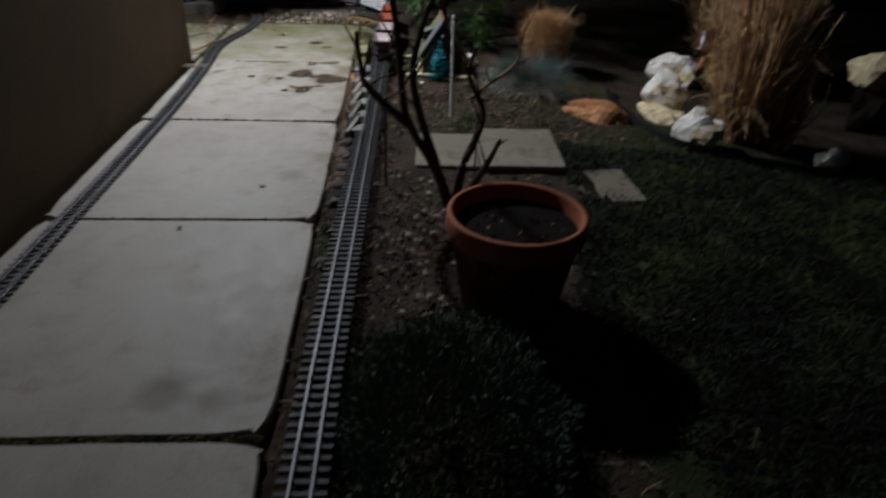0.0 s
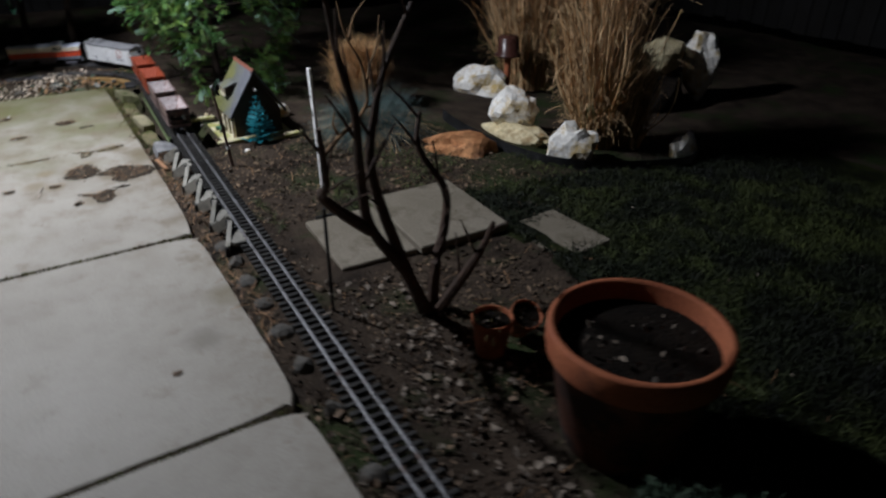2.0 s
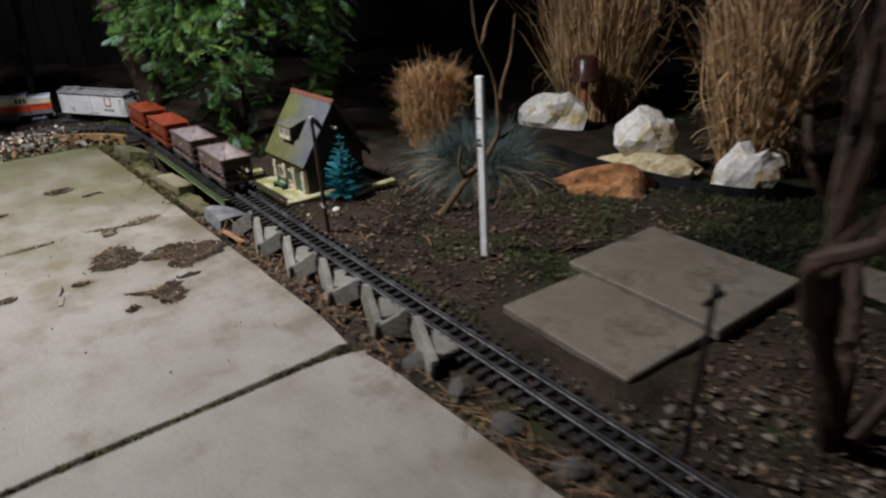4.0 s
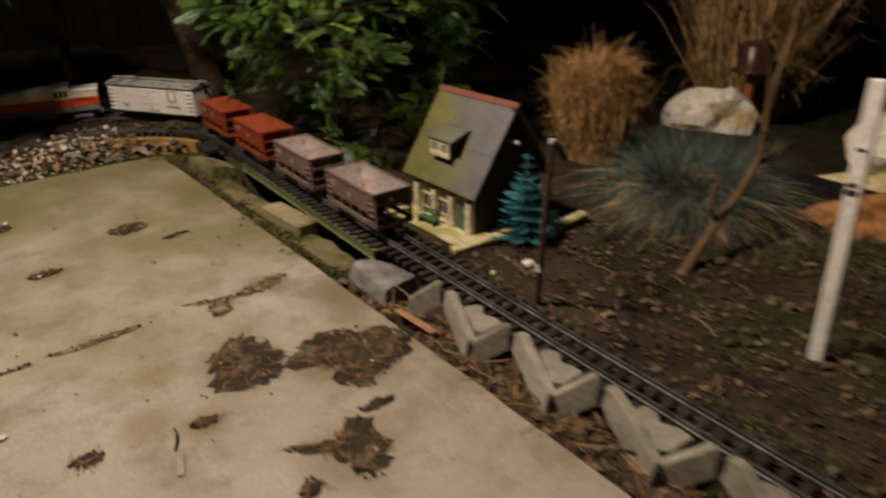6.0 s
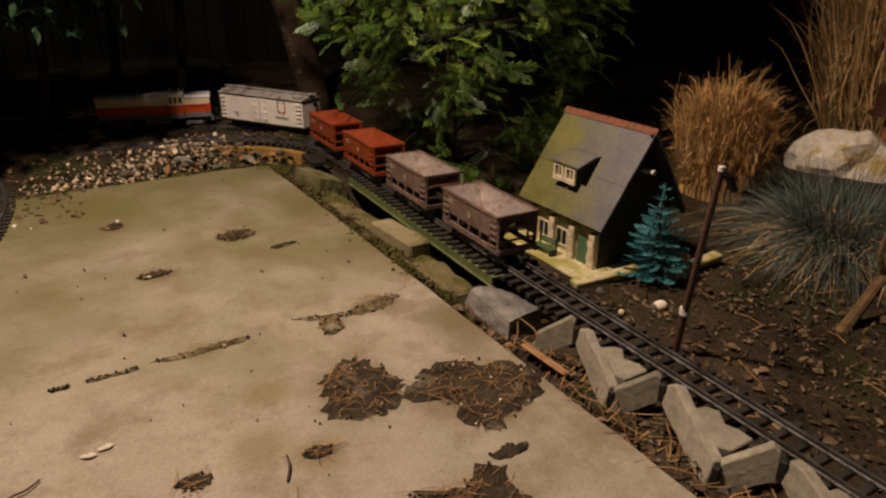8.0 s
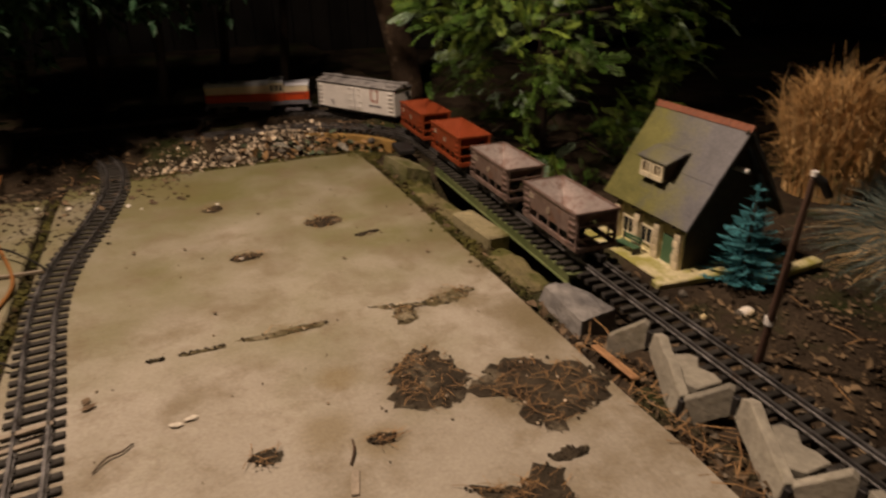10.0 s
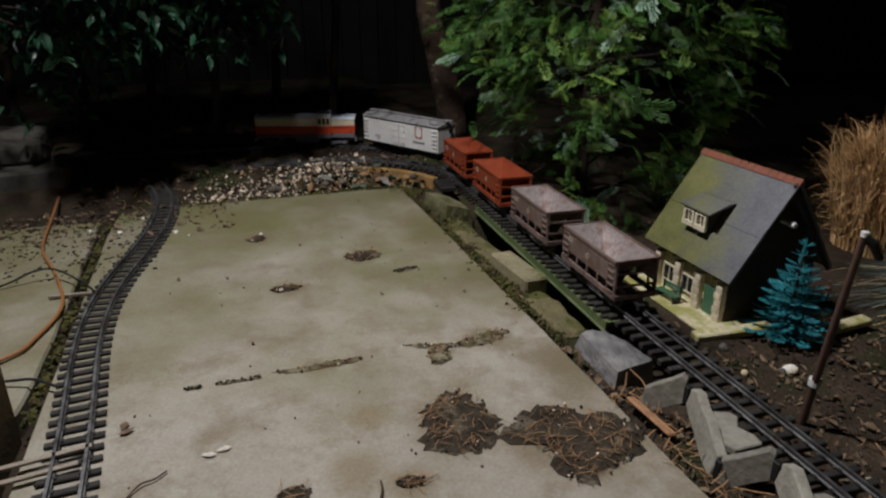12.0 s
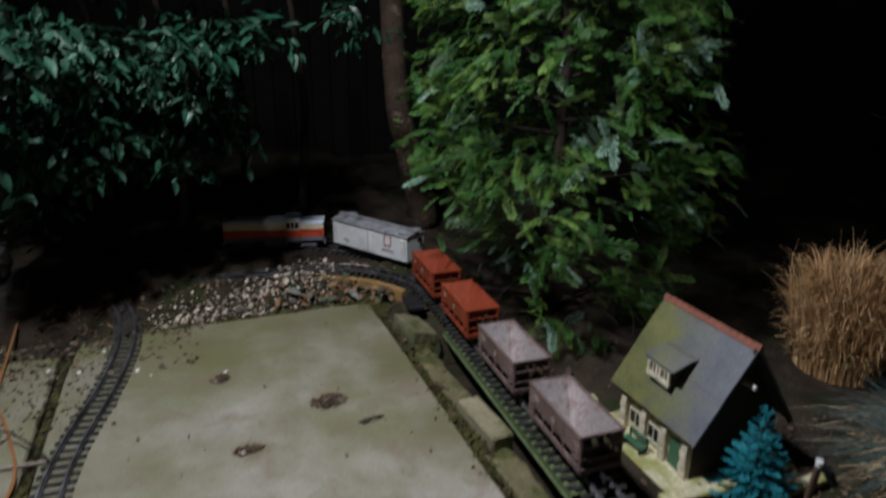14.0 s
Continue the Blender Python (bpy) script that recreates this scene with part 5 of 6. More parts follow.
rocks = [(2.36, 2.62, -0.14, 0.25, 0.13, 0.165, 15, -62, M_WHITE_ROCK, "pale limestone rock with a yellow base"), (1.95, 1.68, 0.01, 0.165, 0.12, 0.13, 3, -70, M_WHITE_ROCK, "white limestone boulder on a lower rock"),
         (1.92, 1.62, -0.13, 0.23, 0.12, 0.075, 5, -80, M_YELLOW_ROCK, "low yellow limestone rock"), (1.47, 1.53, -0.10, 0.21, 0.13, 0.11, 6, -62, M_ORANGE_ROCK, "orange-brown sandstone rock at the lawn"),
         (1.965, 1.19, -0.10, 0.15, 0.115, 0.14, 7, -40, M_WHITE_ROCK, "white pointed limestone rock"), (2.72, 1.04, -0.19, 0.12, 0.08, 0.11, 9, 20, M_WHITE_ROCK, "small pale rock at the bed's edge"),
         (3.45, 1.9, 0.1, 0.2, 0.14, 0.14, 10, 10, M_YELLOW_ROCK, "yellow limestone boulder behind the tall grass"), (3.8, 1.85, 0.0, 0.15, 0.12, 0.28, 11, 0, M_WHITE_ROCK, "upright grey-white rock behind the tall grass"),
         # made-up support stone, peat black for the unlit dark below the boulder
         (3.5, 1.9, -0.16, 0.21, 0.15, 0.19, 17, 25, M_PEAT, "near-black stone added for the dark under the yellow boulder"),
         (0.80, 2.45, -0.03, 0.08, 0.05, 0.06, 13, 0, M_WHITE_ROCK, "small pale stone behind the cottage")]
for (x, y, z, sx, sy, sz, sd, rz, mat, lab) in rocks:
    r = part("rock", rock_bm(sx, sy, sz, sd, 0.52), mat)
    r.matrix_world = pose(x, y, z, 0, 0, rz)
    tagged(r, lab, "rock", "rocks of the garden bed")

# black edging in a low arc round the rock bed
edge = bmesh.new()
arc = smooth_path([(1.70, 2.05, -0.05), (1.66, 1.75, -0.05), (1.70, 1.35, -0.06), (1.86, 1.08, -0.08), (2.2, 0.93, -0.11), (2.6, 0.9, -0.15), (2.95, 1.1, -0.18)], 8)
ring = [[edge.verts.new(p + Vector((0, 0, z))) for z in (-0.07, 0.0)] for p in arc]
for a, b in zip(ring, ring[1:]):
    edge.faces.new((a[0], b[0], b[1], a[1]))
bmesh.ops.solidify(edge, geom=edge.faces, thickness=0.02)
tagged(part("lawn_edging", edge, M_EDGING), "black ribbed plastic edging round the rock bed", "edging")


# ---- planting ----
def grass_clump(name, x, y, z, n, r, lo, hi, lean, droop, width, mat, label, category):
    ob = thing(name, pose(x, y, z), label, category)
    th, rr = RNG.uniform(0, math.tau, n), r * np.sqrt(RNG.uniform(0, 1, n))
    root = np.stack([rr * np.cos(th), rr * np.sin(th), np.full(n, -0.01)], -1)
    th2 = th + RNG.normal(0, 0.7, n)
    k = np.abs(RNG.normal(0, lean, n)) + 0.25 * lean
    way = np.stack([k * np.cos(th2), k * np.sin(th2), np.ones(n)], -1)
    ribbons("foliage", root, way, RNG.uniform(lo, hi, n), np.abs(RNG.normal(droop, droop * 0.5, n)), np.full(n, width), mat, 7, ob, 0.09 if name != "blue_fescue" else 0.03)
    return ob


def tall_clump(name, x, y, z, n, r, lo, hi, lean, bend, width, mix, label):
    """A clump of dead ornamental grass: most blades rise together, then break and hang over."""
    ob = thing(name, pose(x, y, z), label, "ornamental grass")
    for share, mat, part_name in mix:
        m = int(n * share)
        th, rr = RNG.uniform(0, math.tau, m), r * np.sqrt(RNG.uniform(0, 1, m))
        root = np.stack([rr * np.cos(th), rr * np.sin(th), np.full(m, -0.01)], -1)
        heading = th + RNG.normal(0, 0.9, m)
        tuft = np.array([noise.noise(Vector((a * 14, b * 14, 2))) for a, b in root[:, :2]])
        length = (lo + (hi - lo) * RNG.uniform(0, 1, m) ** 0.8) * (1 + 0.45 * tuft) * (1.05 - 0.4 * (rr / r) ** 2)
        length = np.minimum(length, hi * RNG.uniform(0.7, 1.1, m))
        if mat is M_FADED:
            length *= 0.55
        arched(part_name, root, heading, np.abs(RNG.normal(0, lean, m)) + 0.3 * lean, RNG.uniform(bend[0], bend[1], m), RNG.uniform(2.2, 7.0, m), length, np.full(m, width) * RNG.uniform(0.6, 1.5, m), mat, ob)
    m = int(n * 0.75)
    th, rr, up = RNG.uniform(0, math.tau, m), r * np.sqrt(RNG.uniform(0.1, 1, m)), RNG.uniform(0.02, 0.86, m) ** 1.25
    rr = rr * (0.9 + 0.4 * up - 0.5 * np.maximum(up - 0.5, 0))
    root = np.stack([rr * np.cos(th), rr * np.sin(th), up * hi * 0.92 * (1 - 0.25 * (rr / (1.5 * r)) ** 2)], -1)
    arched("hanging_foliage", root, th + RNG.normal(0, 0.8, m), RNG.uniform(0.1, 0.6, m), RNG.uniform(1.2, 3.0, m), RNG.uniform(0.8, 2.2, m), hi * RNG.uniform(0.08, 0.26, m), np.full(m, width * 0.8) * RNG.uniform(0.6, 1.4, m), mix[0][1], ob)
    return ob


DRY = ((0.72, M_STRAW, "foliage"), (0.16, M_GOLD, "brown_foliage"), (0.12, M_FADED, "green_foliage"))
tall_clump("tall_grass", 2.30, 1.36, -0.18, 1900, 0.115, 0.4, 1.2, 0.07, (0.0, 2.6), 0.0085, DRY, "tall clump of dry straw-coloured ornamental grass")
tall_clump("tall_grass", 2.50, 1.29, -0.2, 700, 0.085, 0.25, 0.72, 0.08, (0.0, 2.8), 0.0085, DRY, "shorter clump of dry straw-coloured ornamental grass")
tall_clump("tall_grass", 2.95, 2.75, -0.22, 2800, 0.24, 0.55, 1.45, 0.06, (0.0, 2.8), 0.0095, DRY, "tall far clump of dry straw-coloured ornamental grass")
tall_clump("gold_grass", 1.36, 2.5, -0.07, 4600, 0.125, 0.16, 0.47, 0.06, (0.3, 3.2), 0.0046, ((0.66, M_GOLD, "foliage"), (0.2, M_STRAW, "pale_foliage"), (0.14, M_FADED, "green_foliage")), "upright clump of golden dry grass with hanging tips")
grass_clump("blue_fescue", 1.15, 1.94, -0.06, 5200, 0.11, 0.18, 0.34, 0.5, 0.75, 0.0026, M_FESCUE, "rounded tuft of blue-green fescue grass", "ornamental grass")

tan_root = RNG.normal(0, 0.06, (1500, 3)) * [1, 1, 0] + [1.15, 1.94, -0.06]
tan_way = np.concatenate([RNG.normal(0, 0.9, (1500, 2)), np.ones((1500, 1))], 1)
fescue = bpy.data.objects["blue_fescue"]
ribbons("dry_foliage", tan_root - [1.15, 1.94, -0.06], tan_way, RNG.uniform(0.12, 0.3, 1500), RNG.uniform(0.5, 1.1, 1500), np.full(1500, 0.003), M_STRAW, 5, fescue)

grass_clump("dry_seedling", 0.575, -0.025, 0.03, 46, 0.03, 0.06, 0.15, 0.35, 0.6, 0.004, M_FADED, "small withered yellow-green plant in the little pot", "plant")

# brown lantern standing on a rock behind the fescue
ln = thing("garden_lantern", pose(2.54, 2.52, 0.10), "dark brown glazed garden lantern", "garden lantern")
part("hood", lathe(bmesh.new(), [(0, 0.12), (0.06, 0.118), (0.075, 0.1), (0.075, 0.0), (0.095, -0.01), (0.095, -0.02), (0, 0.012)], 24), M_BROWNPOT, ln, smooth=True)
part("foot", cyl(bmesh.new(), (0, 0, -0.12), 0.022, 0.24), M_TERRA, ln)


# rose bush: bare dark stems from one stool
rose = thing("rose_bush", pose(0.52, 0.26, -0.06), "bare dark-stemmed rose bush, hard pruned", "shrub")
stems = [[(0.01, 0, -0.02), (-0.07, 0.0, 0.17), (-0.175, 0.02, 0.35), (-0.205, 0.0, 0.53), (-0.22, -0.02, 0.71), (-0.245, 0.0, 0.84), (-0.27, 0.0, 1.0)],
         [(0, 0.0, -0.02), (-0.07, 0.02, 0.2), (-0.135, 0.02, 0.40), (-0.16, 0.03, 0.55), (-0.135, 0.04, 0.67), (-0.095, 0.05, 0.79), (-0.0, 0.06, 0.95)],
         [(0.02, 0, -0.02), (0.05, 0.02, 0.16), (0.1, 0.05, 0.27), (0.13, 0.1, 0.37), (0.07, 0.16, 0.50), (0.1, 0.2, 0.6)],
         [(0.03, -0.02, 0.0), (0.09, -0.06, 0.12), (0.14, -0.1, 0.24), (0.175, -0.11, 0.33)],
         [(-0.175, 0.02, 0.34), (-0.26, 0.0, 0.42), (-0.33, -0.02, 0.50), (-0.345, -0.1, 0.57), (-0.36, -0.12, 0.72)]]
for st_ in stems:
    pts = smooth_path(st_, 4)
    m = len(pts)
    part("stem", tube(bmesh.new(), pts, [0.021 - 0.015 * k / m for k in range(m)], 8), M_ROSE, rose)
    r = random.Random(len(st_) + m)
    for k in range(m // 3, m, 3):
        dv = Vector((r.uniform(-0.1, 0.1), r.uniform(-0.06, 0.06), r.uniform(0.05, 0.16)))
        part("twig", tube(bmesh.new(), [pts[k], pts[k] + dv * 0.5 + Vector((0, 0, 0.005)), pts[k] + dv], [0.005, 0.004, 0.002], 6), M_ROSE, rose)

# fallen branch across the bed
br = thing("cut_branch", Matrix(), "rough brown cut branch leaning in the bed", "branch")
wood = part("wood", tube(bmesh.new(), smooth_path([(0.70, 1.69, -0.09), (0.775, 1.69, -0.035), (0.86, 1.69, 0.04), (0.95, 1.69, 0.10), (1.02, 1.69, 0.185), (1.02, 1.69, 0.28), (0.995, 1.69, 0.40), (0.93, 1.70, 0.53), (0.90, 1.70, 0.68)], 4), [0.0145 - 0.00036 * k for k in range(33)], 9), M_BRANCH, br)
for k, pts in enumerate(([(1.005, 1.69, 0.165), (1.05, 1.685, 0.17), (1.10, 1.68, 0.21)], [(1.02, 1.69, 0.25), (1.05, 1.70, 0.36), (1.10, 1.71, 0.46), (1.12, 1.71, 0.6)],
                         [(0.95, 1.70, 0.5), (0.98, 1.70, 0.6), (1.05, 1.70, 0.68)], [(0.86, 1.69, 0.04), (0.835, 1.70, 0.10), (0.85, 1.70, 0.17)])):
    pp = smooth_path(pts, 4)
    part("side_branch", tube(bmesh.new(), pp, [0.0085 - 0.006 * q / len(pp) for q in range(len(pp))], 7), M_BRANCH, br)


def shrub_crown(n, rx, ry, rz, power=0.33, seed=0):
    """Places all through a lumpy half ball, thick near its skin, and the outward directions there."""
    d = RNG.normal(0, 1, (n, 3))
    d /= np.linalg.norm(d, axis=1, keepdims=True)
    d[:, 2] = np.abs(d[:, 2])
    lump = np.array([1 + 0.22 * noise.noise(Vector(q) * 2.3 + Vector((seed, 0, 0))) + 0.1 * noise.noise(Vector(q) * 6 + Vector((0, seed, 0))) for q in d])
    k = (RNG.uniform(0.25, 1, n) ** power) * lump
    return d * k[:, None] * [rx, ry, rz], d


hebe = thing("low_shrub", pose(0.43, -1.06, -0.05), "low rounded grey-green evergreen shrub", "shrub")
p, d = shrub_crown(15000, 0.29, 0.4, 0.24, seed=3)
scatter("foliage", LEAF_V, LEAF_F, p, facing(d + RNG.normal(0, 0.6, d.shape) + [0, 0, 0.5], RNG.uniform(-3, 3, len(p))), RNG.uniform(0.014, 0.028, len(p))[:, None] * [0.38, 1, 1], M_HEBE, hebe)
for k in range(7):
    a = k * 0.9
    part("stem", tube(bmesh.new(), [(0, 0, -0.01), (0.09 * math.cos(a), 0.12 * math.sin(a), 0.08), (0.18 * math.cos(a), 0.24 * math.sin(a), 0.14)], [0.008, 0.006, 0.003], 6), M_ROSE, hebe)

# conifer: trunk, limbs and many flat feathery sprays
con = thing("conifer", pose(0.66, 3.2, -0.05), "dense green conifer with feathery drooping sprays", "conifer tree")
part("trunk", tube(bmesh.new(), [(0, 0, -0.05), (0.02, 0.01, 0.9), (0, 0, 2.3)], [0.026, 0.02, 0.01], 10), M_DARKBARK, con)
r = random.Random(5)
for k in range(46):
    z = 0.07 + 2.1 * (k / 46) ** 1.15
    a = k * 2.39996 + r.uniform(-0.3, 0.3)
    ln_ = (0.5 - 0.1 * z) * r.uniform(0.5, 1.0)
    mid = Vector((math.cos(a) * ln_ * 0.5, math.sin(a) * ln_ * 0.5, z - 0.02))
    part("limb", tube(bmesh.new(), [(0, 0, z - 0.05), mid, mid * 1.5 + Vector((0, 0, -0.4 * z - 0.03))], [0.007, 0.005, 0.002], 5), M_DARKBARK, con)
spray_kinds = {"crown": ([], [], []), "light_sprays": ([], [], []), "pale_sprays": ([], [], [])}
for k in range(19000):
    z = 0.02 + 2.25 * r.random() ** 1.1
    a = r.uniform(0, math.tau)
    d = Vector((math.cos(a), math.sin(a), 0))
    bulge = 0.62 - 0.05 * z + 0.13 * noise.noise(Vector((d.x * 1.7, d.y * 1.7, z * 2.1 + 3))) + 0.07 * noise.noise(Vector((d.x * 4, d.y * 4, z * 5)))
    if z < 0.42:
        bulge *= 0.7 + 0.5 * z
    b = d * bulge * r.uniform(0.2, 1.0) ** 0.45 + Vector((0, 0, z))
    if noise.noise(b * 4.2 + Vector((4, 1, 0))) < (0.08 if b.z < 0.5 else -0.06 if b.z < 0.8 else -0.3) or noise.noise(b * 10.0 + Vector((0, 7, 2))) < -0.1:
        continue
    if (b.z < 0.28 and b.x < -0.2) or (b.x < -0.5 and b.z < 1.0):
        continue
    heading = d + Vector((r.gauss(0, 0.55), r.gauss(0, 0.55), r.gauss(0.12, 0.4)))
    u = r.random()
    kind = spray_kinds["pale_sprays" if u < 0.05 + 0.22 * max(noise.noise(b * 3.0), 0) else "light_sprays" if u > 0.68 else "crown"]
    kind[0].append(b - heading.normalized() * 0.05)
    kind[1].append(heading)
    kind[2].append(r.uniform(0.035, 0.09))
spray_v, spray_f = frond(11, 0.40, 0.62, 0.5, 0.012)
for (name, (where, way, size)), mat in zip(spray_kinds.items(), (M_CONIFER, M_CONIFER_LIGHT, M_CONIFER_PALE)):
    scatter(name, spray_v, spray_f, np.array(where), facing(np.array(way), RNG.normal(0, 0.9, len(where))), np.array(size)[:, None] * RNG.uniform([0.5, 0.8, 0.5], [0.95, 1.25, 2.2], (len(where), 3)), mat, con)

# laurel hedge behind the gravel bank: long glossy leaves on dark branches
lau = thing("laurel_hedge", pose(-0.75, 4.2, 0), "dark glossy laurel hedge overhanging the gravel", "hedge")
lp_, ld_ = [], []
r = random.Random(9)


def laurel_tip(base, d0, twig, count):
    """One shoot: leaves set round a twig and splayed out from its end."""
    if twig:
        part("twig", tube(bmesh.new(), [base - d0 * 0.25 + Vector((0, 0, -0.06)), base, base + d0 * 0.12], [0.007, 0.005, 0.003], 5), M_DARKBARK, lau)
    for j in range(count):
        t = r.uniform(-0.12, 0.12)
        lp_.append(base + d0 * t + Vector((r.gauss(0, 0.012), r.gauss(0, 0.012), r.gauss(0, 0.012))))
        ld_.append(d0 * (0.5 + 3 * max(t, 0)) + Vector((r.gauss(0, 0.7), r.gauss(0, 0.5), r.gauss(-0.65, 0.45))))


for k in range(1150):
    x, z = r.uniform(-1.35, 0.88), 0.24 + 1.6 * r.random() ** 1.3
    y = -0.66 - 0.06 * (z - 0.3) + min(r.expovariate(5.0), 0.9) + 0.12 * noise.noise(Vector((x * 3, z * 3, 1)))
    if z < 0.27 + 0.62 * min(max(x / 0.75, 0), 1) + 0.16 * r.random() or noise.noise(Vector((x * 4.1, z * 4.6, 7))) < (0.04 if z < 0.5 else -0.02 if z < 0.75 else 0.12) + 0.3 * max(x - 0.3, 0):
        continue
    laurel_tip(Vector((x, y + 0.1, z)), Vector((r.gauss(0.15, 0.5), -0.6 + r.gauss(0, 0.4), r.gauss(0.05, 0.35))).normalized(), k % 5 == 0, r.randint(8, 13))
# its lower face leans out over the track, set on the lamp's rays to shade it; unseen crown shoots are added to darken
# the hollow behind
for k in range(560):
    low, edge_ = k < 230, 230 <= k < 320
    z = r.uniform(0.55, 0.98) if k < 320 else r.uniform(1.18, 1.6)
    f = (2.55 - z) / 2.45
    if low:
        u, w = r.uniform(-0.2, 0.7), r.uniform(1.52, 2.02)
    elif edge_:
        u, w = r.uniform(-0.3, 0.08), r.uniform(1.27, 1.6)
    else:
        # out-of-view crown, added only to block the floodlight
        u, w = r.uniform(-0.5, 1.15), r.uniform(2.08, 3.3)
    x, y = -0.18 + u * f, -1.78 + w * f
    if k < 320 and noise.noise(Vector((x * 6, z * 7, 4))) < -0.22:
        continue
    laurel_tip(Vector((x, y, z)), Vector((r.gauss(0, 0.5), -0.5 + r.gauss(0, 0.4), r.gauss(-0.1, 0.4))).normalized(), k > 320 and k % 12 == 0, r.randint(9, 14))
scatter("foliage", LEAF_V, LEAF_F, np.array(lp_), facing(np.array(ld_), RNG.normal(0, 0.6, len(lp_))), RNG.uniform(0.034, 0.074, len(lp_))[:, None] * [0.8, 1, 1], M_LAUREL, lau)
for k in range(6):
    x = -0.8 + 0.3 * k
    part("stem", tube(bmesh.new(), [(x, 0.45, -0.05), (x + 0.05, 0.4, 0.6), (x - 0.04, 0.35, 1.5)], [0.025, 0.02, 0.008], 7), M_DARKBARK, lau)

old = thing("tree_trunk", pose(0.56, 4.45, 0), "reddish brown tree trunk beside the hedge, dappled light in its colour", "tree")
part("trunk", tube(bmesh.new(), smooth_path([(0.03, 0, -0.05), (0.0, 0, 0.15), (-0.06, 0, 0.4), (-0.12, 0.02, 0.8), (-0.14, 0.05, 2.4)], 4), [0.085 - 0.002 * k for k in range(17)], 12), M_BARK, old, smooth=True)

# lawn, leaf litter and gravel: too many to count
# near-black turf sheet, added so no lit soil shows between the blades
tx, ty = np.arange(0.9, 3.6, 0.06), np.arange(-2.6, 1.05, 0.06)
tv = [(x, y, ground_z(x, y) + (0.007 if 1.0 + 0.12 * math.sin(3 * y) + 0.08 * noise.noise(Vector((x * 5, y * 5, 1))) < x + 0.35 * max(y - 0.4, 0) * (1 if y > 0.4 else 0) - 0.0 else -0.03)) for y in ty for x in tx]
tw_n = len(tx)
tagged(raw("turf", tv, [(a * tw_n + b, a * tw_n + b + 1, (a + 1) * tw_n + b + 1, (a + 1) * tw_n + b) for a in range(len(ty) - 1) for b in range(tw_n - 1)], M_TURF), "mossy turf under the lawn grass, shade in its colour", "turf", kind="structure")
n = 70000
x, y = RNG.uniform(0.95, 3.3, n), RNG.uniform(-2.2, 1.0, n)
keep = (x + 0.35 * (y - 0.4) * (y > 0.4) > 1.0 + 0.12 * np.sin(3 * y)) & ~((x > 1.13) & (x < 1.34) & (y > 0.33) & (y < 0.58)) & ((x - 0.66) ** 2 + (y + 0.475) ** 2 > 0.24 ** 2)
x, y = x[keep], y[keep]
n = len(x)
root = np.stack([x, y, np.array([ground_z(a, b) for a, b in zip(x, y)])], -1)
way = np.stack([RNG.normal(0, 0.6, n), RNG.normal(0, 0.6, n), np.ones(n)], -1)
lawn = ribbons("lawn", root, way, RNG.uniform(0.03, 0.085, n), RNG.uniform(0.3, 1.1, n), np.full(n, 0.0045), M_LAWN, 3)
tagged(lawn, "short green lawn grass, colour darkened for shade", "grass", kind="stuff")


def on_ground(n, x0, x1, y0, y1, skip=None):
    x, y = RNG.uniform(x0, x1, n), RNG.uniform(y0, y1, n)
    if skip is not None:
        k = ~skip(x, y)
        x, y = x[k], y[k]
    return np.stack([x, y, np.array([ground_z(a, b) + 0.006 for a, b in zip(x, y)])], -1)


PAVED = lambda x, y: ((x > 0.3) & (x < 1.1) & (y > 0.56) & (y < 1.07)) | ((x > 0.37) & (x < 0.8) & (y > 2.14) & (y < 2.53))
p = np.concatenate([on_ground(2400, 0.02, 0.95, -2.0, 0.6, PAVED), on_ground(1900, 0.0, 1.4, 0.6, 2.3, PAVED), on_ground(160, 1.0, 2.6, -1.6, 0.9), on_ground(1500, -1.15, 0.2, 3.42, 3.78), on_ground(900, 0.0, 0.085, -0.5, 1.98), on_ground(300, 0.0, 0.03, 2.0, 3.3), on_ground(120, 0.3, 0.9, 2.5, 3.3)])
tagged(scatter("leaf_litter", LEAF_V, LEAF_F, p, turns(len(p), tilt=0.5), (0.006 + 0.026 * RNG.uniform(0, 1, len(p)) ** 3.5)[:, None] * RNG.uniform([0.35, 0.6, 0.5], [1.5, 1.2, 2.5], (len(p), 3)), M_LITTER), "scattered curled brown dead leaves", "dead leaves", kind="stuff")

heap = np.concatenate([on_ground(230, 0.22, 0.62, -0.2, 0.5, PAVED), on_ground(150, 0.24, 0.46, -0.7, 0.0), on_ground(26, 1.1, 2.6, -1.0, 0.8)])
tagged(scatter("pale_leaf_litter", LEAF_V, LEAF_F, heap + [0, 0, 0.006], turns(len(heap), tilt=0.6), (0.014 + 0.024 * RNG.uniform(0, 1, len(heap)) ** 2)[:, None] * RNG.uniform([0.5, 0.7, 0.6], [1.4, 1.1, 2.2], (len(heap), 3)), M_PALELEAF), "pale curled dead leaves heaped beside the rose", "dead leaves", kind="stuff")
tw = np.concatenate([on_ground(300, 0.02, 1.2, -1.6, 2.2, PAVED), on_ground(260, 0.0, 0.09, 0.3, 1.98), on_ground(160, -1.1, 0.2, 3.42, 3.75)])
tagged(scatter("twig_litter", [(-0.02, 0, 0), (0.02, 0, 0), (0.05, 0.5, 0.04), (0.09, 0.5, 0.04), (0.0, 1, 0), (0.03, 1, 0)], [(0, 1, 3, 2), (2, 3, 5, 4)], tw + [0, 0, 0.004], turns(len(tw), tilt=0.2), RNG.uniform(0.02, 0.08, len(tw)), M_NEEDLE), "broken dry twigs and stalks on the soil", "twigs", kind="stuff")

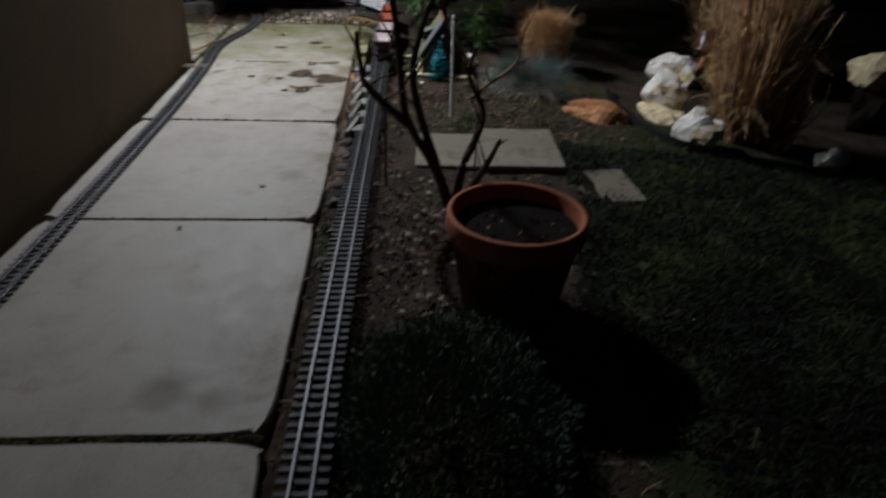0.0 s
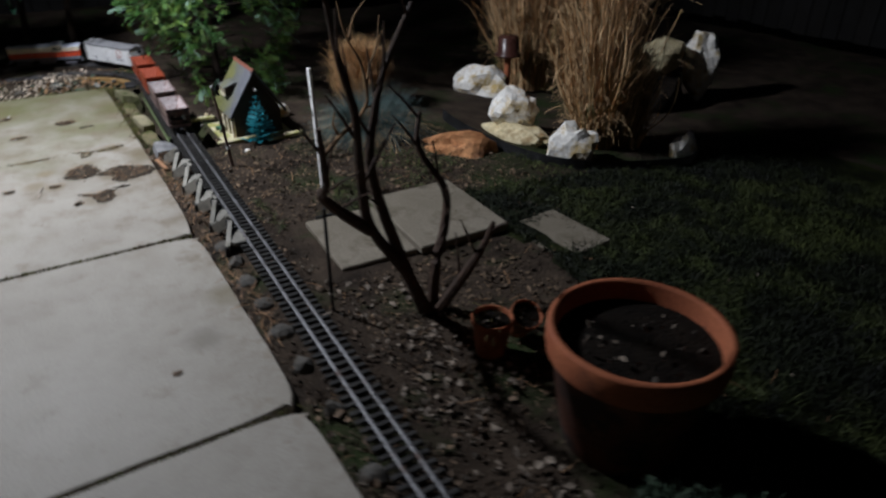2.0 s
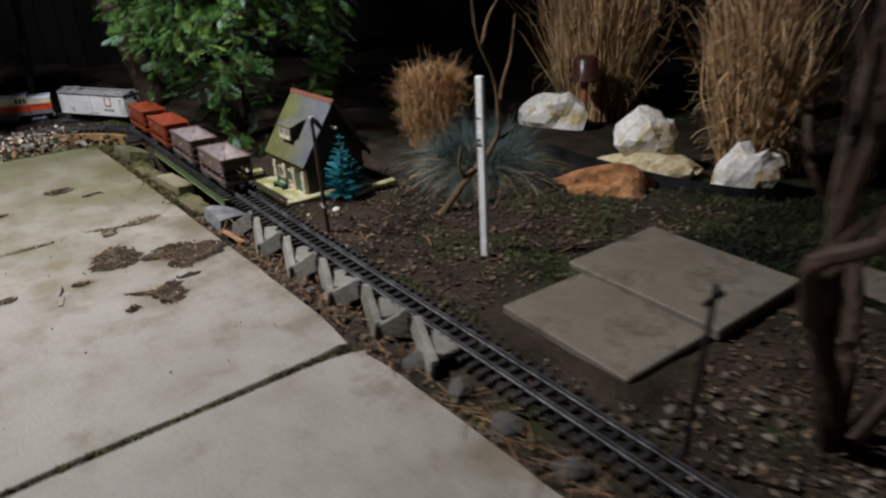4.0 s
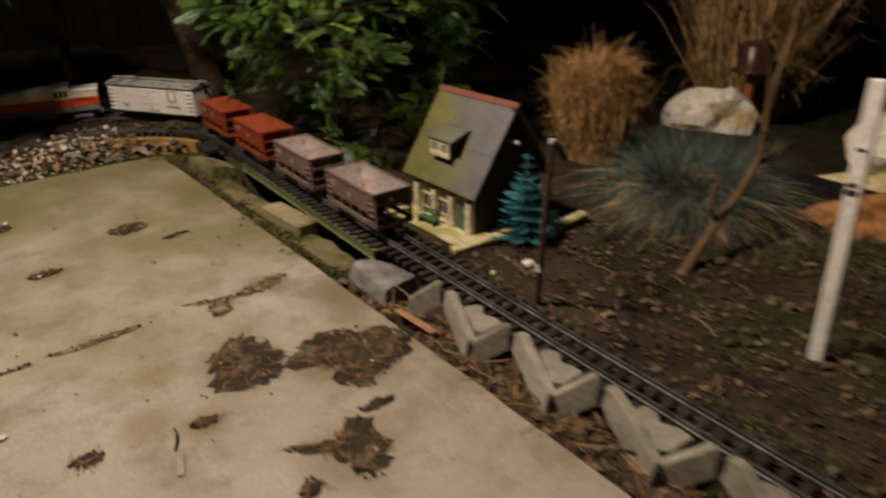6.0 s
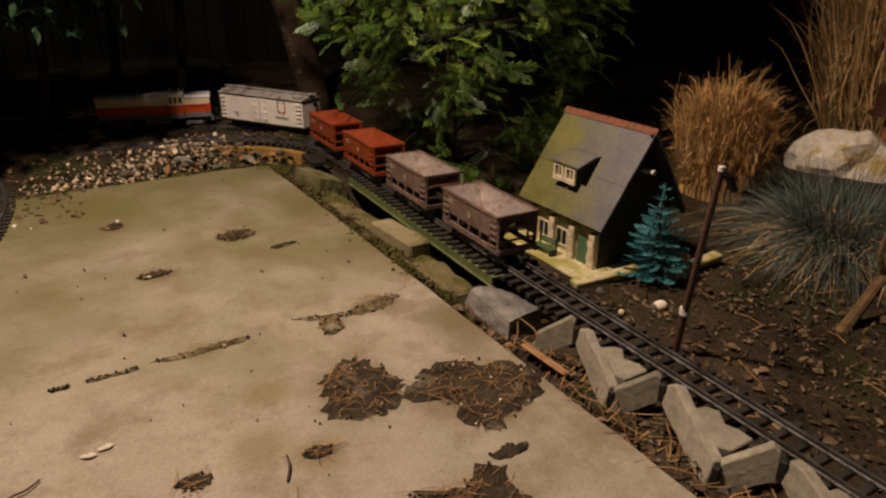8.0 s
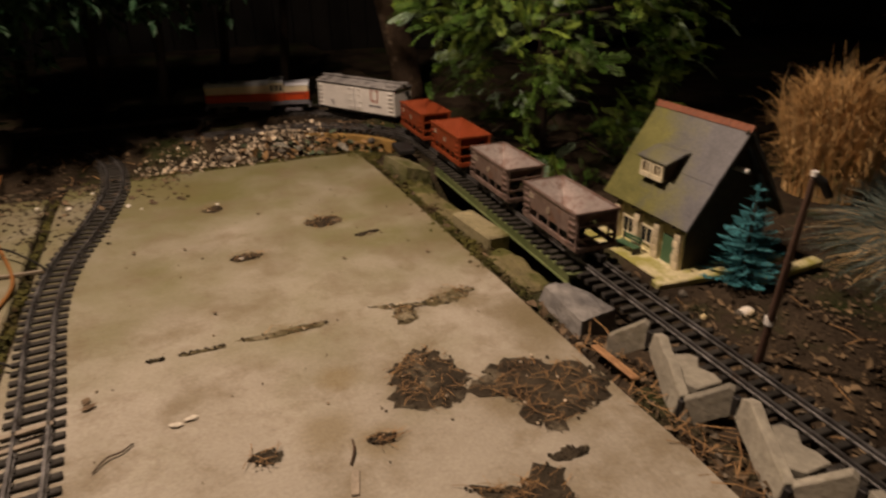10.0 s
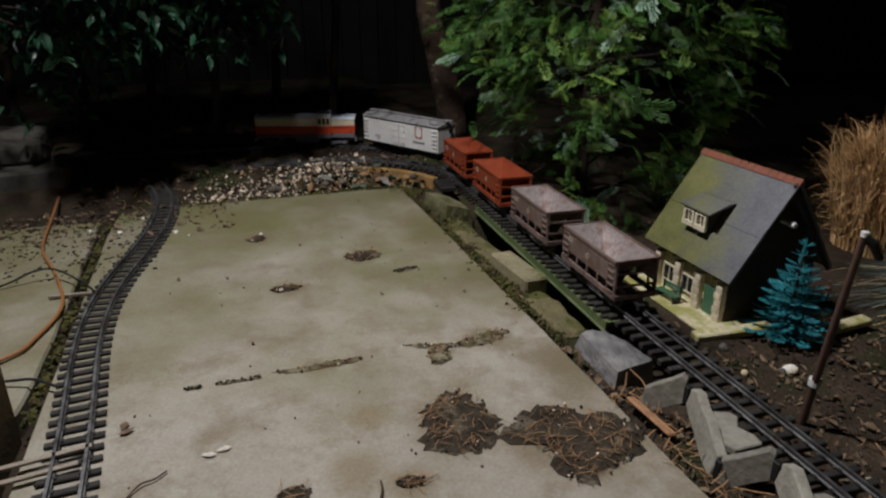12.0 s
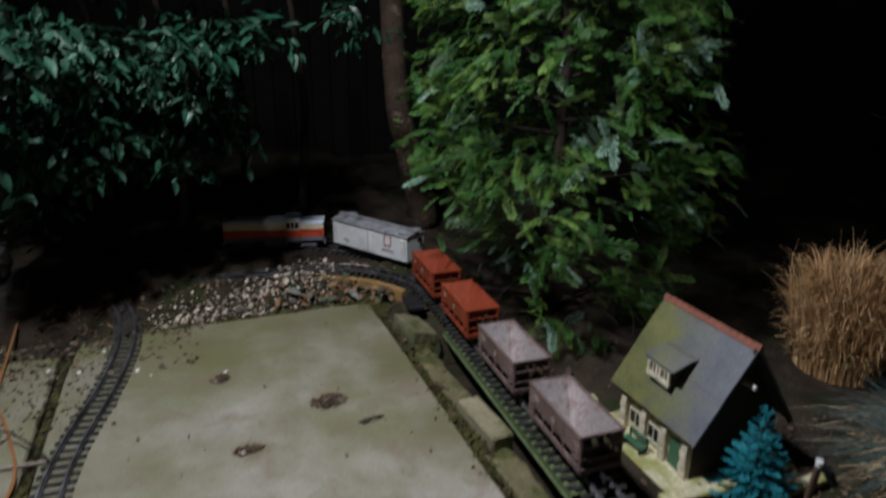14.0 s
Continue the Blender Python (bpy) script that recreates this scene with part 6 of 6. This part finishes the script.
PEB_V = [(1, 0, 0), (-1, 0, 0), (0, 0.8, 0), (0, -0.8, 0), (0.1, 0.1, 0.6), (0, 0, -0.6)]
PEB_F = [(0, 2, 4), (2, 1, 4), (1, 3, 4), (3, 0, 4), (2, 0, 5), (1, 2, 5), (3, 1, 5), (0, 3, 5)]
g = RNG.normal(0, 1, (900, 2)) * [0.2, 0.1]
u = RNG.uniform(0, 1, 900) ** 1.2
gx, gy = -0.74 + 0.62 * u + g[:, 0] * 0.25, 3.47 + 0.26 * u ** 1.5 + g[:, 1] * 0.75
gp = np.stack([gx, gy, np.array([ground_z(a, b) for a, b in zip(gx, gy)]) + 0.008], -1)
gp = gp[gp[:, 1] > 3.42]
gp2 = on_ground(700, 0.0, 0.32, -2.2, 2.1)
gp2 = gp2[np.abs(gp2[:, 0] - np.array([run_right(v) for v in gp2[:, 1]])) > 0.05]
tagged(scatter("gravel", PEB_V, PEB_F, gp, turns(len(gp), tilt=1.0), 0.003 + 0.011 * RNG.uniform(0, 1, len(gp)) ** 2.6, M_GRAVEL), "pale mixed gravel heaped behind the paving", "gravel", kind="stuff")
tagged(scatter("track_gravel", PEB_V, PEB_F, gp2, turns(len(gp2), tilt=1.0), RNG.uniform(0.003, 0.010, len(gp2)), M_GRIT), "small stones and grit beside the track", "gravel", kind="stuff")


# ---- wear and clutter on the paving ----
def debris_patch(outline, label, needles=60):
    """A broken-out hollow in the paving filled with dark soil and pine needles."""
    ob = thing("debris_patch", Matrix(), label, "debris")
    pts = [Vector((x, y, 0)) for x, y in outline]
    ring = smooth_path(pts + [pts[0]], 12)[:-1]
    c = sum(ring, Vector()) / len(ring)
    size = min(max(p.x for p in ring) - min(p.x for p in ring), max(p.y for p in ring) - min(p.y for p in ring))
    a1, a2 = min(0.020, size * 0.22), min(0.016, size * 0.16)
    bm = bmesh.new()
    rows = []
    for f, z in ((1.0, 0.0006), (0.9, 0.0018), (0.55, 0.003), (0.2, 0.003)):
        rows.append([bm.verts.new((c.x + (p.x - c.x) * f + a1 * noise.noise(p * 45) + a2 * noise.noise(p * 85), c.y + (p.y - c.y) * f + a1 * noise.noise(p * 43 + Vector((9, 0, 0))) + a2 * noise.noise(p * 120), z + 0.0015 * noise.noise(p * 60 * f))) for p in ring])
    for a, b in zip(rows, rows[1:]):
        for k in range(len(a)):
            j = (k + 1) % len(a)
            bm.faces.new((a[k], a[j], b[j], b[k]))
    bm.faces.new(rows[-1])
    bmesh.ops.recalc_face_normals(bm, faces=bm.faces)
    part("soil", bm, M_CRACKMOSS if "crack" in label else M_CRUST, ob, "dark crumbled soil")
    n_c = int(30 + 4000 * size * size)
    q = np.array([(p.x, p.y) for p in ring])[RNG.integers(0, len(ring), n_c)]
    w = np.sqrt(RNG.uniform(0.05, 1.1, n_c))[:, None]
    q = q * w + np.array([c.x, c.y]) * (1 - w)
    grit = scatter("loose_soil", PEB_V, PEB_F, np.stack([q[:, 0], q[:, 1], np.full(n_c, 0.003)], -1), turns(n_c, tilt=0.6), RNG.uniform(0.0015, 0.005, n_c), M_CRUST, ob)
    tagged(grit, kind="stuff")
    needles = int(needles * 1.5)
    if needles:
        q = np.array([(p.x, p.y) for p in ring])[RNG.integers(0, len(ring), needles)]
        w = np.sqrt(RNG.uniform(0.05, 0.85, needles))[:, None]
        q = q * w + np.array([c.x, c.y]) * (1 - w)
        pos = np.stack([q[:, 0], q[:, 1], RNG.uniform(0.004, 0.010, needles)], -1)
        scatter("needle_litter", [(-0.02, 0, 0), (0.02, 0, 0), (0.05, 0.5, 0.04), (0.09, 0.5, 0.04), (0.0, 1, 0), (0.03, 1, 0)], [(0, 1, 3, 2), (2, 3, 5, 4)], pos, turns(needles, tilt=0.05), RNG.uniform(0.012, 0.036, needles), M_NEEDLE, ob)
        m = max(needles // 14, 2)
        pg = scatter("pale_grit", PEB_V, PEB_F, pos[:m] + RNG.normal(0, 0.012, (m, 3)) * [1, 1, 0], turns(m, tilt=0.6), RNG.uniform(0.002, 0.004, m), M_GRAVEL, ob)
        tagged(pg, kind="stuff")
    return ob


M_CRACKMOSS = surf("tan_crack_moss", (0.07, 0.058, 0.03), (0.19, 0.16, 0.09), 24.0, 0.95, 1.0, 150.0, (0.30, 0.26, 0.18), 18.0, 0.54, depth=0.006, spec=0.2)
M_CRUST = surf("dark_crumbled_soil", (0.026, 0.021, 0.015), (0.075, 0.06, 0.042), 20.0, 0.95, 1.0, 150.0, (0.21, 0.18, 0.13), 18.0, 0.6, depth=0.006, spec=0.2)
debris_patch([(-0.352, 2.0), (-0.358, 1.90), (-0.285, 1.868), (-0.226, 1.945), (-0.26, 2.04), (-0.31, 2.035)], "dark needle-strewn hollow in the concrete paving", 70)
debris_patch([(-0.244, 1.89), (-0.18, 1.94), (-0.096, 1.935), (-0.01, 1.86), (-0.03, 1.8), (-0.095, 1.766), (-0.171, 1.745), (-0.19, 1.85)], "dark needle-strewn hollow in the concrete paving", 120)
debris_patch([(-0.345, 1.69), (-0.30, 1.67), (-0.26, 1.67), (-0.215, 1.69), (-0.205, 1.62), (-0.232, 1.562), (-0.276, 1.558), (-0.295, 1.63)], "dark soil patch in the concrete paving", 60)
debris_patch([(-0.205, 2.212), (-0.15, 2.236), (-0.085, 2.238), (-0.088, 2.218), (-0.14, 2.19), (-0.20, 2.195)], "ragged mossy crack in the concrete paving", 26)
debris_patch([(-0.318, 2.24), (-0.26, 2.228), (-0.205, 2.214), (-0.21, 2.198), (-0.27, 2.212)], "thin mossy crack in the concrete paving", 6)
debris_patch([(-0.285, 2.155), (-0.27, 2.21), (-0.238, 2.205), (-0.235, 2.165), (-0.26, 2.145)], "small ragged hollow beside a paving crack", 8)
debris_patch([(-0.595, 2.222), (-0.54, 2.222), (-0.47, 2.226), (-0.415, 2.222), (-0.42, 2.210), (-0.48, 2.206), (-0.55, 2.206)], "ragged mossy crack in the concrete paving", 8)
debris_patch([(-0.70, 2.216), (-0.645, 2.216), (-0.615, 2.216), (-0.62, 2.208), (-0.68, 2.207)], "thin mossy crack in the concrete paving", 0)
debris_patch([(-0.755, 2.218), (-0.725, 2.217), (-0.728, 2.209), (-0.75, 2.209)], "thin mossy crack in the concrete paving", 0)
debris_patch([(-0.205, 1.70), (-0.165, 1.705), (-0.135, 1.695), (-0.15, 1.683), (-0.19, 1.685)], "small patch of dark soil on the paving", 0)
debris_patch([(-0.44, 1.845), (-0.415, 1.852), (-0.395, 1.842), (-0.405, 1.826), (-0.43, 1.828)], "small needle-strewn patch on the paving", 14)
debris_patch([(-0.62, 1.875), (-0.59, 1.885), (-0.565, 1.868), (-0.575, 1.852), (-0.605, 1.856)], "small patch of dark soil on the paving", 6)
debris_patch([(-0.205, 2.64), (-0.18, 2.645), (-0.165, 2.635), (-0.185, 2.628)], "small patch of moss on the paving", 0)
debris_patch([(-0.235, 2.63), (-0.215, 2.64), (-0.20, 2.632), (-0.22, 2.62)], "small patch of moss on the paving", 0)
debris_patch([(-0.345, 2.77), (-0.30, 2.80), (-0.245, 2.785), (-0.25, 2.735), (-0.31, 2.73)], "small heap of dark soil on the paving", 30)
debris_patch([(-0.56, 2.61), (-0.53, 2.635), (-0.485, 2.62), (-0.50, 2.595), (-0.545, 2.59)], "small heap of dark soil on the paving", 18)
debris_patch([(-0.37, 1.60), (-0.34, 1.615), (-0.33, 1.59), (-0.36, 1.578)], "small patch of dark soil on the paving", 6)
debris_patch([(-0.60, 2.99), (-0.56, 3.02), (-0.54, 2.985), (-0.57, 2.965)], "small heap of dark soil on the paving", 8)

# joints and edges: crumbs and moss
def moss_strip(x0, y0, x1, y1, w, n, label, lo=0.004, hi=0.011):
    t = RNG.uniform(0, 1, n)
    nx, ny = -(y1 - y0), x1 - x0
    q = math.hypot(nx, ny)
    o = RNG.normal(0, w / 2.2, n)
    pos = np.stack([x0 + (x1 - x0) * t + nx / q * o, y0 + (y1 - y0) * t + ny / q * o, RNG.uniform(-0.014, 0.002, n)], -1)
    return tagged(scatter("moss", PEB_V, PEB_F, pos, turns(n, tilt=0.8), RNG.uniform(lo, hi, n), M_MOSS), label, "moss", kind="stuff")


moss_strip(-0.95, 1.0805, -0.01, 1.0805, 0.006, 260, "dark moss and grit in the open slab joint")
moss_strip(-0.95, -0.002, -0.01, -0.002, 0.004, 120, "dark moss and grit in the open slab joint")
moss_strip(-0.95, -1.081, -0.01, -1.081, 0.006, 260, "dark moss and grit in the open slab joint")
moss_strip(0.02, 2.3, 0.04, 3.0, 0.05, 900, "yellow-green moss along the paving edge")
moss_strip(0.018, 2.15, 0.014, 3.35, 0.022, 1500, "brown crumbs and moss creeping over the paving edge", 0.0015, 0.005)
moss_strip(-0.04, 3.39, 0.05, 3.31, 0.05, 800, "brown crumbs and moss at the paving corner", 0.002, 0.006)
moss_strip(-1.015, 2.2, -1.01, 3.3, 0.012, 300, "dark moss in the joint beside the side track")
moss_strip(-1.0, 3.415, 0.0, 3.415, 0.02, 420, "moss and dirt along the far paving edge")

q = np.stack([RNG.uniform(-1.32, -0.84, 1700), 3.40 - 0.55 * RNG.uniform(0, 1, 1700) ** 3.0, RNG.uniform(-0.002, 0.002, 1700)], -1)
q = q[np.abs(q[:, 0] - np.interp(q[:, 1], [2.7, 2.98, 3.16, 3.4], [-0.938, -0.885, -0.855, -0.845])) > 0.03]
tagged(scatter("corner_soil", PEB_V, PEB_F, q, turns(len(q), tilt=0.3), 0.0025 + 0.007 * RNG.uniform(0, 1, len(q)) ** 2, M_CRUST), "brown soil washed over the paving's back corner", "soil", kind="stuff")
q = np.stack([RNG.uniform(-1.32, -0.6, 260), 3.41 - 0.3 * RNG.uniform(0, 1, 260) ** 1.8, np.full(260, 0.004)], -1)
tagged(scatter("corner_litter", LEAF_V, LEAF_F, q, turns(260, tilt=0.3), RNG.uniform(0.008, 0.026, 260), M_LITTER), "dead leaves blown into the paving's back corner", "dead leaves", kind="stuff")
# bits lying on the paving
bits = [(-0.845, 2.107, 0.012), (-0.25, 0.285, 0.014), (-0.482, -0.072, 0.013), (-0.85, 2.126, 0.012), (-0.3, 2.5, 0.006), (-0.62, 2.35, 0.006), (-0.2, 2.62, 0.006), (-0.45, 2.9, 0.007), (-0.66, 2.72, 0.006), (-0.78, 2.75, 0.008), (-0.1, 2.45, 0.006)]
for x, y, sc in bits:
    lf = raw("fallen_leaf", [(a * sc * 2.2, (b - 0.5) * sc * 2.2, abs(c) * sc * 2 + 0.003) for a, b, c in LEAF_V], LEAF_F, M_LITTER)
    lf.matrix_world = pose(x, y, 0.001, 0, 0, 360 * abs(math.sin(57 * x + 91 * y)))
    tagged(lf, "small curled dead leaf on the paving", "dead leaf", "leaves on the paving")
for x, y, rz in ((-0.712, 2.0, 75), (-0.688, 2.008, 100)):
    lf = raw("fallen_leaf", [(a * 0.022, (b - 0.5) * 0.024, abs(c) * 0.008 + 0.003) for a, b, c in LEAF_V], LEAF_F, M_PALE_BIT)
    lf.matrix_world = pose(x, y, 0.001, 0, 0, rz)
    tagged(lf, "flat pale dead leaf on the paving", "dead leaf", "leaves on the paving")
tw_ = part("fallen_twig", tube(bmesh.new(), smooth_path([(-0.83, 1.935, 0.003), (-0.812, 1.958, 0.006), (-0.792, 1.965, 0.005), (-0.775, 1.98, 0.004)], 4), 0.0015, 6), M_ROSE)
tagged(tw_, "short bent dark twig on the paving", "twig")
tw_ = part("fallen_twig", tube(bmesh.new(), smooth_path([(-0.478, 1.80, 0.003), (-0.466, 1.825, 0.006), (-0.462, 1.85, 0.004)], 4), 0.002, 6), M_ROSE)
tagged(tw_, "short bent dark twig on the paving", "twig")
sp_ = part("plastic_strip", boxes((-0.006, 0.006, -0.024, 0.024, 0, 0.003), bevel=0.001), M_CUT)
sp_.matrix_world = pose(-0.482, 1.763, 0.001, 0, 2, -16)
tagged(sp_, "small pale plastic strip lying on the paving", "plastic strip")
for x, y, w in ((-0.961, 3.175, 0.010), (-0.798, 3.129, 0.009), (-0.905, 3.30, 0.008), (-0.76, 3.09, 0.005), (-1.05, 3.22, 0.008), (-0.55, 3.03, 0.007), (-0.535, 2.60, 0.007)):
    pb = part("pebble", rock_bm(w, w * 0.8, w * 0.6, int(900 * abs(x)), 0.25, 2), M_WHITE_ROCK)
    pb.matrix_world = pose(x, y, w * 0.4, 0, 0, 77 * y)
    tagged(pb, "single white pebble on the paving", "pebble", "pebbles on the paving")
n = 110
p = np.stack([RNG.uniform(-0.85, 0.0, n), RNG.uniform(1.1, 3.4, n), np.full(n, 0.002)], -1)
tagged(scatter("paving_crumbs", PEB_V, PEB_F, p, turns(n, tilt=0.5), RNG.uniform(0.0012, 0.0042, n), M_LITTER), "crumbs of soil and grit on the paving", "crumbs", kind="stuff")


def cable(name, pts, r, mat, label):
    c = thing(name, Matrix(), label, "cable")
    part("sheath", tube(bmesh.new(), smooth_path(pts, 6), r, 8), mat, c)
    return c


cable("orange_cable", [(-1.2, 3.6, 0.015), (-1.185, 3.417, 0.012), (-1.156, 3.09, 0.008), (-1.094, 2.9, 0.008), (-1.035, 2.67, 0.008), (-1.062, 2.505, 0.008), (-1.104, 2.434, 0.008), (-1.3, 2.3, 0.008)], 0.0042, M_ORANGE_CABLE, "orange cable lying on the concrete")
cable("black_cable", [(-1.35, 2.75, 0.006), (-1.2, 2.83, 0.01), (-1.131, 2.852, 0.03), (-1.079, 2.853, 0.03), (-1.0, 2.76, 0.02), (-0.965, 2.70, 0.014)], 0.0028, M_BLACK, "thin black cable running to the track")
cable("black_cable", [(-1.3, 2.4, 0.006), (-1.085, 2.336, 0.012), (-1.024, 2.311, 0.02), (-0.975, 2.276, 0.014)], 0.0028, M_BLACK, "thin black cable running to the track")
jn = part("rail_joint_bar", boxes((-0.055, 0.05, -0.004, 0.004, 0, 0.006)), M_CUT)
jn.matrix_world = pose(-1.02, 2.725, 0.004, 0, 0, -4)
tagged(jn, "short pale metal bar beside the track", "metal bar")

# concrete footing and post at the back of the yard
ft = part("concrete_footing", boxes((-0.16, 0.16, -0.14, 0.14, -0.08, 0.085), bevel=0.01), M_CASTING)
ft.matrix_world = pose(-1.36, 3.86, 0.0, 0, 0, 8)
tagged(ft, "rough grey concrete footing block at the hedge, darkened for shade", "concrete block")
f2 = part("concrete_footing", rough_block(0.13, 0.11, 0.06, 5, 0.01), M_CASTING)
f2.matrix_world = pose(-1.40, 3.93, 0.145, 0, 0, 4)
tagged(f2, "second concrete block resting on the footing, darkened for shade", "concrete block")
for k, (x, y, w) in enumerate(((0.462, 1.958, 0.017), (0.40, 2.62, 0.018), (0.435, 2.66, 0.014), (0.365, 2.47, 0.013), (0.335, 2.40, 0.012), (0.46, 2.59, 0.016), (0.33, 2.70, 0.015), (0.39, 2.08, 0.012), (0.36, 1.98, 0.010), (0.44, 1.96, 0.011))):
    gs = part("pale_stone", rock_bm(w, w * 0.85, w * 0.8, 60 + k, 0.25, 2), M_WHITE_ROCK if k == 0 else M_EDGESTONE if k % 2 else M_YELLOW_ROCK)
    gs.matrix_world = pose(x, y, ground_z(x, y) + w * 0.5, 0, 0, 70 * k)
    tagged(gs, "small pale stone on the soil by the cottage", "stone", "stones by the cottage")
pm = part("point_motor", boxes((-0.03, 0.03, -0.06, 0.06, 0, 0.016), (-0.012, 0.05, -0.012, 0.012, 0.006, 0.014), bevel=0.002), M_BLACK)
pm.matrix_world = pose(0.13, 3.27, 0.022, 0, 0, -6)
tagged(pm, "small black point motor box beside the track", "point motor")
def bent_board(name, r_in, r_out, a0, a1, z0, z1, mat, label, category):
    """A board sawn to the bend of the inner track."""
    bm = bmesh.new()
    rows = []
    for k in range(15):
        a = radians(a0 + (a1 - a0) * k / 14)
        w = 0.002 * math.sin(9 * a)
        rows.append([bm.verts.new((-0.262 + (q + w) * math.cos(a), 3.25 + (q + w) * 1.03 * math.sin(a), z)) for q, z in ((r_in, z0), (r_out, z0), (r_out, z1), (r_in, z1))])
    for a, b in zip(rows, rows[1:]):
        for k in range(4):
            bm.faces.new((a[k], a[(k + 1) % 4], b[(k + 1) % 4], b[k]))
    bm.faces.new(rows[0])
    bm.faces.new(rows[-1])
    bmesh.ops.recalc_face_normals(bm, faces=bm.faces)
    bmesh.ops.bevel(bm, geom=[e for e in bm.edges if e.calc_face_angle(0) > 1], offset=0.0015, segments=1, affect="EDGES", clamp_overlap=True)
    return tagged(part(name, bm, mat), label, category)


bent_board("timber_edging", 0.425, 0.452, 22, 74, -0.03, 0.018, M_YELLOW_WOOD, "yellow-brown timber edging under the inner track", "timber edging")
bent_board("pale_strip", 0.553, 0.583, 38, 78, -0.02, 0.024, M_PALE_BIT, "pale weathered strip lying between the two tracks", "board")
for k, (x, y, l_, rz, mat) in enumerate(((-0.263, 3.56, 0.075, 60, M_GREYLEAF), (-0.20, 3.54, 0.06, 170, M_GREYLEAF), (-0.039, 3.50, 0.085, 20, M_GREYLEAF), (0.03, 3.42, 0.06, -40, M_YELLOW_WOOD), (-0.12, 3.50, 0.05, 100, M_LITTER), (-0.30, 3.62, 0.06, 10, M_LITTER))):
    lf = raw("large_leaf", [(a * l_ * 0.75, (b - 0.5) * l_, (0.25 - (b - 0.5) ** 2) * l_ * 1.1 - abs(a) * l_ * 0.7) for a, b, c in LEAF_V], LEAF_F, mat)
    lf.matrix_world = pose(x, y, ground_z(x, y) + 0.03, 8, 12, rz)
    tagged(lf, "large curled dead leaf on the bank", "dead leaf", "large leaves on the bank")
# leafy sprigs and pale slate chips on the bank
for k, (x, y, w) in enumerate(((-0.47, 3.425, 0.03), (0.06, 3.44, 0.026), (-0.28, 3.45, 0.022))):
    chip = part("bank_stone", rock_bm(w, w * 0.7, w * 0.5, 40 + k, 0.25, 2), M_EDGESTONE)
    chip.matrix_world = pose(x, y, 0.025, 0, 0, 50 * k)
    tagged(chip, "small grey stone on the leafy bank", "stone", "stones on the bank")
bed = np.concatenate([on_ground(3800, 0.26, 1.6, 0.95, 2.05, PAVED), on_ground(1500, 0.3, 1.0, -0.3, 0.62, PAVED), on_ground(500, 1.0, 1.7, 0.6, 1.5)])
tagged(scatter("bed_litter", LEAF_V, LEAF_F, bed, turns(len(bed), tilt=0.45), (0.006 + 0.022 * RNG.uniform(0, 1, len(bed)) ** 2.2)[:, None] * RNG.uniform([0.35, 0.6, 0.5], [1.3, 1.2, 2.2], (len(bed), 3)), M_BEDLITTER), "matted brown leaf litter over the bed", "dead leaves", kind="stuff")
tuft = np.concatenate([on_ground(2600, 0.9, 1.9, 0.9, 1.7), on_ground(1200, 0.3, 0.75, 1.0, 1.35)])
tuft = tuft[np.array([noise.noise(Vector((a * 3, b * 3, 5))) > 0.02 for a, b, c in tuft])]
m = len(tuft)
tagged(ribbons("weed_grass", tuft, np.stack([RNG.normal(0, 0.6, m), RNG.normal(0, 0.6, m), np.ones(m)], -1), RNG.uniform(0.02, 0.06, m), RNG.uniform(0.4, 1.1, m), np.full(m, 0.004), M_WEED, 3), "low green moss and grass in the bed", "grass", kind="stuff")
lumps = np.concatenate([on_ground(2600, 0.05, 1.3, -1.8, 2.2, PAVED), on_ground(500, -1.1, 0.3, 3.43, 3.9)])
tagged(scatter("soil_lumps", PEB_V, PEB_F, lumps - [0, 0, 0.004], turns(len(lumps), tilt=1.0), 0.003 + 0.013 * RNG.uniform(0, 1, len(lumps)) ** 2.5, M_SOIL), "loose lumps of dark soil in the bed", "soil", kind="stuff")
n = 260
x, y = RNG.uniform(-0.45, 0.16, n), RNG.uniform(3.40, 3.62, n)
root = np.stack([x, y, np.array([ground_z(a, b) for a, b in zip(x, y)]) + 0.012], -1)
tagged(scatter("bank_leaves", LEAF_V, LEAF_F, root, turns(n, tilt=0.6), 0.012 + 0.034 * RNG.uniform(0, 1, n) ** 2, M_BANKLEAF), "larger orange-brown dead leaves on the bank", "dead leaves", kind="stuff")
n = 110
x, y = RNG.uniform(-0.4, 0.2, n), RNG.uniform(3.43, 3.66, n)
root = np.stack([x, y, np.array([ground_z(a, b) for a, b in zip(x, y)]) + 0.01], -1)
tagged(scatter("ground_ivy", LEAF_V, LEAF_F, root, turns(n, tilt=0.6), RNG.uniform(0.02, 0.045, n), M_HEBE), "low dark green leaves growing on the bank", "ground cover", kind="stuff")

for y, z, l_ in ((2.055, 0.012, 0.2), (2.02, 0.010, 0.17)):
    tb_ = part("throw_bar", boxes((-l_ / 2, l_ / 2, -0.005, 0.005, 0, 0.006), bevel=0.001), M_CUT)
    tb_.matrix_world = pose(-0.99, y, z, 0, 0, 8)
    tagged(tb_, "pale metal throw bar across the side track", "track part", "throw bars")
mt = part("point_motor", boxes((-0.035, 0.035, -0.06, 0.06, 0, 0.03), (-0.015, 0.02, -0.03, 0.03, 0.03, 0.04), bevel=0.003), M_BLACK)
mt.matrix_world = pose(-1.09, 2.12, 0.001, 0, 0, 6)
tagged(mt, "black point motor box beside the side track", "point motor")
